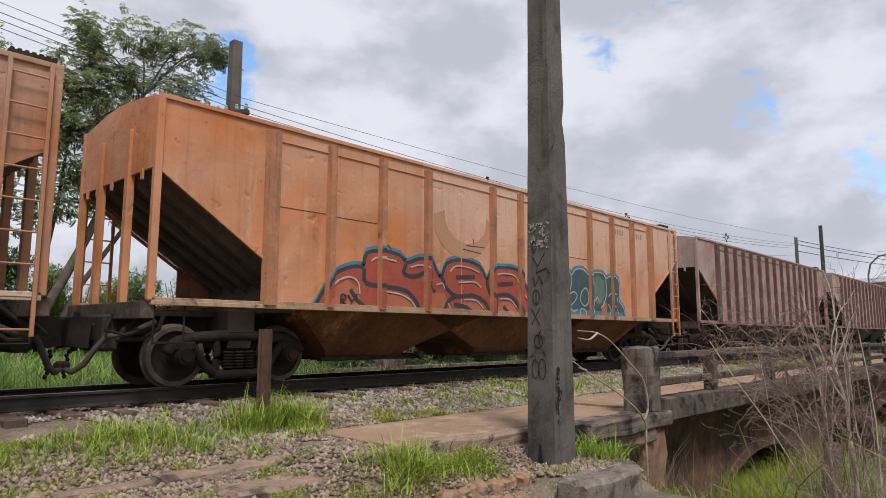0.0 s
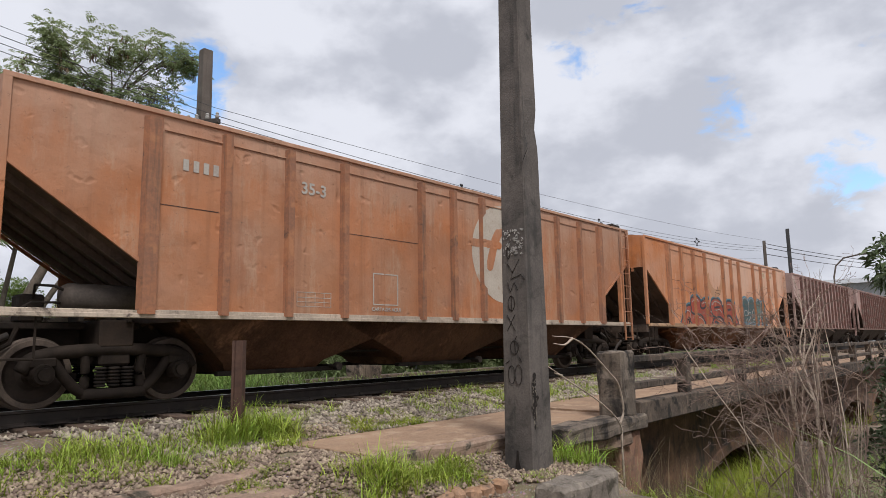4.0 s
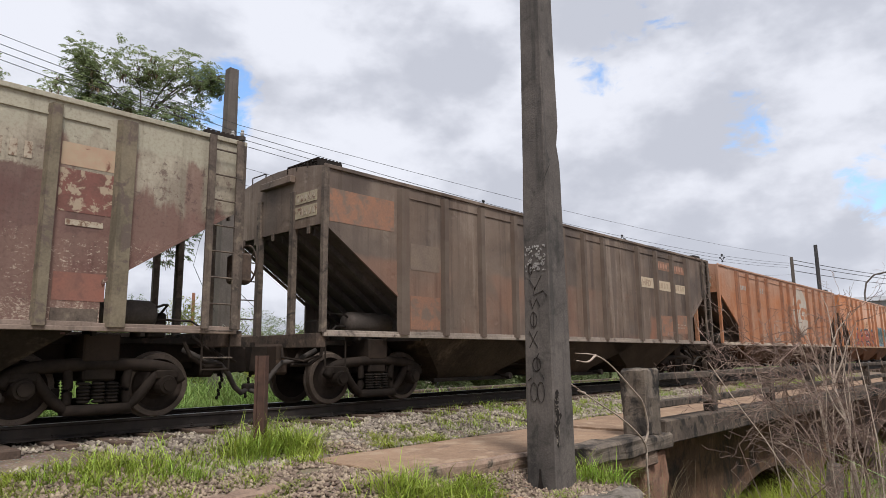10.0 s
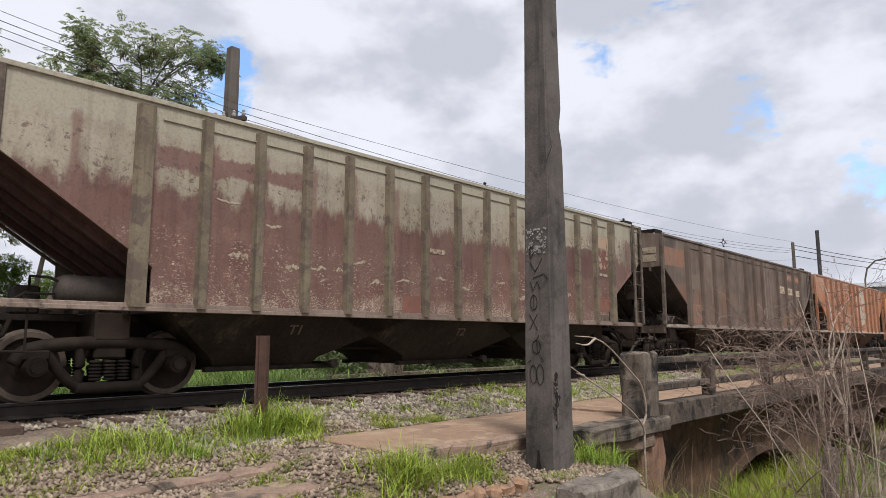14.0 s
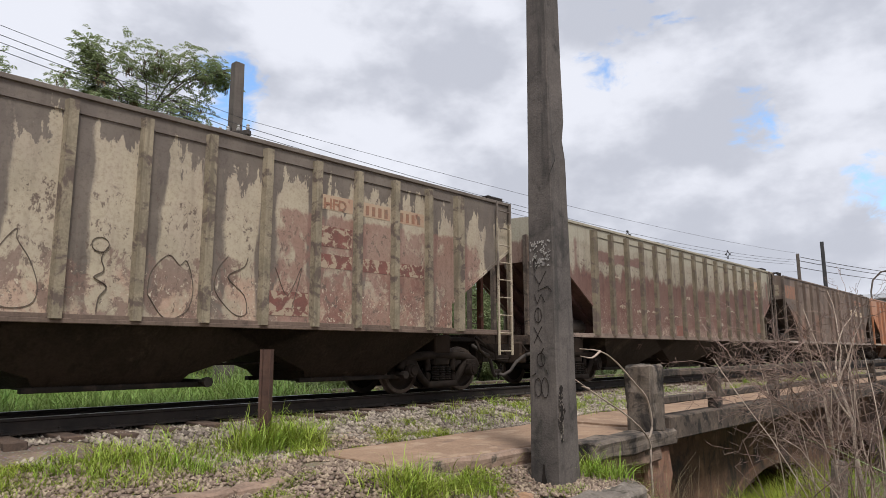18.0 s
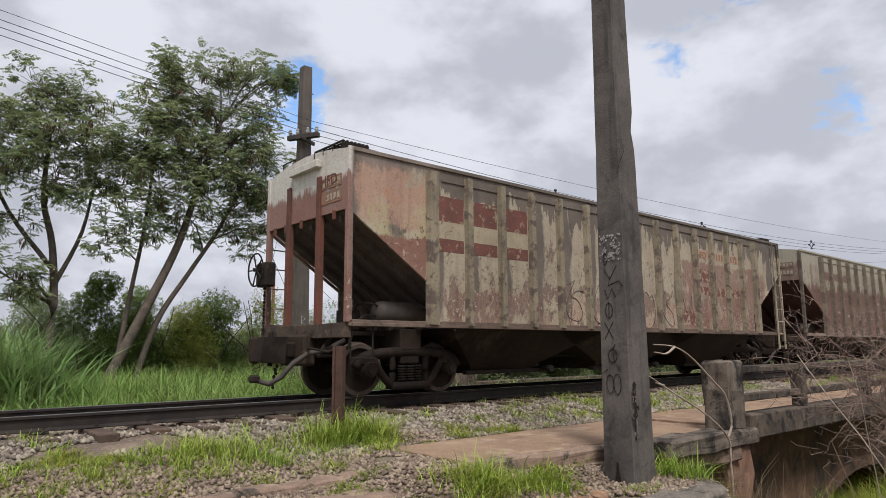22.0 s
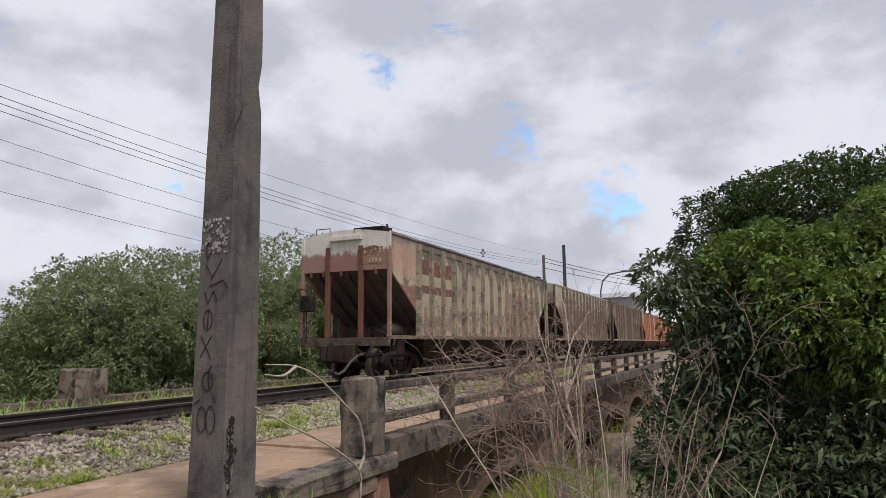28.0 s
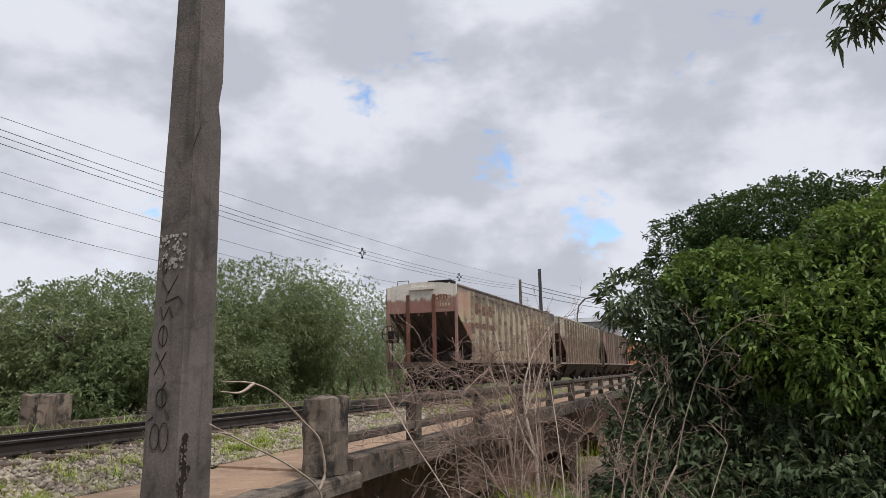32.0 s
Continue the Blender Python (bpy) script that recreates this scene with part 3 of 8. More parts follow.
def mesh_of(bm, name, material, smooth=False):
    bmesh.ops.recalc_face_normals(bm, faces=bm.faces)
    me = bpy.data.meshes.new(name)
    bm.to_mesh(me)
    bm.free()
    me.materials.append(MATS[material])
    if smooth:
        me.shade_smooth()
    return me


def part(name, bm, material, parent=None, label="", smooth=False):
    """Link a bmesh (or a mesh that is already made) as one object under a thing or a part."""
    me = bm if isinstance(bm, bpy.types.Mesh) else mesh_of(bm, name, material, smooth)
    ob = new(name, me)
    if parent is not None:
        ob.parent = parent
    if label:
        ob["label"] = label
    return ob


def fast_mesh(name, verts, quads, material, smooth=False):
    """A large mesh from arrays of places (n, 3) and quads (m, 4)."""
    me = bpy.data.meshes.new(name)
    v, q = np.asarray(verts, dtype=np.float32), np.asarray(quads, dtype=np.int32)
    k = q.shape[1]
    me.vertices.add(len(v))
    me.vertices.foreach_set("co", v.ravel())
    me.loops.add(q.size)
    me.loops.foreach_set("vertex_index", q.ravel())
    me.polygons.add(len(q))
    me.polygons.foreach_set("loop_start", np.arange(len(q), dtype=np.int32) * k)
    me.materials.append(MATS[material])
    me.update(calc_edges=True)
    if smooth:
        me.shade_smooth()
    return me


# ---- the lie of the land: x along the track, y across it, z = 0 at the rail head ----
TRACK_Y, HALF_GAUGE = 9.764, 0.535


def smooth(a, b, v):
    t = np.clip((v - a) / (b - a), 0, 1)
    return t * t * (3 - 2 * t)


def land(x, y):
    """Height of the ground."""
    x, y = np.asarray(x, float), np.asarray(y, float)
    z = np.interp(y, [-30, 0, 3.6, 4.45, 4.68, 5.1, 6.2, 7.2, 8.2, 8.7, 11.0, 11.8, 13, 16, 24, 40, 90, 400, 2000],
                  [-1.2, -0.95, -1.08, -1.05, -0.8, -0.66, -0.6, -0.47, -0.31, -0.25, -0.25, -0.42, -0.5, -0.45, -0.9, -2.5, -6, -12, -20])
    plateau = smooth(3.4, 5.1, x) * smooth(4.9, 5.7, y) * (1 - smooth(6.9, 7.3, y))
    z = z + (-0.472 - z) * plateau
    z = z + (-0.49 - z) * smooth(0.95, 0.35, np.hypot((x - 4.7) / 1.0, y - 5.6))      # earth banked up to the slab's end
    foot = smooth(6.0, 6.25, x) * (1 - smooth(7.5, 7.9, x)) * smooth(3.75, 3.95, y) * (1 - smooth(4.75, 4.95, y))
    z = z + (-0.78 - z) * foot      # gravel at the foot of the pole
    z = z + 0.03 * np.sin(x * 1.3 + y * 0.7) * np.cos(y * 1.9 - x * 0.4) * ((y < 8.0) | (y > 11.4)) * (1 - plateau)
    bed = np.where(y > 4.9, smooth(9.9, 10.4, x), smooth(7.6, 10.2, x - 0.25 * np.minimum(0, y - 4.0))) * (1 - smooth(44, 52, x))
    floor_z = -3.1 + 0.25 * np.sin(x * 0.6 + y * 0.35)
    bank = smooth(-12.0, -3.0, y)
    z = z + (floor_z - z) * bed * np.where(y > 3, 1 - smooth(24, 34, y) * 0.4, 0.55 + 0.45 * bank)
    return z


def axis_steps(*spans):
    out = []
    for a, b, s in spans:
        out += list(np.arange(a, b, s))
    return np.array(out + [spans[-1][1]])


gx = axis_steps((-3000, -300, 300), (-300, -40, 26), (-40, -4, 2.0), (-4, 26, 0.2), (26, 60, 1.0), (60, 300, 20), (300, 3000, 300))
gy = axis_steps((-3000, -300, 300), (-300, -30, 27), (-30, 0, 1.5), (0, 16, 0.16), (16, 40, 1.0), (40, 300, 10), (300, 3000, 300))
XX, YY = np.meshgrid(gx, gy, indexing="ij")
ground_verts = np.c_[XX.ravel(), YY.ravel(), land(XX, YY).ravel()]
ii, jj = np.meshgrid(np.arange(len(gx) - 1), np.arange(len(gy) - 1), indexing="ij")
base = (ii * len(gy) + jj).ravel()
cx, cy = (gx[:-1] + gx[1:]) / 2, (gy[:-1] + gy[1:]) / 2
CX, CY = np.meshgrid(cx, cy, indexing="ij")
base = base[~((CX > 9.95) & (CX < 46) & (CY > 5.3) & (CY < 14.6)).ravel()]      # the bridge spans this stretch
ground = new("ground", fast_mesh("ground", ground_verts, np.c_[base, base + len(gy), base + len(gy) + 1, base + 1], "ground_earth", True))
tagged(ground, "red earth with patchy grass along the railway", "ground", kind="structure")

bx, by = np.arange(9.9, 46.2, 0.6), np.arange(5.1, 15.0, 0.6)
BX, BY = np.meshgrid(bx, by, indexing="ij")
bi, bj = np.meshgrid(np.arange(len(bx) - 1), np.arange(len(by) - 1), indexing="ij")
b0 = (bi * len(by) + bj).ravel()
bed_z = -3.1 + 0.25 * np.sin(BX * 0.6 + BY * 0.35)
tagged(new("creek_bed", fast_mesh("creek_bed", np.c_[BX.ravel(), BY.ravel(), bed_z.ravel()], np.c_[b0, b0 + len(by), b0 + len(by) + 1, b0 + 1], "ground_earth", True)),
       "earthy creek bed under the bridge arches", "ground", kind="structure")


# ---- track ----
def rail(name, y):
    ob = new(name)
    ob.location = (0, y, 0)
    prof = [(-0.07, -0.19), (0.07, -0.19), (0.07, -0.178), (0.012, -0.15), (0.012, -0.048), (0.036, -0.035), (0.036, -0.01), (0.028, -0.004), (-0.028, -0.004), (-0.036, -0.01),
            (-0.036, -0.035), (-0.012, -0.048), (-0.012, -0.15), (-0.07, -0.178)]
    bm = bmesh.new()
    ends = [[bm.verts.new((x, a, b)) for a, b in prof] for x in (-80, 140)]
    for i in range(len(prof)):
        j = (i + 1) % len(prof)
        bm.faces.new((ends[0][i], ends[0][j], ends[1][j], ends[1][i]))
    part("rail_web", bm, "rail_steel", ob)
    bm = bmesh.new()
    box(bm, -80, 140, -0.027, 0.027, -0.004, 0.0)
    part("running_surface", bm, "rail_head", ob, "worn bright running surface")
    return tagged(ob, "rusty brown steel rail with a worn shiny head", "rail", "rails of the track")


rail("rail", TRACK_Y - HALF_GAUGE)
rail("rail", TRACK_Y + HALF_GAUGE)

# ---- the hopper wagons: x from the rear end forward, y from the near side across, z from the rail head ----
WL, WW, ROOF, SILL = 15.4, 2.75, 3.854, 1.10      # WL: the length of the wagon that is being built
LONG, SHORT = 15.75, 15.4
POSTS_CLOSE = [1.68 + 0.835 * k for k in range(4)] + [5.02 + 0.8933 * k for k in range(6)] + [10.38 + 0.835 * k for k in range(5)]
POSTS_WIDE = [1.75, 2.83, 3.92, 5.03, 6.93, 7.875, 8.82, 10.72, 11.83, 12.92, 14.0]
WHEEL_R, TRUCK_AT, WHEELBASE = 0.425, 1.62, 1.70


def wheelset(parent, x):
    ws = new("wheelset")
    ws.parent = parent
    bm = bmesh.new()
    bar(bm, (0, -0.78, 0), (0, 0.78, 0), 0.075, 10)
    part("axle", bm, "truck_steel", ws)
    for s in (-1, 1):
        bm = bmesh.new()
        lathe(bm, [(0.09, s * 0.66), (0.125, s * 0.645), (0.145, s * 0.585), (0.2, s * 0.545), (0.30, s * 0.535), (0.335, s * 0.56), (0.348, s * 0.595), (0.40, s * 0.597), (0.40, s * 0.50), (0.14, s * 0.50), (0.10, s * 0.48)], 32)
        w = part("wheel", bm, "wheel_steel", ws, smooth=False)
        bm = bmesh.new()
        lathe(bm, [(0.352, s * 0.604), (0.415, s * 0.604), (0.425, s * 0.594), (0.43, s * 0.505), (0.455, s * 0.49), (0.455, s * 0.47), (0.41, s * 0.465), (0.352, s * 0.49)], 32, hollow=True)
        part("tyre", bm, "rim_steel", w, "worn rusty-brown rim and tread")
        bm = bmesh.new()
        for k in range(3):
            a = 2.1 * k
            bar(bm, (0.07 * math.cos(a), s * 0.655, 0.07 * math.sin(a)), (0.07 * math.cos(a), s * 0.68, 0.07 * math.sin(a)), 0.014, 6)
        part("hub_bolts", bm, "dark_steel", w)
    return ws


def truck(parent, cx):
    """A three-piece freight truck with its side frames, springs, bolster and adapters; the wheelsets come on their own."""
    y0 = WW / 2
    for s in (-1, 1):
        y = y0 + s * 0.80
        a, b = y - 0.09, y + 0.09
        h = WHEELBASE / 2
        bm = bmesh.new()

        def member(points, r):
            tube(bm, [(cx + p.x, y, p.z) for p in eased([(px, 0, pz) for px, pz in points], 4)], r, 8)
        member([(-h - 0.22, 0.46), (-h - 0.12, 0.6), (-h + 0.12, 0.67), (-0.36, 0.7), (0, 0.71), (0.36, 0.7), (h - 0.12, 0.67), (h + 0.12, 0.6), (h + 0.22, 0.46)], 0.085)
        member([(-h + 0.1, 0.62), (-0.62, 0.42), (-0.46, 0.24), (-0.3, 0.16), (0, 0.145), (0.3, 0.16), (0.46, 0.24), (0.62, 0.42), (h - 0.1, 0.62)], 0.068)
        for q in (-1, 1):
            member([(q * 0.36, 0.2), (q * 0.34, 0.42), (q * 0.37, 0.68)], 0.06)
        prism(bm, [(cx - 0.4, 0.1), (cx + 0.4, 0.1), (cx + 0.36, 0.22), (cx - 0.36, 0.22)], a - 0.02, b + 0.02)
        sf = part("side_frame", bm, "truck_steel", parent, smooth=True)
        for q in (-1, 1):
            bm = bmesh.new()
            lathe(bm, [(0.05, s * 0.13), (0.075, s * 0.13), (0.08, s * 0.1), (0.115, s * 0.1), (0.13, s * 0.06), (0.145, -s * 0.06)], 16, "y", (cx + q * h, y + s * 0.04, WHEEL_R))
            box(bm, cx + q * h - 0.15, cx + q * h + 0.15, y - 0.09, y + 0.09, WHEEL_R + 0.08, WHEEL_R + 0.2, 0.02)
            part("bearing", bm, "truck_steel", sf)
        for k in (-0.17, 0.0, 0.17):
            bm = bmesh.new()
            for i in range(6):
                lathe(bm, [(0.055, 0.0), (0.078, 0.014), (0.078, 0.026), (0.055, 0.04)], 10, "z", (cx + k, y + s * 0.03, 0.235 + i * 0.043))
            part("spring", bm, "dark_steel", sf)
    bm = bmesh.new()
    box(bm, cx - 0.2, cx + 0.2, y0 - 0.85, y0 + 0.85, 0.50, 0.72, 0.03)
    part("bolster", bm, "truck_steel", parent)
    for q in (-1, 1):
        bm = bmesh.new()
        box(bm, cx + q * 0.42 - 0.05, cx + q * 0.42 + 0.05, y0 - 0.62, y0 + 0.62, 0.3, 0.42, 0.01)
        part("brake_beam", bm, "dark_steel", parent)


def platform_gear(parent, X):
    """Air reservoir, brake valve and pipes."""
    bm = bmesh.new()
    lathe(bm, [(0.02, -0.52), (0.15, -0.49), (0.19, -0.42), (0.19, 0.42), (0.15, 0.49), (0.02, 0.52)], 16, "x", (X(1.45), 0.62, 1.36))
    tank = part("air_reservoir", bm, "tank_grey", parent, "dusty grey-brown air reservoir", True)
    for dx in (-0.3, 0.3):
        bm = bmesh.new()
        box(bm, X(1.45 + dx) - 0.03, X(1.45 + dx) + 0.03, 0.45, 0.8, 1.06, 1.2, 0.004)
        part("bracket", bm, "dark_steel", tank)
    bm = bmesh.new()
    box(bm, X(0.75) - 0.14, X(0.75) + 0.14, 0.95, 1.3, 1.06, 1.42, 0.03)
    bar(bm, (X(0.75), 0.9, 1.28), (X(0.75), 1.35, 1.28), 0.08, 10)
    part("brake_valve", bm, "dark_steel", parent)
    bm = bmesh.new()
    tube(bm, [(X(0.75), 0.95, 1.35), (X(0.7), 0.75, 1.52), (X(0.85), 0.55, 1.5), (X(1.05), 0.55, 1.42)], 0.018)
    tube(bm, [(X(0.3), 0.3, 1.12), (X(0.55), 0.35, 1.28), (X(0.95), 0.6, 1.3)], 0.016)
    part("brake_pipe", bm, "dark_steel", parent)


def end_of_wagon(parent, paint, flip, brake_wheel, red_posts, plates):
    """One end: posts, end panel, slope sheet with ribs, platform, reservoir, coupler, hose. flip: the forward end."""
    def X(x):
        return WL - x if flip else x
    sooty = paint in ("paint_cream", "paint_brown")
    trim = "rust_red_trim" if red_posts else "end_worn" if sooty else paint
    corner = "end_worn" if sooty else paint

    def pbox(name, x0, x1, y0, y1, z0, z1, material, label="", bevel=0.008, to=None):
        bm = bmesh.new()
        a, b = sorted((X(x0), X(x1)))
        box(bm, a, b, y0, y1, z0, z1, bevel)
        return part(name, bm, material, to or parent, label)

    def plate(name, outline, y0, y1, material, to=None, label=""):
        bm = bmesh.new()
        prism(bm, [(X(x), z) for x, z in outline], y0, y1)
        return part(name, bm, material, to or parent, label)

    # end panel, gently arched at the top, with a shallow hood over the middle
    bm = bmesh.new()
    pts = [(0.012, 2.9), (WW - 0.012, 2.9)] + [(0.012 + (WW - 0.024) * (1 - k / 8), ROOF + 0.155 * math.sin(math.pi * k / 8)) for k in range(9)]
    f, b = [bm.verts.new((X(0.02), y, z)) for y, z in pts], [bm.verts.new((X(0.06), y, z)) for y, z in pts]
    bm.faces.new(f)
    bm.faces.new(b[::-1])
    for i in range(len(f)):
        j = (i + 1) % len(f)
        bm.faces.new((f[i], f[j], b[j], b[i]))
    panel = part("end_panel", bm, paint, parent)
    if (red_posts or paint == "paint_brown") and not flip:
        pbox("hood", -0.08, 0.02, 0.85, 1.8, ROOF - 0.14, ROOF - 0.02, paint)
    for y in (0.4, 0.9, 1.45, 2.0, 2.4):
        bm = bmesh.new()
        prism(bm, [(X(0.0), 2.78), (X(0.03), 2.78), (X(0.03), 2.92), (X(0.0), 2.92)], y, y + 0.06)
        part("gusset", bm, trim, panel)
    # corner posts and the two upright posts of the end
    for y in (0.0, WW - 0.09):
        pbox("corner_post", 0.0, 0.10, y, y + 0.09, SILL + 0.06, ROOF - 0.02, corner)
    for y in (0.82, 1.84):
        pbox("end_post", -0.02, 0.08, y, y + 0.12, SILL + 0.05, ROOF - 0.3, trim, "rust-red upright post" if red_posts else "")
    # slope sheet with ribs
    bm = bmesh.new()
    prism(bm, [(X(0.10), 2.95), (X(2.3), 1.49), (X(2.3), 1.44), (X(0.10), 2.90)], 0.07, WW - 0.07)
    sheet = part("slope_sheet", bm, "slope_" + paint, parent, "dark slope sheet")
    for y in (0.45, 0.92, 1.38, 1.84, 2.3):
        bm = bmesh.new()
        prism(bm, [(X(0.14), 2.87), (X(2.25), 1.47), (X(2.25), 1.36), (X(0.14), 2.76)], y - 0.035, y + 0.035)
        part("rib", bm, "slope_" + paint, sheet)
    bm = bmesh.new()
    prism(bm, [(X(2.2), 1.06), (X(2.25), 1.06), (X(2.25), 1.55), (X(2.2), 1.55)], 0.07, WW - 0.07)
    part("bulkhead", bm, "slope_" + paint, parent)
    # platform and end sill
    pbox("end_sill", -0.06, 0.12, 0.05, WW - 0.05, 0.93, 1.15, "end_sill_rust")
    pbox("platform", 0.12, 2.1, 0.95, 1.8, 0.98, 1.06, "dark_steel")
    for y in (0.0, WW - 0.08):
        pbox("sill_rail", 0.05, 1.95, y, y + 0.08, SILL, SILL + 0.1, "sill_" + paint)
    # air reservoir, valve and pipes on the platform
    if plates or (flip and paint == "paint_cream"):
        platform_gear(parent, X)
    # coupler with its knuckle and pin, striker plate, hose with glad hand
    def span(a, b):
        return min(X(a), X(b)), max(X(a), X(b))
    m = WW / 2
    k = 0.68 if WL == LONG else 1.0      # the long wagons stand closer together
    bm = bmesh.new()
    box(bm, *span(-0.42 * k, 0.5), m - 0.13, m + 0.13, 0.62, 0.88, 0.03)
    prism(bm, [(X(-0.80 * k), 0.58), (X(-0.38 * k), 0.54), (X(-0.34 * k), 0.96), (X(-0.74 * k), 0.95)], m - 0.22, m - 0.02)
    prism(bm, [(X(-0.62 * k), 0.56), (X(-0.38 * k), 0.54), (X(-0.34 * k), 0.96), (X(-0.60 * k), 0.95)], m - 0.02, m + 0.2)
    head = part("coupler", bm, "truck_steel", parent, "dark cast coupler head")
    bm = bmesh.new()
    lathe(bm, [(0.02, 0.54), (0.1, 0.58), (0.11, 0.92), (0.02, 0.96)], 12, "z", (X(-0.72 * k), m + 0.12, 0))
    part("knuckle", bm, "under_steel", head)
    bm = bmesh.new()
    bar(bm, (X(-0.5 * k), m + 0.05, 0.5), (X(-0.5 * k), m + 0.05, 1.03), 0.04, 8)
    part("coupler_pin", bm, "dark_steel", head)
    bm = bmesh.new()
    box(bm, *span(-0.16, 0.06), m - 0.42, m + 0.42, 0.5, 1.0, 0.04)
    part("striker_plate", bm, "under_steel", parent)
    bm = bmesh.new()
    tube(bm, [(X(0.45), m - 0.62, 0.9), (X(0.1), m - 0.62, 0.74), (X(-0.15), m - 0.55, 0.7), (X(-0.36 * k), m - 0.45, 0.55), (X(-0.52 * k), m - 0.38, 0.34), (X(-0.68 * k), m - 0.3, 0.24), (X(-0.84 * k), m - 0.22, 0.3)], 0.04, 8)
    hose = part("brake_hose", bm, "rubber", parent, "worn brown rubber hose", True)
    bm = bmesh.new()
    box(bm, *span(-0.96 * k, -0.8 * k), m - 0.28, m - 0.16, 0.26, 0.38, 0.03)
    part("glad_hand", bm, "dark_steel", hose)
    bm = bmesh.new()
    tube(bm, [(X(0.5), m - 0.75, 1.0), (X(0.42), m - 0.8, 0.8), (X(0.2), m - 0.78, 0.66), (X(-0.1), m - 0.72, 0.66)], 0.03, 7)
    part("train_pipe", bm, "truck_steel", parent)
    bm = bmesh.new()
    for k in range(7):
        lathe(bm, [(0.016, -0.03), (0.03, 0), (0.016, 0.03)], 6, "z", (X(-0.45 - 0.02 * (k % 2)), m - 0.1 + 0.02 * k, 0.5 - 0.055 * k))
    part("chain", bm, "dark_steel", head)
    bm = bmesh.new()
    tube(bm, [(X(-0.05), 1.0, 0.95), (X(-0.2), 0.75, 0.78), (X(-0.12), 0.3, 0.72), (X(0.1), 0.2, 0.8)], 0.02, 6)
    part("uncoupling_lever", bm, "truck_steel", parent)
    bm = bmesh.new()
    bar(bm, (X(-0.08), 0.55, 0.74), (X(0.3), 0.8, 1.08), 0.035, 6)
    part("end_brace", bm, "truck_steel", parent)
    # step under the corner
    bm = bmesh.new()
    for xx in (0.12, 0.52):
        bar(bm, (X(xx), 0.06, 0.6), (X(xx), 0.06, 1.1), 0.014, 5)
    bar(bm, (X(0.12), 0.06, 0.62), (X(0.52), 0.06, 0.62), 0.016, 5)
    part("foot_step", bm, "truck_steel", parent)
    # ladders: on the near side of the forward end, on the far side of the rear end
    for side in ((0.0, 1) if flip else (WW, -1)):
        if side in (1, -1):
            continue
        yy = side
        lad = new("ladder")
        lad.parent = parent
        out = -0.06 if yy == 0 else 0.06
        for xx in (0.14, 0.56):
            bm = bmesh.new()
            half, foot = (0.05, SILL + 0.06) if sooty else (0.022, 0.7)
            box(bm, X(xx) - half, X(xx) + half, yy + out - 0.02, yy + out + 0.02, foot, ROOF, 0.004)
            part("stile", bm, corner, lad)
        for k in range(9):
            bm = bmesh.new()
            bar(bm, (X(0.14), yy + out, 0.78 + 0.36 * k), (X(0.56), yy + out, 0.78 + 0.36 * k), 0.013, 6)
            part("rung", bm, corner, lad)
    # roof walkway grating over the end
    walkway = flip or brake_wheel or paint == "paint_brown"
    if walkway:
        deck = new("roof_walkway")
        deck.parent = parent
    for y in (0.22, 0.5, 0.8, 1.08) if walkway else ():
        bm = bmesh.new()
        box(bm, min(X(0.02), X(0.52)), max(X(0.02), X(0.52)), y, y + 0.03, ROOF + 0.05, ROOF + 0.16)
        part("bracket", bm, "dark_steel", deck)
    for k in range(7) if walkway else ():
        bm = bmesh.new()
        box(bm, min(X(0.02 + 0.075 * k), X(0.06 + 0.075 * k)), max(X(0.02 + 0.075 * k), X(0.06 + 0.075 * k)), 0.22, 1.1, ROOF + 0.162, ROOF + 0.18)
        part("slat", bm, "dark_steel", deck)
    bm = bmesh.new()
    for y in (1.9, 2.35):
        bar(bm, (X(0.1), y, ROOF + 0.02), (X(0.1), y, ROOF + 0.24), 0.012, 5)
    bar(bm, (X(0.1), 1.9, ROOF + 0.24), (X(0.1), 2.35, ROOF + 0.24), 0.012, 5)
    part("grab_iron", bm, "dark_steel", parent)
    if brake_wheel or (flip and paint == "paint_cream"):
        # hand brake with its wheel, box and chain
        yb, steel = (0.42, "end_sill_rust") if flip else (2.5, "dark_steel")
        bm = bmesh.new()
        for i in range(24):
            a, b = 2 * math.pi * i / 24, 2 * math.pi * (i + 1) / 24
            bar(bm, (X(-0.30), yb + 0.29 * math.cos(a), 2.15 + 0.29 * math.sin(a)), (X(-0.30), yb + 0.29 * math.cos(b), 2.15 + 0.29 * math.sin(b)), 0.016, 5, cap=False)
        for i in range(5):
            a = 2 * math.pi * i / 5
            bar(bm, (X(-0.28), yb, 2.15), (X(-0.30), yb + 0.29 * math.cos(a), 2.15 + 0.29 * math.sin(a)), 0.014, 5)
        bar(bm, (X(-0.34), yb, 2.15), (X(-0.08), yb, 2.15), 0.035, 8)
        hb = pbox("brake_box", -0.24, -0.04, yb - 0.28, yb + 0.12, 1.85, 2.28, steel, "dark hand brake box", 0.03)
        part("brake_wheel", bm, steel, hb)
        bm = bmesh.new()
        for k in range(14):
            lathe(bm, [(0.02, -0.012), (0.032, 0), (0.02, 0.012)], 6, "x" if k % 2 else "y", (X(-0.14), yb - 0.05, 1.82 - 0.06 * k))
        part("chain", bm, "dark_steel", hb)
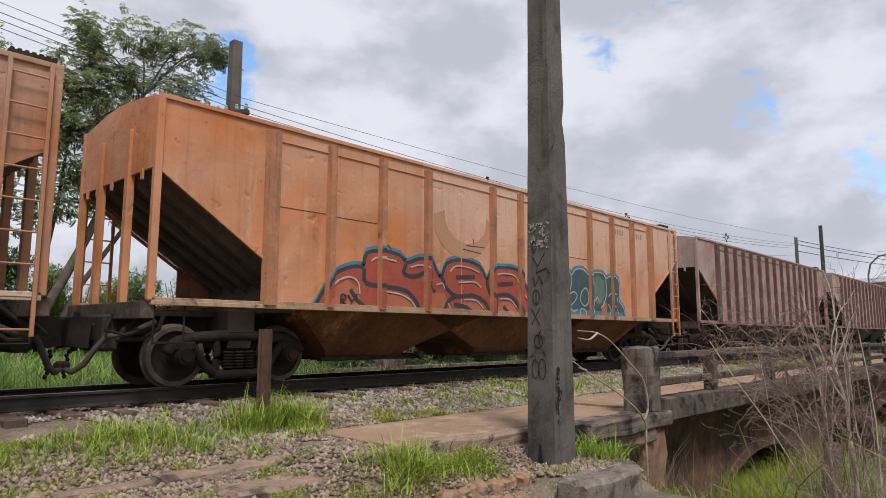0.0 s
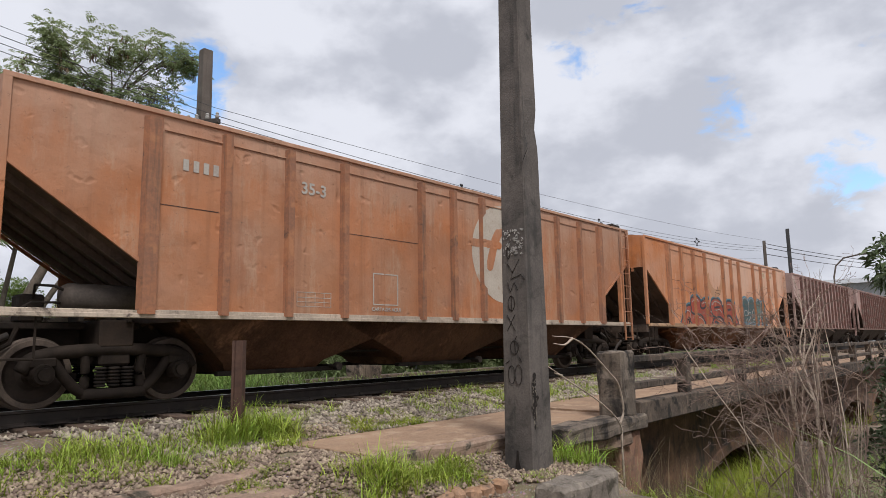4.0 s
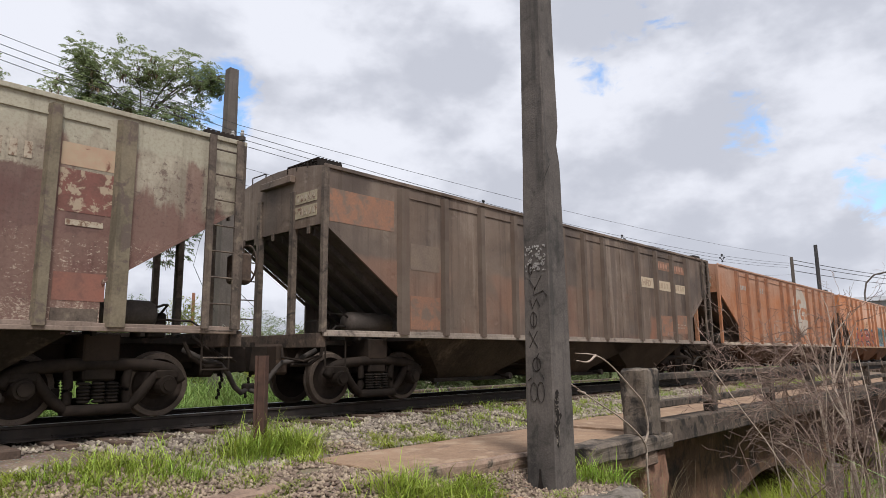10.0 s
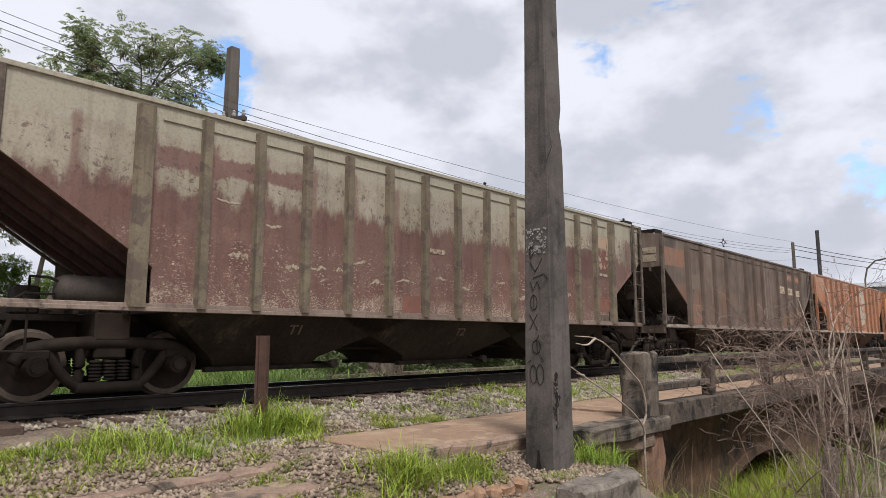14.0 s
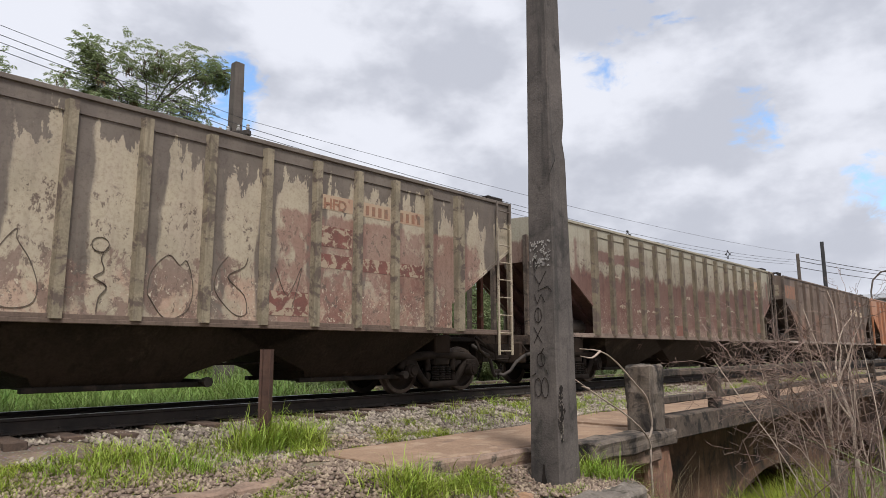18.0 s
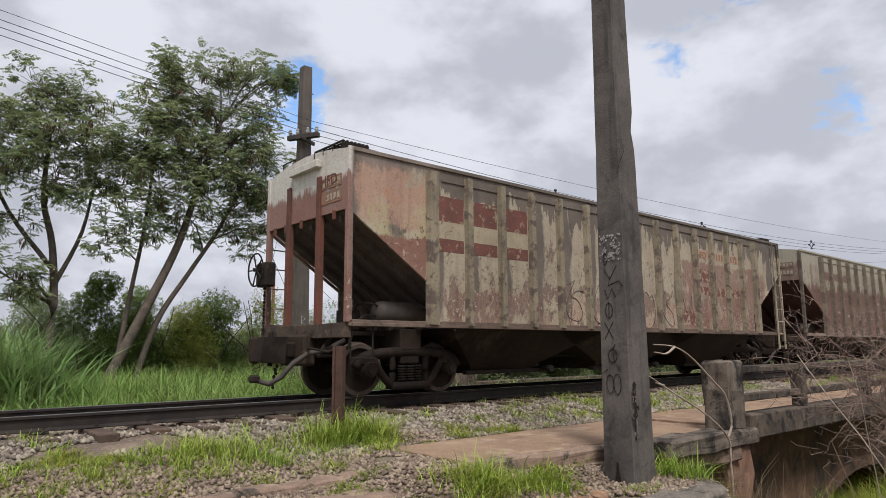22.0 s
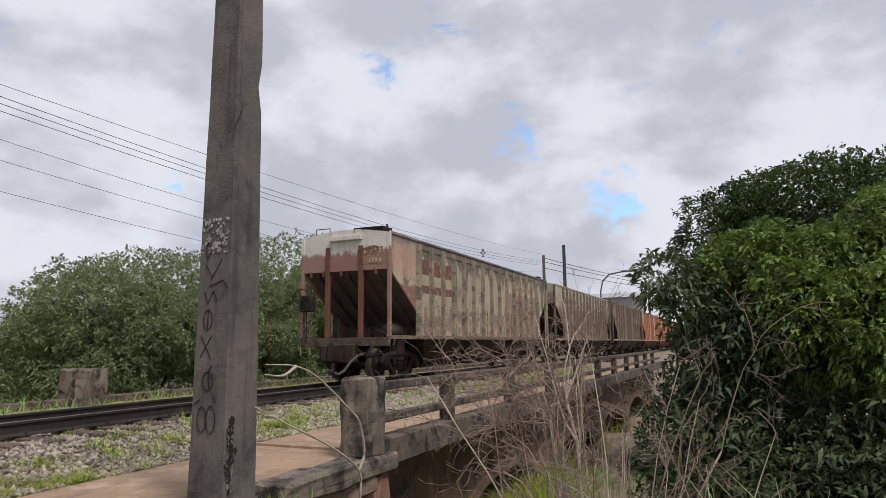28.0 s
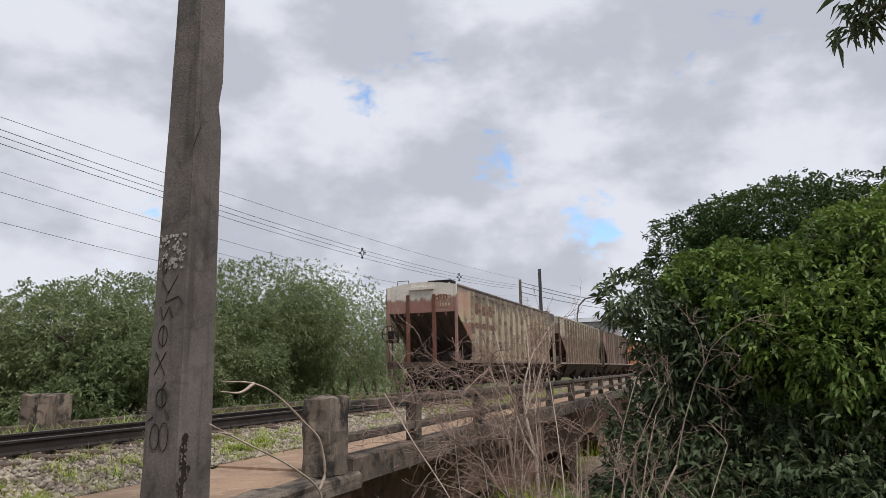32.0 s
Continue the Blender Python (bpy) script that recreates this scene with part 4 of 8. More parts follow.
    if plates:
        # stencilled plates of the end panel: lettering too worn to read
        for k, (z, h) in enumerate(((3.4, 0.18), (3.16, 0.2))):
            bm = bmesh.new()
            box(bm, min(X(0.012), X(0.02)), max(X(0.012), X(0.02)), 0.22, 0.85, z - h / 2, z + h / 2)
            p = part("number_panel", bm, plates, panel, "faded stencil panel")
            bm = bmesh.new()
            for i in range(5 - k):
                box(bm, min(X(0.008), X(0.012)), max(X(0.008), X(0.012)), 0.27 + 0.11 * i, 0.34 + 0.11 * i, z - 0.055, z + 0.055)
            part("stencil_bars", bm, "stencil_pale", p)


def hopper_wagon(paint, posts, label, brake_wheel=False, red_posts=False, plates=None):
    global WL
    WL = LONG if posts is POSTS_WIDE else SHORT
    car = tagged(new("hopper_wagon"), label, "wagon", "wagons of the freight train")
    # side panels with the slanted ends, their chords and posts
    outline = [(0.06, ROOF), (WL - 0.06, ROOF), (WL - 0.06, 2.92), (WL - 1.86, 1.72), (WL - 1.86, SILL + 0.08), (1.86, SILL + 0.08), (1.86, 1.72), (0.06, 2.92)]
    for y0, y1, s in ((0.03, 0.055, 1), (WW - 0.055, WW - 0.03, -1)):
        bm = bmesh.new()
        prism(bm, outline, y0, y1)
        side = part("side_panel", bm, paint, car)
        ys = sorted((y0 - s * 0.032, y0 + s * 0.0)) if s > 0 else sorted((y1, y1 + 0.032))
        bm = bmesh.new()
        box(bm, 0.0, WL, ys[0], ys[1], ROOF - 0.035, ROOF + 0.03, 0.006)
        part("top_chord", bm, paint, side)
        bm = bmesh.new()
        box(bm, 1.9, WL - 1.9, ys[0] + 0.012, ys[1] - 0.002, ROOF - 0.235, ROOF - 0.215)
        part("seam", bm, paint, side)
        for a, b in zip(posts, posts[1:]):
            if b - a > 1.6:
                bm = bmesh.new()
                box(bm, (a + b) / 2 - 0.008, (a + b) / 2 + 0.008, ys[1] - 0.006, ys[1] - 0.001, SILL + 0.1, ROOF - 0.24)
                part("weld_seam", bm, paint, side)
        bm = bmesh.new()
        box(bm, 1.9, WL - 1.9, ys[0] + 0.005, ys[1], SILL + 0.055, SILL + 0.11, 0.004)
        box(bm, 0.1, WL - 0.1, ys[0] - 0.02 * s, ys[1], SILL, SILL + 0.055, 0.006)
        part("side_sill", bm, "sill_" + paint, side, "pale dusty side sill")
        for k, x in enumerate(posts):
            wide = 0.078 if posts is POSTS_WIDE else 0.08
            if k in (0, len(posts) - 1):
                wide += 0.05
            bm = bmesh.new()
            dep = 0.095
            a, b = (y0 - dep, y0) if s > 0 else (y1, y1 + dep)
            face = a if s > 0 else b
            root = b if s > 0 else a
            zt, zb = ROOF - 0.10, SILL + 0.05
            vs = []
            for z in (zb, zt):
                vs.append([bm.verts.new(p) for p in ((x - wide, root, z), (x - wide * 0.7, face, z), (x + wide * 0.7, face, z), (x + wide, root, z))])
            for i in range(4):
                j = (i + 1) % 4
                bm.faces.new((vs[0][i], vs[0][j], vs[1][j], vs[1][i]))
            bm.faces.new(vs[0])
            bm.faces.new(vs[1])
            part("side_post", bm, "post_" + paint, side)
        # slanted edge flange over the open ends
        for e in (0, 1):
            bm = bmesh.new()
            q = [(0.06, 2.92), (1.86, 1.72), (1.86, 1.66), (0.06, 2.86)]
            prism(bm, [(WL - x if e else x, z) for x, z in q], ys[0] + 0.01, ys[1] + 0.02)
            part("slant_flange", bm, paint, side)
    # roof: two slopes, a hatch trough down the middle
    bm = bmesh.new()
    prof = [(WW * k / 8, ROOF + 0.16 * math.sin(math.pi * k / 8)) for k in range(9)]
    a, b = [bm.verts.new((0.06, y, z)) for y, z in prof], [bm.verts.new((WL - 0.06, y, z)) for y, z in prof]
    for i in range(8):
        bm.faces.new((a[i], a[i + 1], b[i + 1], b[i]))
    roof = part("roof", bm, paint, car)
    bm = bmesh.new()
    box(bm, 0.8, WL - 0.8, WW / 2 - 0.32, WW / 2 + 0.32, ROOF + 0.13, ROOF + 0.23, 0.02)
    part("hatch_trough", bm, paint, roof)
    for k in range(6):
        bm = bmesh.new()
        x = 1.8 + 2.47 * k
        box(bm, x - 0.04, x + 0.04, 0.28, 0.44, ROOF + 0.03, ROOF + 0.1, 0.006)
        part("hatch_latch", bm, "dark_steel", roof)
    # centre sill, underframe and three discharge bays with gates
    bm = bmesh.new()
    box(bm, 0.0, WL, WW / 2 - 0.2, WW / 2 + 0.2, 0.72, 1.08, 0.01)
    part("centre_sill", bm, "under_steel", car)
    for x in (TRUCK_AT, WL - TRUCK_AT):
        bm = bmesh.new()
        box(bm, x - 0.22, x + 0.22, 0.5, WW - 0.5, 0.74, 1.09, 0.02)
        part("body_bolster", bm, "under_steel", car)
    # the bays' materials are darkened to hold the shade below the side sill
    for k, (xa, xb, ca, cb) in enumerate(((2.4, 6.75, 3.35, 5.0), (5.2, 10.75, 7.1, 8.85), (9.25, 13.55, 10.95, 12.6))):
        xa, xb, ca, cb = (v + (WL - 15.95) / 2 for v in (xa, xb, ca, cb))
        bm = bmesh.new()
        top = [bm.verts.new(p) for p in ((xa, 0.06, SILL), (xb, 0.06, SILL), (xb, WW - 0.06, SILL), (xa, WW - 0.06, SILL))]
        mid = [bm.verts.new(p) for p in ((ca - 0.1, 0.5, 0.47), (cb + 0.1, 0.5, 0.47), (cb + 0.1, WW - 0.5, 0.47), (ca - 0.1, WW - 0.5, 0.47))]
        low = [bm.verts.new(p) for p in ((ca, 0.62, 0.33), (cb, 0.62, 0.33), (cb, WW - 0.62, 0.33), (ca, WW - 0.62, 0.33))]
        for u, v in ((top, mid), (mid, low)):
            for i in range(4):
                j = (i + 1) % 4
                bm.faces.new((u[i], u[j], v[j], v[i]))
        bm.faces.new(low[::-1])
        bay = part("discharge_bay", bm, "bay_" + paint, car, "discharge bay with the underbody shade in its colour")
        bm = bmesh.new()
        box(bm, ca - 0.15, cb + 0.45, 0.55, 0.66, 0.29, 0.36, 0.006)
        box(bm, ca - 0.15, cb + 0.45, WW - 0.66, WW - 0.55, 0.29, 0.36, 0.006)
        box(bm, ca, cb, 0.6, WW - 0.6, 0.305, 0.33)
        part("gate", bm, "dark_steel", bay)
        bm = bmesh.new()
        bar(bm, (cb + 0.3, 0.35, 0.36), (cb + 0.3, WW - 0.35, 0.36), 0.035, 8)
        lathe(bm, [(0.03, -0.05), (0.07, -0.05), (0.07, 0.05), (0.03, 0.05)], 8, "y", (cb + 0.3, 0.36, 0.36))
        part("gate_shaft", bm, "dark_steel", bay)
    bm = bmesh.new()
    tube(bm, [(2.9, 0.75, 0.62), (6.0, 0.75, 0.6), (9.9, 0.75, 0.6), (12.6, 0.75, 0.62)], 0.022, 6)
    tube(bm, [(2.9, 1.9, 0.66), (12.6, 1.9, 0.66)], 0.022, 6)
    part("brake_rod", bm, "dark_steel", car)
    truck(car, TRUCK_AT)
    truck(car, WL - TRUCK_AT)
    end_of_wagon(car, paint, False, brake_wheel, red_posts, plates)
    end_of_wagon(car, paint, True, False, red_posts, None)
    return car


# c_bay: body tone darkened, underbody shade put into the colour
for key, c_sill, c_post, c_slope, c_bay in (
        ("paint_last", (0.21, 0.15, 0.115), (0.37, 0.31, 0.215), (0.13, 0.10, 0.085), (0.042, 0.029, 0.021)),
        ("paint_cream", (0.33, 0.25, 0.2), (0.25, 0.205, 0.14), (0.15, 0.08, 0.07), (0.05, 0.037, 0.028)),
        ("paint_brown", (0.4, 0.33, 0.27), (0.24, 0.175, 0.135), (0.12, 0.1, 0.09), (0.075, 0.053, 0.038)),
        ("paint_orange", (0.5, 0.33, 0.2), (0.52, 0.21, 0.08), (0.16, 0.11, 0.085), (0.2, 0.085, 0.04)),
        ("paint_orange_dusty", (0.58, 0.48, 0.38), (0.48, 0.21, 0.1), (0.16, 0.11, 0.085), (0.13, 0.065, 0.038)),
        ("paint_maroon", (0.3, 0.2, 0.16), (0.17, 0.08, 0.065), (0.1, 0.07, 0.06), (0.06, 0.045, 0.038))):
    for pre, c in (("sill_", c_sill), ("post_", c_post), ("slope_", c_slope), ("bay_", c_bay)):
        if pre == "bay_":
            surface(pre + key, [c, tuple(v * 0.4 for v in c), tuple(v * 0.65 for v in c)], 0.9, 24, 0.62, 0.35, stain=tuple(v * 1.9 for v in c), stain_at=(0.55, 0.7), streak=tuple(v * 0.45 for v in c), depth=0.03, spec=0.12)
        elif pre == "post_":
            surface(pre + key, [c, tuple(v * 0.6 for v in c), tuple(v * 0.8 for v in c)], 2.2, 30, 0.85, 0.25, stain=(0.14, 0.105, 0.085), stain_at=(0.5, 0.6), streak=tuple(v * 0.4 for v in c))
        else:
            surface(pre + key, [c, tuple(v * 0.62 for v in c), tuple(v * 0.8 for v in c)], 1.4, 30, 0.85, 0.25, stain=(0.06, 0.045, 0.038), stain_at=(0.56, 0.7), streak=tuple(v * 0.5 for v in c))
surface("rust_red_trim", [(0.19, 0.07, 0.045), (0.11, 0.055, 0.04)], 3, 30, 0.85, 0.3, stain=(0.3, 0.24, 0.17), stain_at=(0.62, 0.72))
surface("end_sill_rust", [(0.12, 0.085, 0.065), (0.07, 0.052, 0.042), (0.16, 0.115, 0.085)], 3, 30, 0.85, 0.3, stain=(0.04, 0.032, 0.027), stain_at=(0.5, 0.65), spec=0.2)
surface("end_worn", [(0.17, 0.13, 0.1), (0.09, 0.07, 0.057), (0.22, 0.175, 0.13)], 2.5, 30, 0.85, 0.3, stain=(0.05, 0.04, 0.033), stain_at=(0.52, 0.66), streak=(0.07, 0.05, 0.04))
surface("tank_grey", [(0.095, 0.074, 0.06), (0.06, 0.048, 0.04)], 3, 30, 0.8, 0.2)
surface("rubber", [(0.05, 0.042, 0.037), (0.09, 0.075, 0.065)], 8, 40, 0.8, 0.2)
surface("stencil_pale", [(0.5, 0.43, 0.33), (0.4, 0.32, 0.24)], 9, 60, 0.85, 0.1, stain=(0.2, 0.12, 0.08), stain_at=(0.5, 0.6))
surface("patch_orange", [(0.36, 0.18, 0.11), (0.28, 0.16, 0.11)], 2.2, 30, 0.85, 0.1, stain=(0.21, 0.155, 0.12), stain_at=(0.46, 0.64))
surface("patch_maroon", [(0.22, 0.085, 0.068), (0.15, 0.07, 0.055)], 4, 30, 0.85, 0.1, stain=(0.34, 0.27, 0.18), stain_at=(0.57, 0.62))
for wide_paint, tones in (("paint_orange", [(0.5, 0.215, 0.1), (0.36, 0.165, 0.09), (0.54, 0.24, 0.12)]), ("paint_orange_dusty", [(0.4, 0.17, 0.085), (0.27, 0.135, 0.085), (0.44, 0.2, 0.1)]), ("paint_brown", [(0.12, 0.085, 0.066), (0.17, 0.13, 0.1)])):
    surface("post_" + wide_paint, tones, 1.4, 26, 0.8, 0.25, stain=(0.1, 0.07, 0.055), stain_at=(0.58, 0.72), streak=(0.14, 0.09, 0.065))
surface("stencil_dim", [(0.17, 0.115, 0.09), (0.12, 0.085, 0.07)], 4, 30, 0.85, 0.1)
surface("patch_cream", [(0.46, 0.39, 0.27), (0.38, 0.32, 0.22)], 4, 30, 0.85, 0.1, stain=(0.2, 0.1, 0.07), stain_at=(0.55, 0.66))
surface("patch_grey", [(0.25, 0.19, 0.14), (0.2, 0.15, 0.12)], 3, 30, 0.85, 0.1)

WAGONS = [
    (0.0, hopper_wagon("paint_last", POSTS_CLOSE, "last hopper wagon, cream paint flaking to maroon and grey", True, True, "patch_orange")),
    (17.07, hopper_wagon("paint_cream", POSTS_CLOSE, "cream and maroon hopper wagon with peeling paint", plates="patch_grey")),
    (33.87, hopper_wagon("paint_brown", POSTS_WIDE, "sooty grey-brown hopper wagon with faded orange patches", plates="patch_cream")),
    (50.56, hopper_wagon("paint_orange_dusty", POSTS_WIDE, "dusty orange hopper wagon with a white disc emblem", plates="paint_orange_dusty")),
    (67.44, hopper_wagon("paint_orange", POSTS_WIDE, "orange hopper wagon with red and blue graffiti")),
    (84.75, hopper_wagon("paint_maroon", POSTS_CLOSE, "dull maroon hopper wagon with many side posts")),
    (101.7, hopper_wagon("paint_maroon", POSTS_CLOSE, "dull maroon hopper wagon with many side posts")),
]
LENGTHS = [SHORT, SHORT, LONG, LONG, LONG, SHORT, SHORT]
WHEELSETS = [(ws_x, wheelset(car, ws_x)) for (_, car), long in zip(WAGONS, LENGTHS)
             for c in (TRUCK_AT, long - TRUCK_AT) for ws_x in (c - WHEELBASE / 2, c + WHEELBASE / 2)]

# ---- what is painted on the wagons: thin coats just proud of the near side ----
surface("spray_red", [(0.42, 0.085, 0.05), (0.33, 0.075, 0.05)], 4, 30, 0.7, 0.1, stain=(0.45, 0.16, 0.07), stain_at=(0.56, 0.7))
surface("spray_red_light", [(0.5, 0.17, 0.08), (0.42, 0.13, 0.07)], 4, 30, 0.7, 0.1)
surface("spray_blue", [(0.07, 0.19, 0.27), (0.1, 0.24, 0.32)], 4, 30, 0.7, 0.1)
surface("spray_dark", [(0.035, 0.045, 0.055), (0.06, 0.055, 0.06)], 4, 30, 0.7, 0.1)
surface("spray_teal", [(0.045, 0.085, 0.09), (0.07, 0.12, 0.12)], 4, 30, 0.7, 0.1)
surface("spray_green", [(0.1, 0.17, 0.14), (0.15, 0.22, 0.18)], 4, 30, 0.7, 0.1)
surface("spray_pale", [(0.5, 0.47, 0.42), (0.4, 0.36, 0.32)], 4, 30, 0.7, 0.1)
surface("scribble_dark", [(0.09, 0.07, 0.055), (0.15, 0.12, 0.09)], 6, 30, 0.8, 0.0)
surface("emblem_white", [(0.56, 0.5, 0.42), (0.46, 0.39, 0.32)], 1.6, 30, 0.8, 0.1, stain=(0.36, 0.25, 0.17), stain_at=(0.56, 0.72))

surface("plate_cream", [(0.62, 0.51, 0.37), (0.54, 0.43, 0.3)], 3, 30, 0.85, 0.1, stain=(0.4, 0.3, 0.21), stain_at=(0.6, 0.75))
surface("plate_ghost", [(0.5, 0.4, 0.28), (0.43, 0.33, 0.23)], 3, 30, 0.85, 0.1)
surface("plate_letter", [(0.38, 0.27, 0.19), (0.44, 0.33, 0.24)], 3, 30, 0.85, 0.1)
surface("plate_rust", [(0.5, 0.29, 0.2), (0.42, 0.22, 0.15)], 3, 30, 0.85, 0.1)
surface("patch_rosy", [(0.46, 0.29, 0.2), (0.5, 0.4, 0.27)], 2.2, 30, 0.85, 0.1, stain=(0.22, 0.1, 0.07), stain_at=(0.56, 0.64))
surface("patch_brick", [(0.3, 0.13, 0.095), (0.24, 0.12, 0.09)], 3, 40, 0.85, 0.1, stain=(0.2, 0.1, 0.08), stain_at=(0.5, 0.7))
surface("patch_worn", [(0.24, 0.1, 0.08), (0.17, 0.085, 0.068)], 4, 34, 0.85, 0.1, stain=(0.42, 0.33, 0.235), stain_at=(0.5, 0.56))
surface("patch_fade", [(0.5, 0.3, 0.18), (0.53, 0.26, 0.13)], 1.5, 30, 0.85, 0.1)

INSET = {WAGONS[k][1].name: -0.17 for k in (2, 3, 4)}      # the long wagons' paint is laid out from a point behind their corner


def coat(parent, name, outline, material, lift, label=""):
    """A flat painted shape on the near side; lift: its place in the order of coats."""
    bm = bmesh.new()
    dx = INSET.get(parent.name, 0.0)
    prism(bm, [(x + dx, z) for x, z in outline], 0.03 - 0.004 * lift, 0.0302)
    return part(name, bm, material, parent, label)


def rect(x0, x1, z0, z1):
    return [(x0, z0), (x1, z0), (x1, z1), (x0, z1)]


def stroke(points, w):
    """The outline of a brush stroke of width w along the points."""
    pts = [Vector((x, z)) for x, z in points]
    left, right = [], []
    for k, p in enumerate(pts):
        d = (pts[min(k + 1, len(pts) - 1)] - pts[max(k - 1, 0)]).normalized()
        n = Vector((-d.y, d.x)) * w / 2
        left.append(tuple(p + n))
        right.append(tuple(p - n))
    return left + right[::-1]


def band(parent, name, points, w, material, lift):
    """A stroke built of short pieces with round joints, each a hair above the last, so that it may curl and cross itself."""
    bm = bmesh.new()
    dx = INSET.get(parent.name, 0.0)
    points = [(x + dx, z) for x, z in points]
    up = 0.03 - 0.004 * lift
    k = 0
    for a, b in zip(points, points[1:]):
        prism(bm, stroke([a, b], w), up - 0.00012 * k, 0.0302)
        k += 1
    if w > 0.03:
        for x, z in points:
            prism(bm, [(x + w / 2 * math.cos(2 * math.pi * i / 14), z + w / 2 * math.sin(2 * math.pi * i / 14)) for i in range(14)], up - 0.00012 * k, 0.0302)
            k += 1
    return part(name, bm, material, parent)


def ring(cx, cz, rx, rz, a0=0.0, a1=360.0, n=22):
    return [(cx + rx * math.cos(radians(a0 + (a1 - a0) * k / n)), cz + rz * math.sin(radians(a0 + (a1 - a0) * k / n))) for k in range(n + 1)]


def bars(parent, x0, z0, n, w, h, gap, material="stencil_pale", lift=2):
    """Lettering too worn to read: plain bars."""
    for k in range(n):
        coat(parent, "stencil_bar", rect(x0 + k * gap, x0 + k * gap + w, z0, z0 + h), material, lift)


def lettering(parent, text, x, z, size, material, y=0.023, turn=0.0, tilt=90.0, wide=1.0):
    cu = bpy.data.curves.new("lettering", "FONT")
    cu.body, cu.size, cu.extrude, cu.offset = text, size, 0.002, 0.004 * size / 0.2
    cu.materials.append(MATS[material])
    ob = new("lettering", cu)
    ob.parent = parent
    ob.matrix_basis = pose(x + INSET.get(parent.name, 0.0), y, z, tilt, 0, turn) @ Matrix.Diagonal((wide, 1, 1, 1))
    return ob


def near_line(x, z, pts):
    """Distance from a point to a line of points."""
    best = 99.0
    for (ax, az), (bx, bz) in zip(pts, pts[1:]):
        dx, dz = bx - ax, bz - az
        f = max(0.0, min(1.0, ((x - ax) * dx + (z - az) * dz) / (dx * dx + dz * dz + 1e-9)))
        best = min(best, math.hypot(x - ax - f * dx, z - az - f * dz))
    return best


def inside(x, z, poly):
    odd = False
    for (ax, az), (bx, bz) in zip(poly, poly[1:] + poly[:1]):
        if (az > z) != (bz > z) and x < ax + (z - az) / (bz - az) * (bx - ax):
            odd = not odd
    return odd


def curve(points, n=4):
    return [(p.x, p.y) for p in eased([(x, z, 0) for x, z in points], n)]


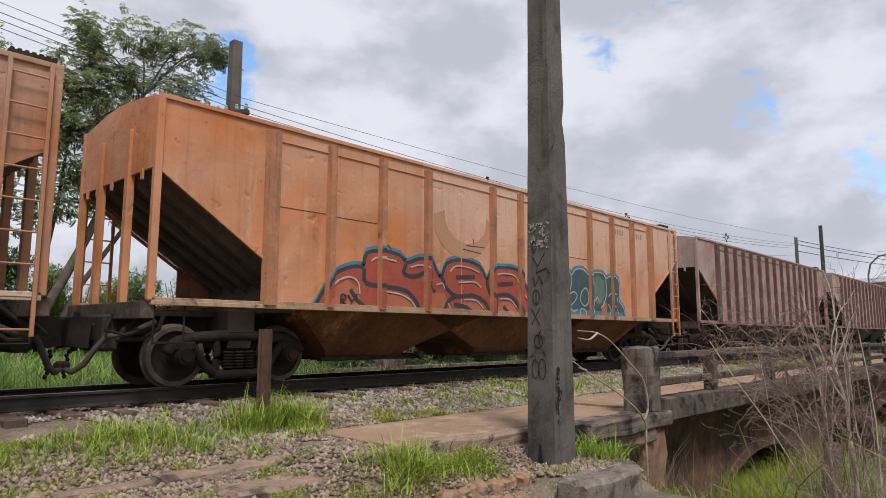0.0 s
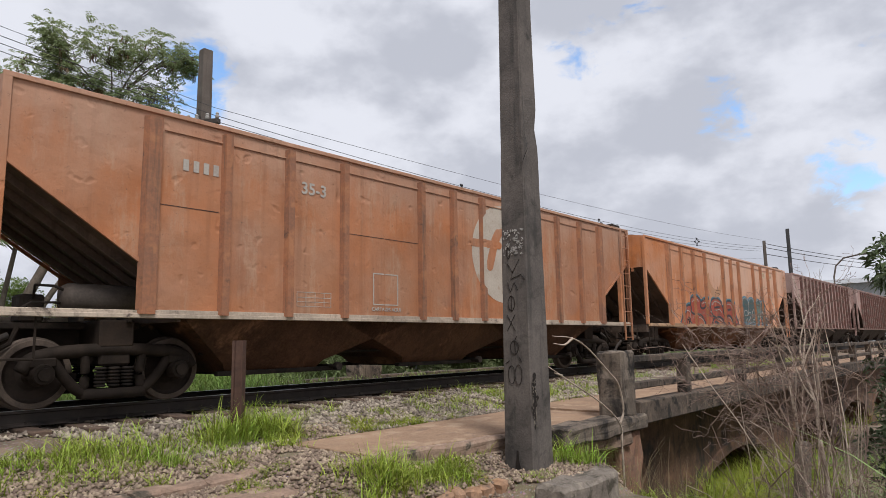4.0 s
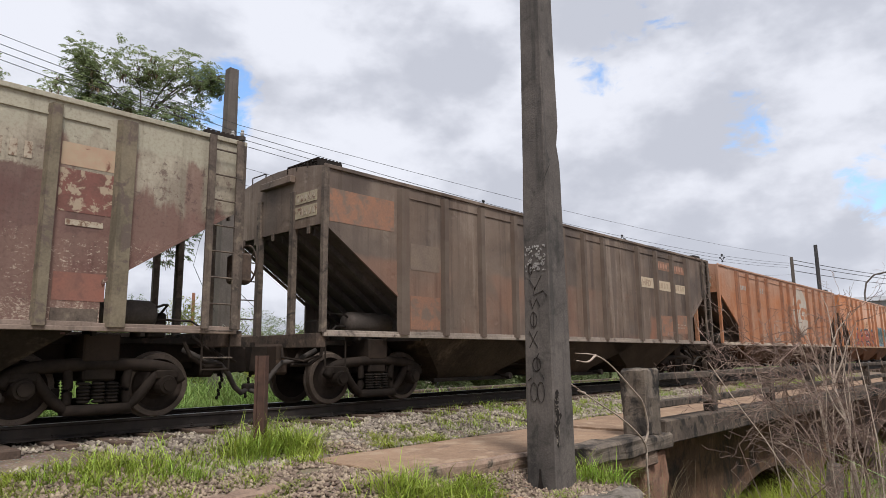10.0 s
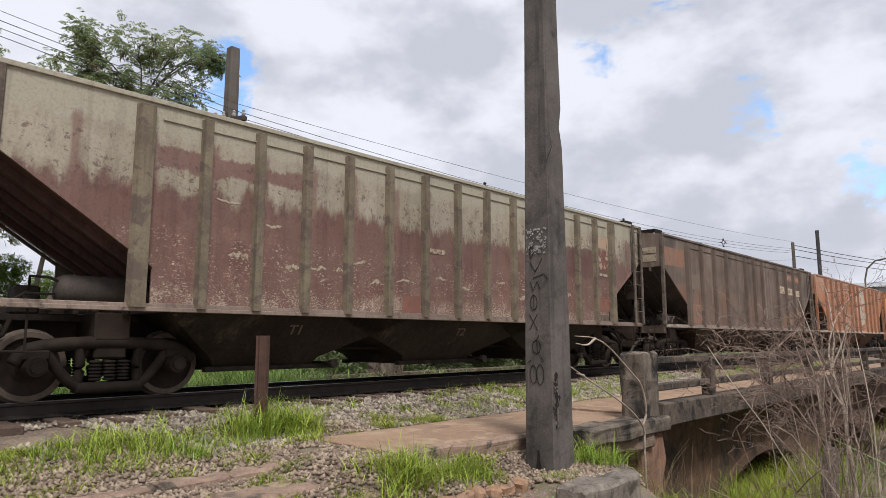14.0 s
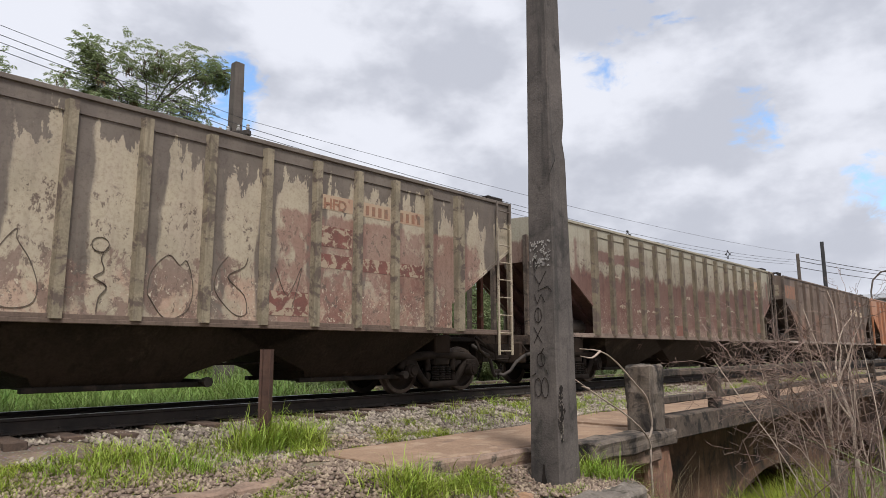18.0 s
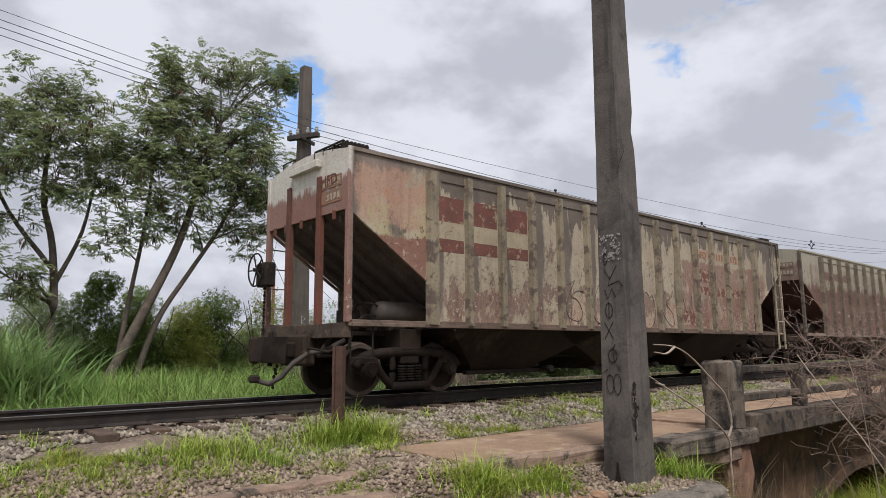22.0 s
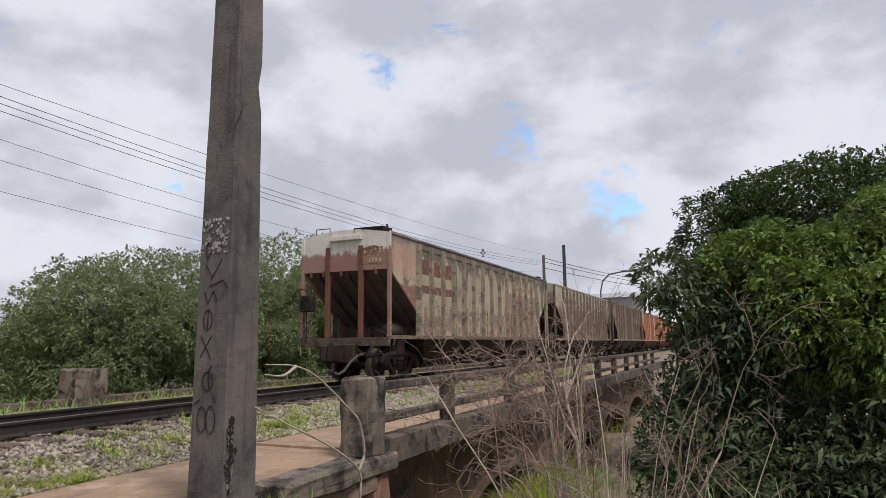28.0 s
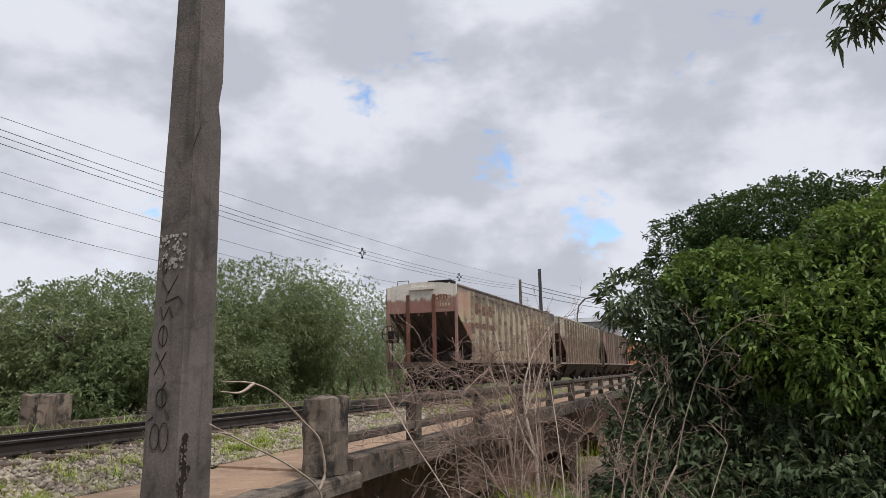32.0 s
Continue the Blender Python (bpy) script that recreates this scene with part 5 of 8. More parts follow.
def spray_paint(car):
    """Two pieces of graffiti that run over the side posts: coats from the lowest to the topmost."""
    top = curve([(2.62, 1.17), (2.78, 1.42), (2.96, 1.66), (3.3, 1.8), (3.55, 1.83), (3.63, 2.06), (4.0, 2.12), (4.35, 2.08), (4.52, 1.96), (4.85, 2.06), (5.14, 2.06), (5.28, 1.86), (5.44, 1.76), (5.6, 2.04), (6.0, 2.13), (6.5, 2.06), (6.76, 1.8), (6.95, 2.03), (7.3, 2.08), (7.74, 2.07), (7.98, 1.84), (8.2, 1.55), (8.42, 1.3), (8.5, 1.17)], 3)
    glow = [(2.55, 1.17)] + [(x, z + 0.06) for x, z in top] + [(8.6, 1.17)]
    teal_top = curve([(9.06, 1.17), (9.02, 1.6), (9.08, 2.02), (9.2, 2.24), (9.5, 2.3), (9.78, 2.2), (9.9, 2.12), (10.06, 2.26), (10.4, 2.29), (10.68, 2.16), (10.86, 2.24), (11.3, 2.26), (11.5, 2.14), (11.7, 2.2), (12.1, 2.16), (12.16, 1.85), (12.12, 1.6), (12.36, 1.42), (12.42, 1.17)], 3)
    coats = [("spray_outline", glow, 0.12, "spray_blue"), ("spray_rim", top, 0.13, "spray_dark"), ("spray_fill", top, 0, "spray_red")]
    for o in ([(2.78, 1.17), (2.98, 1.5), (3.2, 1.6), (3.42, 1.5), (3.5, 1.17)], [(4.0, 1.17), (4.02, 1.42), (4.4, 1.4), (4.62, 1.3), (4.72, 1.17)], [(5.02, 1.17), (5.2, 1.5), (5.5, 1.5), (5.7, 1.17)], [(6.0, 1.17), (6.05, 1.36), (6.5, 1.38), (6.66, 1.17)], [(7.1, 1.17), (7.16, 1.4), (7.55, 1.42), (7.8, 1.17)]):
        coats.append(("spray_fade", o, 0, "spray_red_light"))
    for w, m, lines in ((0.075, "spray_dark", ([(3.28, 1.44), (3.4, 1.3), (3.58, 1.17)], [(3.55, 1.8), (3.6, 1.58), (4.1, 1.54), (4.5, 1.5), (4.74, 1.34), (4.86, 1.17)], [(4.5, 1.95), (4.46, 1.8), (4.7, 1.76), (4.95, 1.84)], [(5.12, 2.02), (5.16, 1.8), (5.08, 1.6), (5.24, 1.52)], [(5.5, 1.17), (5.62, 1.36), (5.84, 1.46)], [(5.46, 1.76), (5.56, 1.6), (5.84, 1.46), (6.3, 1.5)], [(5.86, 1.82), (6.36, 1.86)], [(6.3, 1.5), (6.66, 1.4), (6.86, 1.17)],
                                                       [(5.8, 1.3), (6.1, 1.26), (6.3, 1.17)], [(6.76, 1.8), (6.82, 1.6), (6.98, 1.44), (6.98, 1.17)], [(7.12, 1.76), (7.6, 1.8)], [(7.0, 1.52), (7.4, 1.56), (7.7, 1.44), (7.92, 1.17)], [(7.3, 1.3), (7.46, 1.17)])),
                        (0.028, "spray_pale", ([(2.92, 1.5), (3.04, 1.6), (3.26, 1.66), (3.42, 1.58), (3.46, 1.4)], [(3.7, 1.96), (3.86, 2.03), (4.26, 2.0)], [(4.06, 1.46), (4.4, 1.42), (4.64, 1.32), (4.76, 1.18)], [(4.62, 1.92), (4.86, 1.98), (5.04, 1.94)], [(5.28, 1.64), (5.44, 1.68), (5.5, 1.58)], [(5.66, 1.92), (5.82, 2.03), (6.2, 2.03), (6.5, 1.96)], [(5.9, 1.72), (6.36, 1.76), (6.56, 1.66)], [(6.06, 1.4), (6.4, 1.4), (6.62, 1.26)], [(7.02, 1.94), (7.3, 1.99), (7.66, 1.97), (7.8, 1.84)], [(7.16, 1.46), (7.5, 1.46), (7.72, 1.3)], [(7.94, 1.72), (8.1, 1.5)], [(5.6, 1.3), (5.68, 1.2)])),
                        (0.022, "spray_dark", ([(3.08, 1.22), (3.08, 1.36), (3.16, 1.36), (3.16, 1.3), (3.08, 1.29), (3.18, 1.2)], [(3.22, 1.36), (3.3, 1.28), (3.4, 1.38)], [(3.3, 1.28), (3.28, 1.2)]))):
        for k, o in enumerate(lines):
            coats.append(("spray_line", curve(o, 3), w, m))
    coats += [("spray_outline", [(x, z + 0.03) for x, z in teal_top], 0.12, "spray_blue"), ("spray_rim", teal_top, 0.05, "spray_pale"), ("spray_fill", teal_top, 0, "spray_teal"),
              ("spray_fade", [(10.84, 1.62), (10.84, 2.1), (11.1, 2.2), (11.36, 2.1), (11.42, 1.7), (11.2, 1.5), (11.0, 1.5)], 0, "spray_green"), ("spray_fade", [(9.1, 1.19), (12.36, 1.19), (12.3, 1.3), (9.1, 1.34)], 0, "spray_blue"),
              ("spray_fade", [(11.2, 1.2), (11.46, 1.2), (11.5, 1.5), (11.34, 1.6)], 0, "spray_red_light")]
    for o in ([(9.1, 1.56), (9.3, 1.78), (9.56, 1.8), (9.7, 1.66), (9.5, 1.58), (9.3, 1.62)], [(9.72, 1.66), (9.96, 1.74), (10.1, 1.66), (9.98, 1.5), (9.8, 1.4), (9.92, 1.28), (10.1, 1.32)], [(10.3, 1.75), (10.24, 1.56), (10.42, 1.42), (10.6, 1.5), (10.62, 1.72), (10.5, 1.86), (10.3, 1.75)], [(9.3, 1.18), (9.4, 1.4), (9.6, 1.46), (9.64, 1.2)], [(9.84, 2.14), (9.86, 1.92), (9.74, 1.66)],
              [(10.72, 2.14), (10.8, 1.8), (10.74, 1.4), (10.8, 1.18)], [(11.46, 2.12), (11.5, 1.8), (11.36, 1.52), (11.2, 1.4)], [(11.6, 1.7), (11.74, 1.78), (11.98, 1.72), (12.06, 1.58)], [(11.56, 1.5), (11.7, 1.36), (11.62, 1.2)], [(11.76, 1.46), (12.0, 1.4), (12.1, 1.2)], [(10.2, 1.18), (10.26, 1.34), (10.46, 1.32), (10.5, 1.18)], [(10.95, 1.56), (11.02, 1.66), (11.1, 1.56)]):
        coats.append(("spray_line", curve(o, 3), 0.026, "spray_pale"))
    step = 0.032 / len(coats)
    for k, (name, pts, w, m) in enumerate(coats):
        bm = bmesh.new()
        up = 0.0296 - step * k
        if not w:
            prism(bm, pts, up, 0.0302)
        else:
            for i, (a, b) in enumerate(zip(pts, pts[1:])):
                (ax, az), (bx, bz) = a, b
                q = math.hypot(bx - ax, bz - az) or 1.0
                ex, ez = (bx - ax) / q * w * 0.28, (bz - az) / q * w * 0.28
                prism(bm, stroke([(ax - ex, az - ez), (bx + ex, bz + ez)], w), up - step * 0.5 * (i % 2), 0.0302)
        part(name, bm, m, car)
    # the same paint where it crosses the flat faces of the posts
    dz = 0.02
    for p in POSTS_WIDE[1:10]:
        for i in range(4):
            x = p - 0.0405 + 0.027 * i
            run, z0 = None, 0.0
            for j in range(int((2.5 - 1.16) / dz) + 1):
                z = 1.16 + dz * j
                hit = None
                for name, pts, w, m in coats:
                    if (near_line(x, z, pts) < w / 2) if w else inside(x, z, pts):
                        hit = m
                if hit != run:
                    if run:
                        bm = bmesh.new()
                        box(bm, x - 0.0136, x + 0.0136, -0.0665, -0.0645, z0, z - dz / 2)
                        part("spray_on_post", bm, run, car)
                    run, z0 = hit, z - dz / 2


def livery():
    last, cream, brown, disc, tagged_car = (WAGONS[k][1] for k in range(5))
    # last wagon: maroon and cream bands near the rear, more patches towards the front
    for k in range(3):
        a, b = POSTS_CLOSE[k] + 0.1, POSTS_CLOSE[k + 1] - 0.1
        coat(last, "maroon_band", rect(a, b, 2.92, 3.36), "patch_maroon", 1)
        coat(last, "cream_band", rect(a, b, 2.62, 2.92), "patch_cream", 1)
        coat(last, "maroon_band", rect(a, b, 2.40, 2.62), "patch_maroon", 1)
    for k in (10, 11, 12):
        a, b = POSTS_CLOSE[k] + 0.1, POSTS_CLOSE[k + 1] - 0.1
        coat(last, "maroon_band", rect(a, b, 2.08, 2.3), "patch_worn", 1)
        coat(last, "cream_band", rect(a, b, 3.02, 3.26), "patch_rosy", 1)
    coat(last, "maroon_band", rect(POSTS_CLOSE[10] + 0.1, POSTS_CLOSE[11] - 0.1, 2.42, 2.75), "patch_worn", 1)
    coat(last, "maroon_band", rect(POSTS_CLOSE[9] + 0.1, POSTS_CLOSE[10] - 0.1, 1.3, 1.66), "patch_worn", 1)
    lettering(last, "HFD", POSTS_CLOSE[10] + 0.14, 3.04, 0.24, "patch_orange", wide=1.0)
    bars(last, POSTS_CLOSE[11] + 0.18, 3.05, 4, 0.07, 0.16, 0.14, "patch_orange")
    bars(last, POSTS_CLOSE[12] + 0.14, 3.05, 4, 0.07, 0.16, 0.14, "patch_orange")
    for k, o in enumerate(([(-0.28, 2.02), (-0.1, 2.06), (0.02, 2.12), (-0.12, 1.9), (-0.26, 1.6), (-0.2, 1.38), (0.05, 1.3), (0.2, 1.34), (0.24, 1.5), (0.1, 1.72), (-0.1, 1.8), (0.1, 1.92), (0.34, 1.9)],
                           [(-0.3, 1.55), (-0.16, 1.9), (0.0, 2.14), (0.02, 2.02), (0.16, 1.8), (0.26, 1.5), (0.2, 1.3), (-0.05, 1.26), (-0.24, 1.38), (-0.3, 1.55)],
                           ring(0, 2.06, 0.1, 0.09) + [(0.02, 1.9), (0.06, 1.75), (-0.05, 1.66), (0.1, 1.56), (0.02, 1.42), (0.0, 1.25)],
                           [(-0.3, 1.5), (-0.26, 1.8), (-0.05, 2.02), (0.1, 1.9), (0.2, 1.96), (0.3, 1.6), (0.22, 1.3), (-0.06, 1.2), (-0.3, 1.5)],
                           [(-0.1, 2.1), (-0.25, 1.9), (-0.28, 1.6), (0.0, 1.3), (0.2, 1.3), (0.16, 1.56), (-0.1, 1.8), (0.14, 1.96), (0.2, 2.1)],
                           [(-0.24, 2.0), (-0.02, 1.6), (0.22, 2.04), (0.06, 1.4)])):
        cx = POSTS_CLOSE[4 + k] + 0.44
        band(last, "scribble", [(p.x, p.y) for p in eased([(cx + dx, z, 0) for dx, z in o], 4)], 0.007, "scribble_dark", 2)
    # cream wagon: faded plates, marks on its bays
    bars(cream, 6.95, 2.33, 1, 0.42, 0.09, 0.3)
    bars(cream, 12.0, 3.05, 5, 0.08, 0.2, 0.15, "stencil_pale")
    rng = np.random.default_rng(77)
    for p, dx, z, w, h in ((3, 0.12, 1.84, 0.3, 0.06), (3, 0.55, 1.84, 0.2, 0.07), (2, 0.5, 1.8, 0.24, 0.12), (4, 0.14, 2.0, 0.36, 0.05), (4, 0.5, 1.68, 0.26, 0.09), (5, 0.2, 1.76, 0.5, 0.04), (1, 0.4, 1.9, 0.34, 0.1), (6, 0.3, 1.86, 0.3, 0.06), (7, 0.12, 1.7, 0.26, 0.08),
                           (2, 0.14, 2.4, 0.3, 0.05), (8, 0.3, 1.9, 0.34, 0.05), (9, 0.2, 1.6, 0.3, 0.1), (10, 0.2, 2.1, 0.4, 0.07), (11, 0.3, 1.75, 0.3, 0.1), (1, 0.15, 2.66, 0.4, 0.05)):
        x0 = POSTS_CLOSE[p] + dx
        top = [(x0 + w * k / 9, z + h * rng.uniform(0.5, 1.0) * math.sin(math.pi * (k + 0.6) / 10.2) + 0.02 * math.sin(k * 0.7 + p)) for k in range(10)]
        low = [(a, b - h * rng.uniform(0.3, 1.0) * math.sin(math.pi * (k + 0.6) / 10.2) - 0.006) for k, (a, b) in enumerate(top)]
        coat(cream, "torn_patch", low + top[::-1], "stencil_pale", 1)
    a, b = POSTS_CLOSE[13] + 0.1, POSTS_CLOSE[14] - 0.1
    coat(cream, "maroon_patch", rect(a, b, 2.5, 3.02), "patch_worn", 1)
    coat(cream, "tan_patch", rect(a, b, 3.06, 3.34), "patch_rosy", 1)
    coat(cream, "maroon_patch", rect(a + 0.02, b - 0.04, 1.45, 1.78), "patch_brick", 1)
    bars(cream, a + 0.1, 2.34, 1, 0.42, 0.07, 0.3)
    coat(cream, "card_holder", rect(a + 0.02, b - 0.1, 1.2, 1.36), "end_worn", 2.5)
    coat(cream, "maroon_patch", rect(POSTS_CLOSE[5] + 0.36, POSTS_CLOSE[6] - 0.1, 1.22, 1.52), "patch_brick", 1)
    for text, x in (("T1", 4.2), ("T2", 8.0)):
        lettering(cream, text, x - 0.15, 0.83, 0.24, "stencil_dim", 0.23, 0, 125)
    # grey-brown wagon: repainted patches with worn stencils
    for r, m in (((0.3, 1.72, 2.95, 3.5), "patch_orange"), ((2.12, 2.88, 2.32, 2.8), "patch_grey"), ((2.12, 2.88, 1.25, 1.85), "patch_orange"), ((13.25, 14.1, 1.4, 1.95), "patch_orange"), ((12.15, 13.0, 3.24, 3.5), "patch_orange"), ((13.25, 14.05, 3.22, 3.47), "patch_orange"),
                 ((11.08, 11.88, 2.66, 2.95), "plate_cream"), ((12.13, 13.0, 2.64, 2.92), "plate_cream"), ((13.25, 14.1, 2.62, 2.88), "plate_cream"), ((12.15, 13.0, 1.3, 1.9), "patch_orange")):
        coat(brown, "repaint_patch", rect(*r), m, 1)
    lettering(brown, "HFD", 11.18, 2.72, 0.24, "plate_letter", wide=1.15)
    lettering(last, "HFD", 0.008, 3.36, 0.24, "rust_red_trim", 0.86, -90, wide=1.1)
    for x in (12.2, 13.32):
        bars(brown, x, 2.7, 4, 0.1, 0.16, 0.18, "plate_ghost")
    for x in (12.2, 13.3):
        bars(brown, x, 3.3, 4, 0.1, 0.14, 0.18, "plate_rust")
    bars(brown, 13.35, 1.65, 4, 0.1, 0.03, 0.16)
    bars(brown, 13.35, 1.56, 3, 0.12, 0.03, 0.2)
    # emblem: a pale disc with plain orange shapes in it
    coat(disc, "emblem_disc", ring(9.79, 2.62, 1.13, 1.07, 0, 353, 40), "emblem_white", 1, "faded white emblem disc")
    for pts, w, k in (([(8.7, 2.78), (9.1, 2.79), (9.62, 2.8)], 0.17, 2), ([(9.26, 2.34), (9.36, 2.6), (9.46, 2.88), (9.58, 3.04)], 0.24, 2.2), ([(9.56, 3.04), (9.7, 3.1), (9.86, 3.09)], 0.17, 2.4),
                      ([(10.0, 2.7), (9.84, 2.62), (9.8, 2.48), (9.9, 2.37), (10.18, 2.36)], 0.17, 2), ([(9.98, 2.73), (10.12, 2.75), (10.32, 2.73)], 0.15, 2.2), ([(10.52, 2.58), (10.42, 2.48), (10.48, 2.36), (10.68, 2.38)], 0.15, 2),
                      ([(10.4, 2.72), (10.58, 2.74), (10.72, 2.64), (10.72, 2.34)], 0.15, 2.2)):
        band(disc, "emblem_bar", pts, w, "paint_orange_dusty", k)
    for i in range(4):
        x = POSTS_WIDE[6] - 0.0405 + 0.027 * i
        h = 1.07 * math.sqrt(1 - ((x - 9.62) / 1.13) ** 2)
        for name, a, b, m in (("emblem_disc", 2.62 - h, 2.7, "emblem_white"), ("emblem_bar", 2.7, 2.87, "paint_orange_dusty"), ("emblem_disc", 2.87, 2.62 + h, "emblem_white")):
            bm = bmesh.new()
            box(bm, x - 0.0136, x + 0.0136, -0.0665, -0.0645, a, b)
            part(name, bm, m, disc)
    for o in (rect(5.88, 6.49, 1.93, 1.95), rect(5.88, 6.49, 1.39, 1.41), rect(6.47, 6.49, 1.41, 1.93), rect(5.88, 5.9, 1.41, 1.93)):
        coat(disc, "box_outline", o, "spray_pale", 1)
    lettering(disc, "CARTAZES AQUI", 5.84, 1.29, 0.085, "spray_pale", wide=1.1)
    lettering(disc, "35-3", 4.32, 3.12, 0.27, "spray_pale", wide=1.05)
    for z in (1.32, 1.39, 1.46, 1.54):
        coat(disc, "table_line", rect(4.27, 4.95, z, z + 0.008), "spray_pale", 1)
    for x in (4.27, 4.44, 4.62, 4.8, 4.94):
        coat(disc, "table_line", rect(x, x + 0.008, 1.328, 1.539), "spray_pale", 1)
    bars(disc, 2.35, 3.12, 4, 0.08, 0.16, 0.15, "spray_pale")
    for car, a, b, z in ((disc, 5.32, 7.03, 2.57), (disc, 2.02, 2.9, 2.6), (tagged_car, 2.02, 2.9, 2.62), (tagged_car, 3.1, 4.0, 2.6), (tagged_car, 10.0, 10.8, 2.55)):
        coat(car, "weld_seam", rect(a, b, z, z + 0.012), "rust_post", 1)
    spray_paint(tagged_car)
    for x in (11.98, 13.02):
        coat(tagged_car, "stencil_plate", rect(x + 0.17, x + 0.8, 3.3, 3.54), "plate_cream", 1)
        bars(tagged_car, x + 0.23, 3.35, 4, 0.07, 0.14, 0.13, "plate_rust")
    # ghost of an emblem disc: the lower rim and some scratches
    rim = ring(6.22, 2.86, 0.84, 0.66, 170, 370, 24)
    coat(tagged_car, "faded_disc", rim + [(x, z) for x, z in ring(6.3, 3.0, 0.62, 0.5, 370, 170, 24)], "patch_fade", 1)
    for a in (((6.2, 2.38), (6.75, 2.34)), ((6.3, 2.46), (6.85, 2.47)), ((6.5, 2.62), (6.52, 2.5)), ((4.2, 2.3), (4.32, 2.2)), ((3.0, 2.25), (3.1, 2.12))):
        band(tagged_car, "scratch", a, 0.02, "rust_post", 1.5)

livery()

# ---- main pole, steel post, poles across the track ----
def tapered_pole(name, x, y, z0, z1, w0, w1, d0, d1, turn, material, chamfer=0.18):
    """A tapered concrete pole of chamfered section."""
    bm = bmesh.new()
    rings = []
    n = 44
    for k in range(n + 1):
        f = k / n
        w, d = (w0 + (w1 - w0) * f) / 2, (d0 + (d1 - d0) * f) / 2
        c = chamfer * w
        z = z0 + (z1 - z0) * f
        rough = [0.004 * noise.noise(Vector((z * 1.7, i * 3.1, x))) for i in range(8)]
        chip = 0.035 * max(0.0, 1 - abs(z - 3.45) / 0.28) if name == "concrete_pole" and y < 6 else 0.0
        ring = []
        for px, py in ((-w, -d + c), (-w + c, -d), (w - c, -d), (w, -d + c), (w, d - c), (w - c, d), (-w + c, d), (-w, d - c)):
            k2 = 1 + rough[len(ring)] / w
            cut = chip if len(ring) in (2, 3) else 0.0
            ring.append(bm.verts.new((px * k2 - cut, py * k2 + cut * 0.4, z)))
        rings.append(ring)
    for a, b in zip(rings, rings[1:]):
        for i in range(8):
            j = (i + 1) % 8
            bm.faces.new((a[i], a[j], b[j], b[i]))
    bm.faces.new(rings[0][::-1])
    bm.faces.new(rings[-1])
    ob = new(name)
    ob.matrix_basis = pose(x, y, 0, 0, 0, turn)
    part("shaft", bm, material, ob)
    return ob


main_pole = tagged(tapered_pole("concrete_pole", 6.93, 4.68, -1.2, 10.2, 0.445, 0.215, 0.445, 0.215, 0, "pole_concrete", 0.1),
                   "tall weathered grey concrete pole with scratched writing", "pole")
far_pole = tagged(tapered_pole("concrete_pole", 9.03, 16.6, -0.8, 9.0, 0.43, 0.28, 0.43, 0.28, 0, "far_pole_concrete", 0.12),
                  "brown-grey concrete line pole beyond the track", "pole")


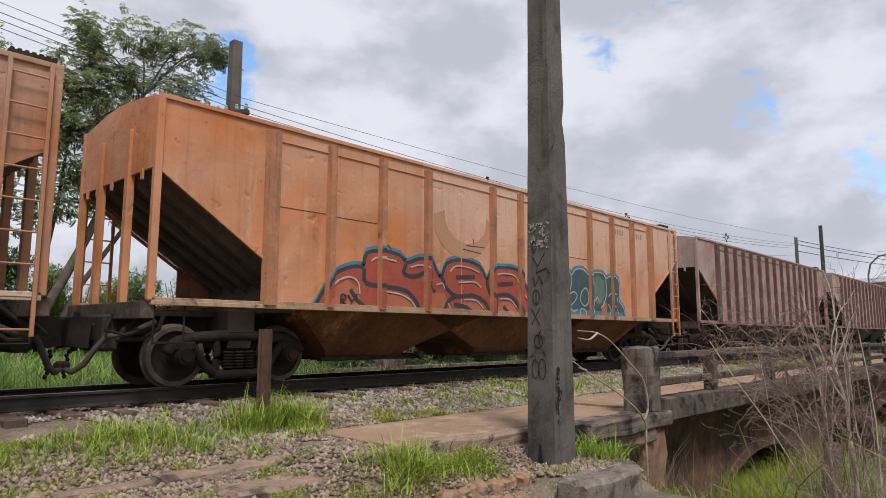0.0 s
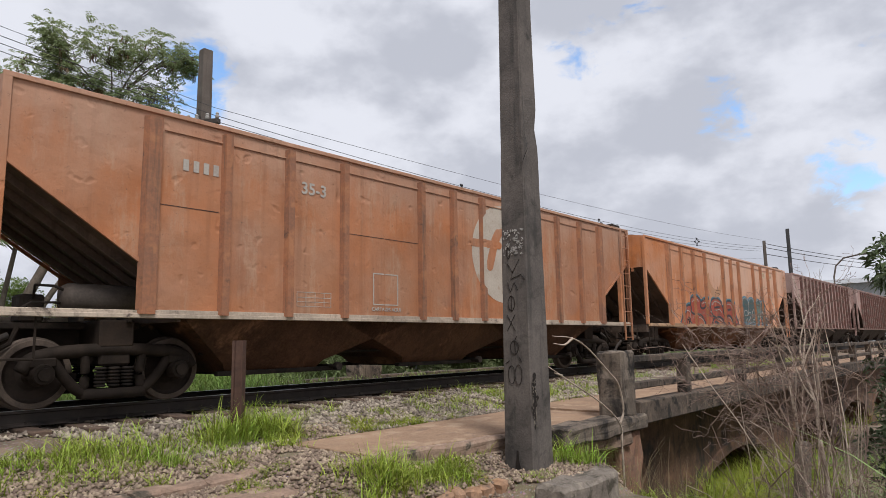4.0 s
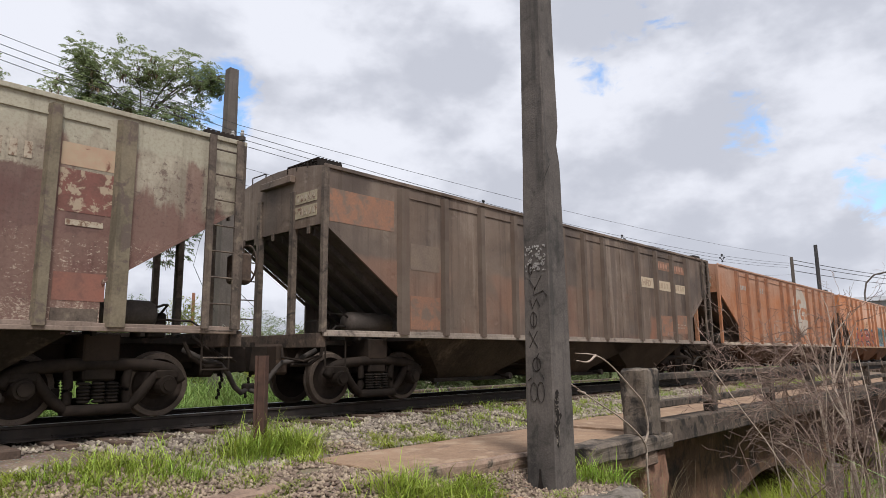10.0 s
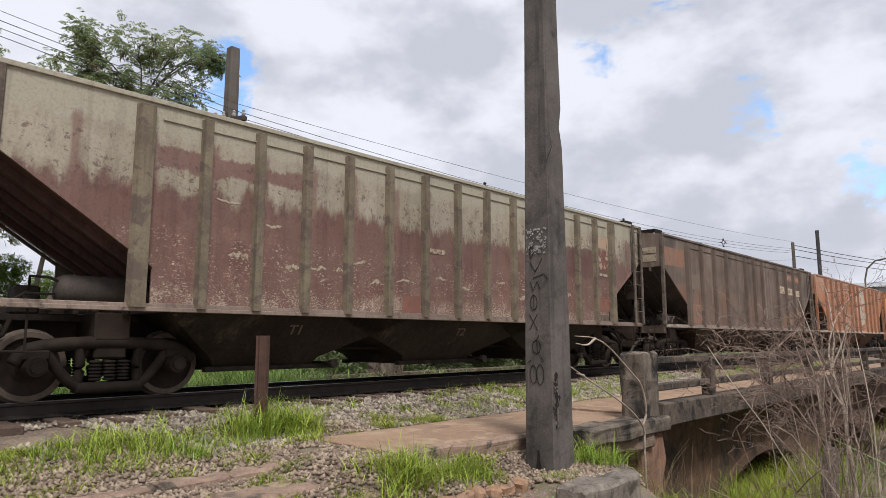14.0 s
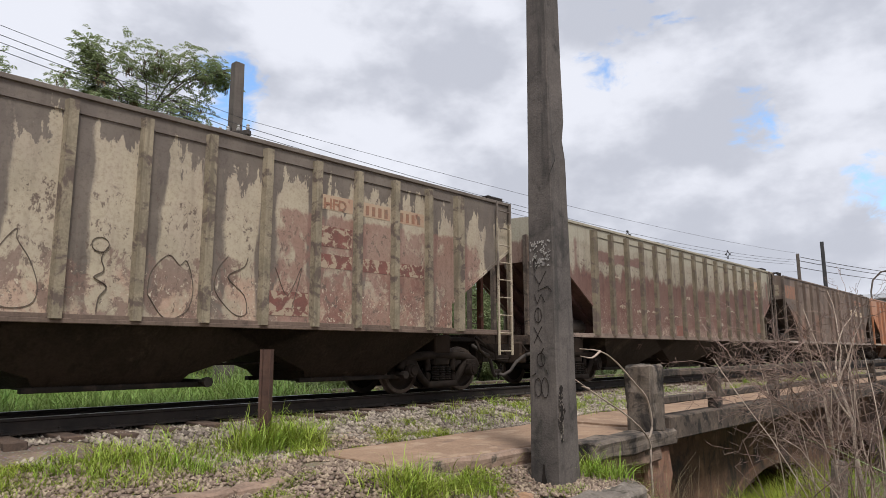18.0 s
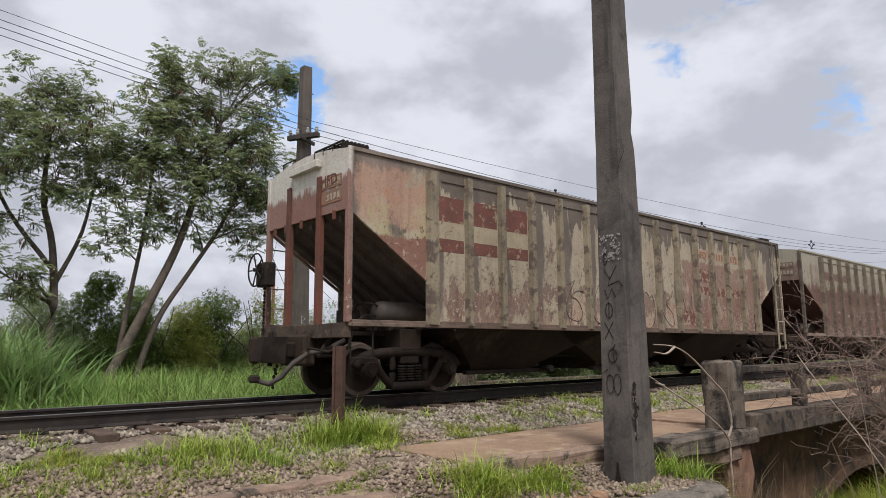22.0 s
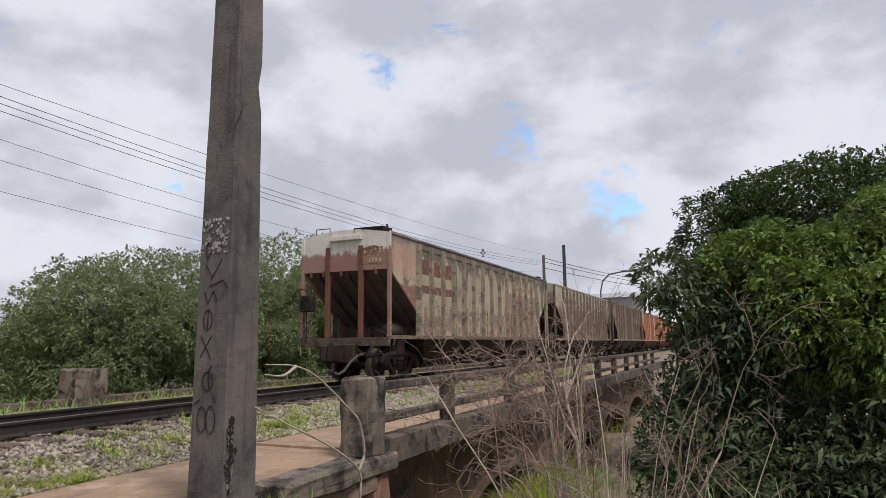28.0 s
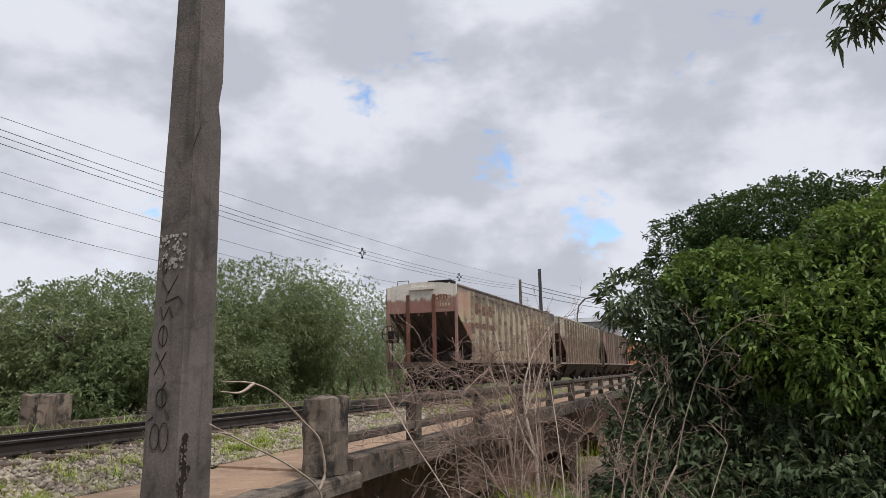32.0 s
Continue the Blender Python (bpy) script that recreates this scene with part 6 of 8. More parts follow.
# ---- footpath, bridge ----
def bridge():
    bm = bmesh.new()
    rough_block(bm, 5.0, 10.0, 5.3, 6.82, -0.72, -0.45, 0.012, 9, 4.0)
    for v in bm.verts:
        v.co.y += 0.1 * (7.0 - v.co.x) * smooth(6.6, 5.3, v.co.y) - 0.25 * smooth(7.2, 9.0, v.co.x) * smooth(6.6, 5.3, v.co.y)
    slab = tagged(part("footpath", bm, "red_earth_slab"), "footpath slab of red earth-stained concrete", "path", kind="structure")
    bm = bmesh.new()
    rough_block(bm, 4.9, 9.6, 5.1, 5.31, -0.85, -0.455, 0.03, 11, 6.0)
    for v in bm.verts:
        v.co.y += 0.1 * (7.0 - v.co.x) - 0.25 * smooth(7.2, 9.0, v.co.x)
        v.co.z += 0.03 * smooth(-0.6, -0.45, v.co.z) * noise.noise(Vector((v.co.x * 1.7, v.co.y * 6, 2.0)))
    part("kerb", bm, "kerb_earth", slab, "mossy concrete kerb")
    deck = tagged(new("bridge"), "old masonry arch bridge with concrete deck", "bridge", kind="structure")
    bm = bmesh.new()
    box(bm, 10.0, 46, 4.95, 15.0, -0.66, -0.42)
    part("deck", bm, "red_earth_slab", deck)
    bm = bmesh.new()
    ys = [6.85, 7.2, 8.2, 8.7, 11.0, 11.8, 12.8]
    zs = [-0.43, -0.40, -0.31, -0.25, -0.25, -0.36, -0.43]
    ends = [[bm.verts.new((x, y, z)) for y, z in zip(ys, zs)] for x in (9.9, 20, 30, 46.1)]
    for a, b in zip(ends, ends[1:]):
        for i in range(len(ys) - 1):
            bm.faces.new((a[i], a[i + 1], b[i + 1], b[i]))
    part("ballast_bed", bm, "ground_earth", deck)
    for y0, y1 in ((4.62, 4.95), (15.0, 15.3)):
        bm = bmesh.new()
        box(bm, 10.0, 46, y0, y1, -0.60, -0.24, 0.02)
        part("edge_beam", bm, "rail_concrete", deck, "stained concrete edge beam")
    # spandrel walls with arches
    for y0, y1 in ((5.25, 5.75), (14.2, 14.7)):
        bm = bmesh.new()
        top = []
        xs, x = [], 9.7
        spans = [(13.7, 19.3), (20.6, 26.2), (27.5, 33.1), (34.4, 40.0)]
        low = [(9.7, -4.2)]
        for a, b in spans:
            low.append((a, -4.2))
            low.append((a, -2.75))
            for k in range(1, 12):
                t = math.pi * k / 12
                low.append(((a + b) / 2 - (b - a) / 2 * math.cos(t), -2.75 + 0.98 * math.sin(t)))
            low.append((b, -2.75))
            low.append((b, -4.2))
        low.append((46, -4.2))
        # strips between neighbouring outline points
        f0, f1 = [], []
        for (xa, za), (xb, zb) in zip(low, low[1:]):
            if xb - xa < 1e-6:
                continue
            prism(bm, [(xa, za), (xb, zb), (xb, -0.6), (xa, -0.6)], y0, y1)
        bmesh.ops.remove_doubles(bm, verts=bm.verts, dist=1e-4)
        part("spandrel_wall", bm, "bridge_render", deck, "brown rendered spandrel wall")
    for a in (13.7, 20.6, 27.5, 34.4):
        bm = bmesh.new()
        pts = [(a + 2.8 - 2.8 * math.cos(math.pi * k / 12), -2.75 + 0.98 * math.sin(math.pi * k / 12)) for k in range(13)]
        for (xa, za), (xb, zb) in zip(pts, pts[1:]):
            prism(bm, [(xa, za), (xb, zb), (xb, zb + 0.2), (xa, za + 0.2)], 5.2, 14.75)
        part("arch_vault", bm, "bridge_render", deck)
    for a in (19.3, 26.2, 33.1):
        bm = bmesh.new()
        box(bm, a, a + 1.3, 5.1, 14.85, -4.2, -2.6, 0.03)
        part("pier", bm, "bridge_render", deck)
    # abutment pillar under the end post
    bm = bmesh.new()
    rough_block(bm, 9.35, 10.05, 4.66, 5.4, -3.6, -0.67, 0.06, 7, 7.0)
    part("abutment", bm, "red_stone", deck, "red-brown abutment pillar")
    bm = bmesh.new()
    box(bm, 7.6, 10.0, 5.05, 5.3, -3.4, -0.66, 0.02)
    part("wing_wall", bm, "bridge_render", deck)
    # parapet
    par = tagged(new("parapet"), "weathered concrete parapet with posts and two rails", "railing")
    bm = bmesh.new()
    rough_block(bm, 7.75, 10.12, 4.58, 5.05, -0.66, -0.42, 0.03, 6, 2.0)
    part("plinth", bm, "old_concrete", par)
    bm = bmesh.new()
    rough_block(bm, 9.42, 9.86, 4.62, 5.06, -0.44, 0.56, 0.03, 6, 5.0)
    part("end_post", bm, "old_concrete", par, "thick concrete end post")
    for k in range(10):
        x = 12.22 + 3.25 * k
        bm = bmesh.new()
        box(bm, x - 0.1, x + 0.1, 4.68, 4.88, -0.24, 0.455, 0.015)
        part("post", bm, "rail_concrete", par)
    for z in (0.42, 0.0):
        bm = bmesh.new()
        box(bm, 9.86, 45, 4.71, 4.83, z - 0.06, z + 0.055, 0.015)
        part("rail", bm, "rail_concrete", par)
    bm = bmesh.new()
    rough_block(bm, 13.1, 13.95, 14.6, 15.3, -0.8, 0.46, 0.05, 4, 1.0)
    far_end = tagged(new("end_block"), "squat concrete end block across the track", "block")
    part("block", bm, "old_concrete", far_end)


bridge()


def steel_post():
    ob = tagged(new("steel_post"), "rusty upright post made of an old rail", "post")
    ob.matrix_basis = pose(4.82, 7.72, 0, 0, 0, 40)
    prof = [(-0.075, -0.06), (0.075, -0.06), (0.075, -0.045), (0.012, -0.03), (0.012, 0.05), (0.036, 0.06), (0.036, 0.09), (-0.036, 0.09), (-0.036, 0.06), (-0.012, 0.05), (-0.012, -0.03), (-0.075, -0.045)]
    bm = bmesh.new()
    a, b = [bm.verts.new((x, y, -1.0)) for x, y in prof], [bm.verts.new((x, y, 0.80)) for x, y in prof]
    bm.faces.new(a)
    bm.faces.new(b)
    for i in range(len(prof)):
        j = (i + 1) % len(prof)
        bm.faces.new((a[i], a[j], b[j], b[i]))
    part("post", bm, "rust_post", ob)


steel_post()

# ---- plants ----
def rot_from(d, spin):
    """Frames (n, 3, 3) whose third axis is d, turned about it by spin."""
    d = d / np.linalg.norm(d, axis=1, keepdims=True)
    up = np.where(np.abs(d[:, 2:3]) > 0.95, np.array([[1.0, 0, 0]]), np.array([[0, 0, 1.0]]))
    a = np.cross(up, d)
    a /= np.linalg.norm(a, axis=1, keepdims=True)
    b = np.cross(d, a)
    c, s = np.cos(spin)[:, None], np.sin(spin)[:, None]
    return a * c + b * s, b * c - a * s, d


def leaves(rng, at, way, length, width, fold=0.25, bend=0.3, plain=False):
    """Leaves of two quads each, bent along their length: places (n, 3), directions (n, 3), sizes (n,)."""
    n = len(at)
    a, b, d = rot_from(way, rng.uniform(0, 2 * np.pi, n) * 0 + rng.normal(0, 0.5, n))
    L, W = np.broadcast_to(length, (n,))[:, None], np.broadcast_to(width, (n,))[:, None]
    sag = np.array([[0, 0, -1.0]]) * L * bend
    mid, tip = at + d * L * 0.5 + sag * 0.2, at + d * L + sag
    v = np.stack([at - a * W * 0.12, at + a * W * 0.12, mid + a * W * 0.5 + b * W * fold, mid - a * W * 0.5 + b * W * fold, tip + a * W * 0.08, tip - a * W * 0.08], 1)
    if plain:
        v = np.stack([at, mid + a * W * 0.5, tip, mid - a * W * 0.5], 1)
        return v.reshape(-1, 3), np.arange(n)[:, None] * 4 + np.array([[0, 1, 2, 3]])
    i = np.arange(n)[:, None] * 6
    q = np.concatenate([i + np.array([[0, 1, 2, 3]]), i + np.array([[3, 2, 4, 5]])], 0)
    return v.reshape(-1, 3), q


def blades(rng, at, height, width, lean, tip=0.12, steps=3):
    """Grass blades that arch over: roots (n, 3), sizes (n,)."""
    n = len(at)
    az = rng.uniform(0, 2 * np.pi, n)
    out = np.c_[np.cos(az), np.sin(az), np.zeros(n)]
    side = np.c_[-np.sin(az), np.cos(az), np.zeros(n)]
    rows = []
    for k in range(steps + 1):
        f = k / steps
        w = (width * (1 - f) + width * tip * f) * (0.7 + 0.6 * f * (1 - f) * 2)
        c = at + np.array([[0, 0, 1.0]]) * (height * (f - 0.35 * lean * f * f))[:, None] + out * (height * lean * f * f)[:, None]
        rows += [c - side * w[:, None] / 2, c + side * w[:, None] / 2]
    v = np.stack(rows, 1)
    m = 2 * (steps + 1)
    i = np.arange(n)[:, None] * m
    q = np.concatenate([i + np.array([[2 * k, 2 * k + 1, 2 * k + 3, 2 * k + 2]]) for k in range(steps)], 0)
    return v.reshape(-1, 3), q


def merged(chunks):
    vs, qs, k = [], [], 0
    for v, q in chunks:
        vs.append(v)
        qs.append(q + k)
        k += len(v)
    return np.concatenate(vs), np.concatenate(qs)


def stuff(name, chunks, material, label, category, parent=None):
    v, q = merged(chunks) if isinstance(chunks, list) else chunks
    ob = new(name, fast_mesh(name, v, q, material))
    if parent is None:
        return tagged(ob, label, category, kind="stuff")
    ob.parent = parent
    if label:
        ob["label"] = label
    ob["kind"] = "stuff"
    return ob


def patchy(x, y, scale, seed):
    """Smooth noise in 0..1 over the plan."""
    return np.array([noise.noise(Vector((a * scale + seed, b * scale, seed * 1.7))) for a, b in zip(x, y)]) * 0.5 + 0.5


def feathery_tree(seed, base, stems, lobes, label):
    """A lean pod-bearing tree: leaning stems, limbs to uneven lobes of twigs, feathery sprays and hanging brown pods.
    stems: (offsets from the base, radius); lobes: (x, y, z, radius, fullness) in the place."""
    rng = np.random.default_rng(seed)
    tree = tagged(new("tree"), label, "tree", "trees beyond the track")
    nodes = []
    for path, r in stems:
        pts = eased([Vector(base) + Vector(p) for p in path], 4)
        bm = bmesh.new()
        tube(bm, pts, r, 9, r * 0.4)
        part("trunk", bm, "bark", tree, smooth=True)
        nodes += [(p, r * (1 - 0.6 * k / len(pts))) for k, p in enumerate(pts) if k > len(pts) // 4]
    wood = bmesh.new()
    ends = []
    for x, y, z, r, full in lobes:
        c = Vector((x, y, z))
        below = [n for n in nodes if n[0].z < z - 0.2 * r] or nodes
        p, rad = min(below, key=lambda n: (n[0] - c).length + 0.8 * abs(n[0].z - (z - 1.2)))
        mid = p.lerp(c, 0.55) + Vector(rng.normal(0, 0.16, 3)) + Vector((0, 0, 0.2))
        limb = eased([p, mid, c], 4)
        tube(wood, limb, max(0.02, rad * 0.45), 5, 0.014)
        for _ in range(int(30 * full * max(r, 0.7))):
            d = Vector(rng.normal(0, 1, 3)).normalized()
            e = c + Vector((d.x, d.y, d.z * 0.85)) * r * rng.uniform(0.3, 1.45)
            a = limb[int(rng.integers(len(limb) // 2, len(limb)))]
            tube(wood, [a, a.lerp(e, 0.5) + Vector(rng.normal(0, 0.08, 3)) - Vector((0, 0, 0.05)), e], 0.014, 3, 0.005)
            ends.append((np.array(e), np.array(e - c)))
    limbs = part("branchwork", wood, "bark", tree)
    limbs["kind"] = "stuff"
    chunks, podc = [], []
    for e, out in ends:
        n = int(rng.integers(8, 13))
        az = rng.uniform(0, 2 * np.pi, n)
        d = np.c_[np.cos(az), np.sin(az), rng.uniform(-0.45, 0.6, n)] + out * 0.35
        d /= np.linalg.norm(d, axis=1, keepdims=True)
        c = e + rng.normal(0, 0.13, (n, 3))
        flat = np.cross(d, np.array([0, 0, 1.0]))
        for f in np.linspace(0.03, 0.25, 6):
            at = c + d * f + np.array([[0, 0, -1]]) * (f * f * 0.9)
            size = 0.135 * (1 - abs(f - 0.13) * 2.2)
            for side in (-1, 1):
                way = flat * side + d * 0.7 + np.c_[np.zeros(n), np.zeros(n), rng.uniform(-0.4, 0.05, n)]
                chunks.append(leaves(rng, at, way, rng.uniform(0.75, 1.2, n) * size, rng.uniform(0.032, 0.05, n), bend=0.3, plain=True))
        if rng.uniform() < 0.3:
            m = int(rng.integers(8, 16))
            at = e + rng.normal(0, 0.07, (m, 3)) - np.array([0, 0, 0.05])
            podc.append(leaves(rng, at, np.c_[rng.normal(0, 0.22, (m, 2)), -np.ones(m)], rng.uniform(0.16, 0.3, m), 0.042, bend=0.1))
    stuff("crown", chunks, "leaf_fine", "feathery green leaflets", "", tree)
    stuff("pod_mass", podc, "pods", "hanging brown seed pods", "", tree)
    return tree


def clump_plant(seed, name, label, group, blobs, material, count, size, ratio, trunk=None, droop=0.25, inner=0.35, plain=False, out=0.9, lumpy=1.0, category="tree"):
    """A broad-leaved crown from overlapping uneven lobes (x, y, z, rx, ry, rz): leaf rosettes on the lobes' outsides and some within."""
    rng = np.random.default_rng(seed)
    ob = tagged(new(name), label, category, group)
    chunks = []
    total = sum(b[3] * b[4] + b[4] * b[5] + b[3] * b[5] for b in blobs)
    for b in blobs:
        n = int(count * (b[3] * b[4] + b[4] * b[5] + b[3] * b[5]) / total)
        d = rng.normal(0, 1, (n, 3))
        d /= np.linalg.norm(d, axis=1, keepdims=True)
        lump = np.array([noise.noise(Vector((p[0] * 2.3 + seed, p[1] * 2.3, p[2] * 2.3))) for p in d]) * 0.3
        lump *= lumpy
        lump += np.array([noise.noise(Vector((p[0] * 7 + seed, p[1] * 7, p[2] * 7 + 4))) for p in d]) * 0.17
        k = np.where(rng.uniform(size=n) < inner, rng.uniform(0.45, 0.95, n), rng.uniform(0.9, 1.06, n)) + lump
        at = np.array(b[:3]) + d * np.array(b[3:6]) * k[:, None]
        per = 7
        at = np.repeat(at, per, 0)
        dd = np.repeat(d, per, 0)
        way = dd * out + rng.normal(0, 0.75, (n * per, 3)) + np.array([0, 0, 0.15])
        s = rng.uniform(0.7, 1.25, n * per) * size
        chunks.append(leaves(rng, at + rng.normal(0, size * 0.25, at.shape), way, s, s * ratio, bend=droop, plain=plain))
    stuff("crown", chunks, material, "", "", ob)
    if trunk:
        for pts, r in trunk:
            bm = bmesh.new()
            tube(bm, pts, r, 7, r * 0.5)
            part("trunk", bm, "bark", ob, smooth=True)
    return ob


# leaning pod trees beyond the track
feathery_tree(11, (5.2, 21.8, -0.8), [([(0, 0, 0), (1.25, 0, 2.8), (2.2, 0.1, 5.0), (2.75, 0.1, 7.0), (3.4, 0, 9.4)], 0.17), ([(1.0, 0.3, 0), (1.7, 0.3, 2.4), (2.6, 0.3, 4.0), (3.7, 0.4, 5.8), (4.6, 0.4, 7.8)], 0.11),
                                          ([(0.6, 0.8, 0), (1.0, 0.8, 3.2), (1.3, 0.7, 5.6), (1.5, 0.7, 8.4)], 0.09)],
              [(7.0, 21.9, 9.9, 0.75, 1.0), (6.7, 22.2, 10.5, 0.45, 0.8), (8.5, 22.2, 10.4, 0.9, 0.9), (9.7, 21.9, 10.8, 0.7, 0.9), (10.9, 22.0, 10.9, 0.6, 0.8), (11.4, 22.1, 11.2, 0.4, 0.7), (8.1, 22.5, 9.2, 1.1, 1.0), (10.3, 22.3, 9.4, 0.8, 0.7),
               (6.8, 21.6, 8.3, 1.0, 2.0), (9.0, 21.6, 8.0, 1.2, 2.0), (10.5, 21.9, 7.8, 0.75, 1.1), (6.2, 22.2, 6.9, 1.0, 2.0), (7.8, 21.5, 6.7, 1.2, 2.2), (9.7, 21.8, 6.4, 0.95, 1.9), (10.6, 22.2, 6.2, 0.6, 0.9), (6.5, 22.0, 5.3, 0.85, 1.5), (5.6, 22.3, 4.4, 0.7, 0.9), (9.3, 22.2, 5.0, 0.8, 0.9), (7.9, 22.4, 5.2, 0.7, 0.6), (10.2, 21.7, 4.9, 0.5, 0.6)],
              "leaning pod tree with feathery leaves and brown pods")
feathery_tree(13, (3.8, 23.0, -0.9), [([(0, 0, 0), (0.35, 0, 2.4), (0.2, 0, 4.8), (-0.15, 0, 6.3), (-0.1, 0.1, 8.2)], 0.15), ([(0.3, 0, 3.6), (1.0, 0.1, 5.4), (1.3, 0.1, 7.4)], 0.08), ([(0.2, 0, 4.2), (-1.0, 0.1, 5.8), (-1.8, 0.2, 7.6)], 0.08)],
              [(3.3, 22.8, 8.7, 0.8, 1.1), (4.7, 22.9, 8.8, 0.8, 1.1), (2.3, 23.0, 7.9, 0.9, 1.2), (3.3, 22.5, 7.3, 1.0, 1.4), (4.5, 22.7, 7.4, 0.9, 1.3), (5.5, 23.0, 7.4, 0.75, 1.1), (2.6, 22.7, 6.2, 0.9, 1.2), (3.9, 22.5, 6.0, 0.9, 1.2), (5.2, 22.9, 6.1, 0.8, 1.0), (2.4, 23.0, 4.7, 0.8, 0.7),
               (1.0, 23.0, 7.4, 1.0, 1.2), (1.2, 22.8, 5.9, 0.9, 1.0), (-0.2, 23.2, 7.9, 1.0, 1.0), (-0.8, 23.0, 6.6, 1.0, 1.0), (3.2, 22.8, 2.9, 0.55, 1.0), (2.2, 23.0, 3.4, 0.6, 0.7)],
              "upright pod tree with feathery leaves")

# bushes behind the tall grass
for k, (x, y, top, r, m, lab, n) in enumerate((
        (6.3, 27.0, 3.6, 1.2, "leaf_lime", "bright green sapling behind the tall grass", 5200), (7.9, 27.5, 3.3, 1.7, "leaf_lime", "wide green bush behind the tall grass", 6200), (9.8, 27.0, 2.7, 1.6, "leaf_yellow", "yellow-green bush behind the tall grass", 5200),
        (4.6, 28.5, 3.2, 1.9, "leaf_fine", "wide green bush behind the tall grass", 6200), (11.3, 28.0, 3.3, 1.8, "leaf_lime", "wide green bush behind the tall grass", 5600), (12.9, 26.6, 3.4, 1.6, "leaf_yellow", "thin olive bush with dark bare branches", 1700),
        (15.4, 29.5, 1.0, 1.8, "leaf_fine", "olive bush behind the tall grass", 5200), (2.0, 29.0, 2.6, 2.2, "leaf_fine", "wide green bush behind the tall grass", 5600), (18.0, 31.5, 1.3, 2.0, "leaf_yellow", "olive bush behind the tall grass", 5200), (13.4, 29.5, 1.9, 1.6, "leaf_fine", "olive bush behind the tall grass", 5000))):
    rng = np.random.default_rng(90 + k)
    blobs = []
    for q in range(11):
        f = q / 10
        rr = r * rng.uniform(0.42, 0.7) * (1.2 - 0.5 * f)
        blobs.append((x + rng.normal(0, r * 0.5 * (1.1 - f)), y + rng.normal(0, r * 0.4), -1.0 + (top + 1.0 - rr * 0.7) * f ** 0.8, rr, rr, rr * 0.8))
    stems = []
    for _ in range(5 if n > 2000 else 14):
        q, w = Vector((x + rng.normal(0, 0.2), y, -1.3)), Vector((rng.normal(0, 0.25), rng.normal(0, 0.2), 1.0))
        pts = [tuple(q)]
        for _ in range(6):
            w = w + Vector(rng.normal(0, 0.24, 3))
            q = q + w.normalized() * (top + 1.2) / 6.4
            pts.append(tuple(q))
        stems.append((pts, 0.03))
    clump_plant(30 + k, "bush", lab, "bushes beyond the track", blobs, m, n, 0.1, 0.36, stems, plain=True, category="bush", out=0.5, inner=0.6)
# round dark trees along the far side, behind the train
spots = ((19.0, 21.1, 2.9, 4.2), (22.3, 22.5, 3.6, 5.0), (26.3, 22.5, 3.8, 5.6), (30.5, 22.5, 4.0, 6.8), (35.5, 23.5, 4.3, 7.7), (40.5, 24.0, 4.4, 8.0), (46, 25, 4.6, 7.6), (52, 26, 5, 7.4))
for k, (x, y, r, top) in enumerate(spots):
    rng = np.random.default_rng(50 + k)
    blobs = [(x, y, top - r * 0.75 - 0.2, r, r * 0.9, r * 0.75)]
    for _ in range(6):
        a = rng.uniform(0, 2 * math.pi)
        rr = r * rng.uniform(0.4, 0.62)
        blobs.append((x + math.cos(a) * r * 0.75, y + math.sin(a) * r * 0.7, top - r * 0.9 + rng.uniform(-1.4, 0.7), rr, rr, rr * 0.8))
    for _ in range(9):
        a, rr = rng.uniform(-math.pi, 0), r * rng.uniform(0.2, 0.34)
        blobs.append((x + math.cos(a) * r * 0.95, y + math.sin(a) * r * 1.05, rng.uniform(-0.9, top - r * 0.9), rr, rr, rr * 0.7))
    stems = [([(x + rng.normal(0, 0.3), y + rng.normal(0, 0.3) - 0.4 * r, -3.2), (x + rng.normal(0, 0.6), y + rng.normal(0, 0.6) - 0.4 * r, 0.3), (x + rng.normal(0, 1.2), y + rng.normal(0, 1), 2.6)], 0.11) for _ in range(4)]
    clump_plant(60 + k, "tree", "round dense dark green tree beyond the railway", "dense trees beyond the railway", blobs, "leaf_far", 10000 if x < 33 else 3200, 0.165, 0.4, stems, inner=0.22, plain=True, out=0.7, lumpy=0.5)

# the big shrub on the bank, a taller tree behind it
clump_plant(80, "shrub", "large glossy shrub with whorled leaves on the creek bank", "", [
    (14.6, -1.4, -0.4, 3.0, 2.7, 2.4), (14.2, 0.5, -1.2, 2.0, 1.7, 2.0), (13.1, 1.35, 1.95, 0.65, 0.48, 0.42), (13.2, 1.0, 1.5, 0.75, 0.55, 0.5), (13.3, 0.6, 0.7, 0.9, 0.75, 0.9), (13.5, 0.0, 1.3, 1.2, 1.0, 0.9), (14.2, -2.6, 1.9, 1.6, 1.3, 1.4), (15.0, -4.6, 1.6, 2.6, 2.4, 2.3), (13.4, -3.2, -0.8, 2.2, 2.2, 2.0),
    (13.0, 0.75, -1.1, 1.2, 0.95, 1.5), (12.2, -1.4, -1.6, 1.8, 2.0, 1.4), (15.4, -6.8, 0.6, 3, 2.4, 3)], "leaf_glossy", 15500, 0.16, 0.32, [([(14.6, -1.0, -3.2), (14.5, -1.1, -1.2), (14.3, -1.4, 0.6)], 0.16), ([(14.3, -0.6, -3.2), (13.8, 0.2, -1.0), (13.3, 0.9, 0.7)], 0.09)], 0.3, 0.4, category="shrub")
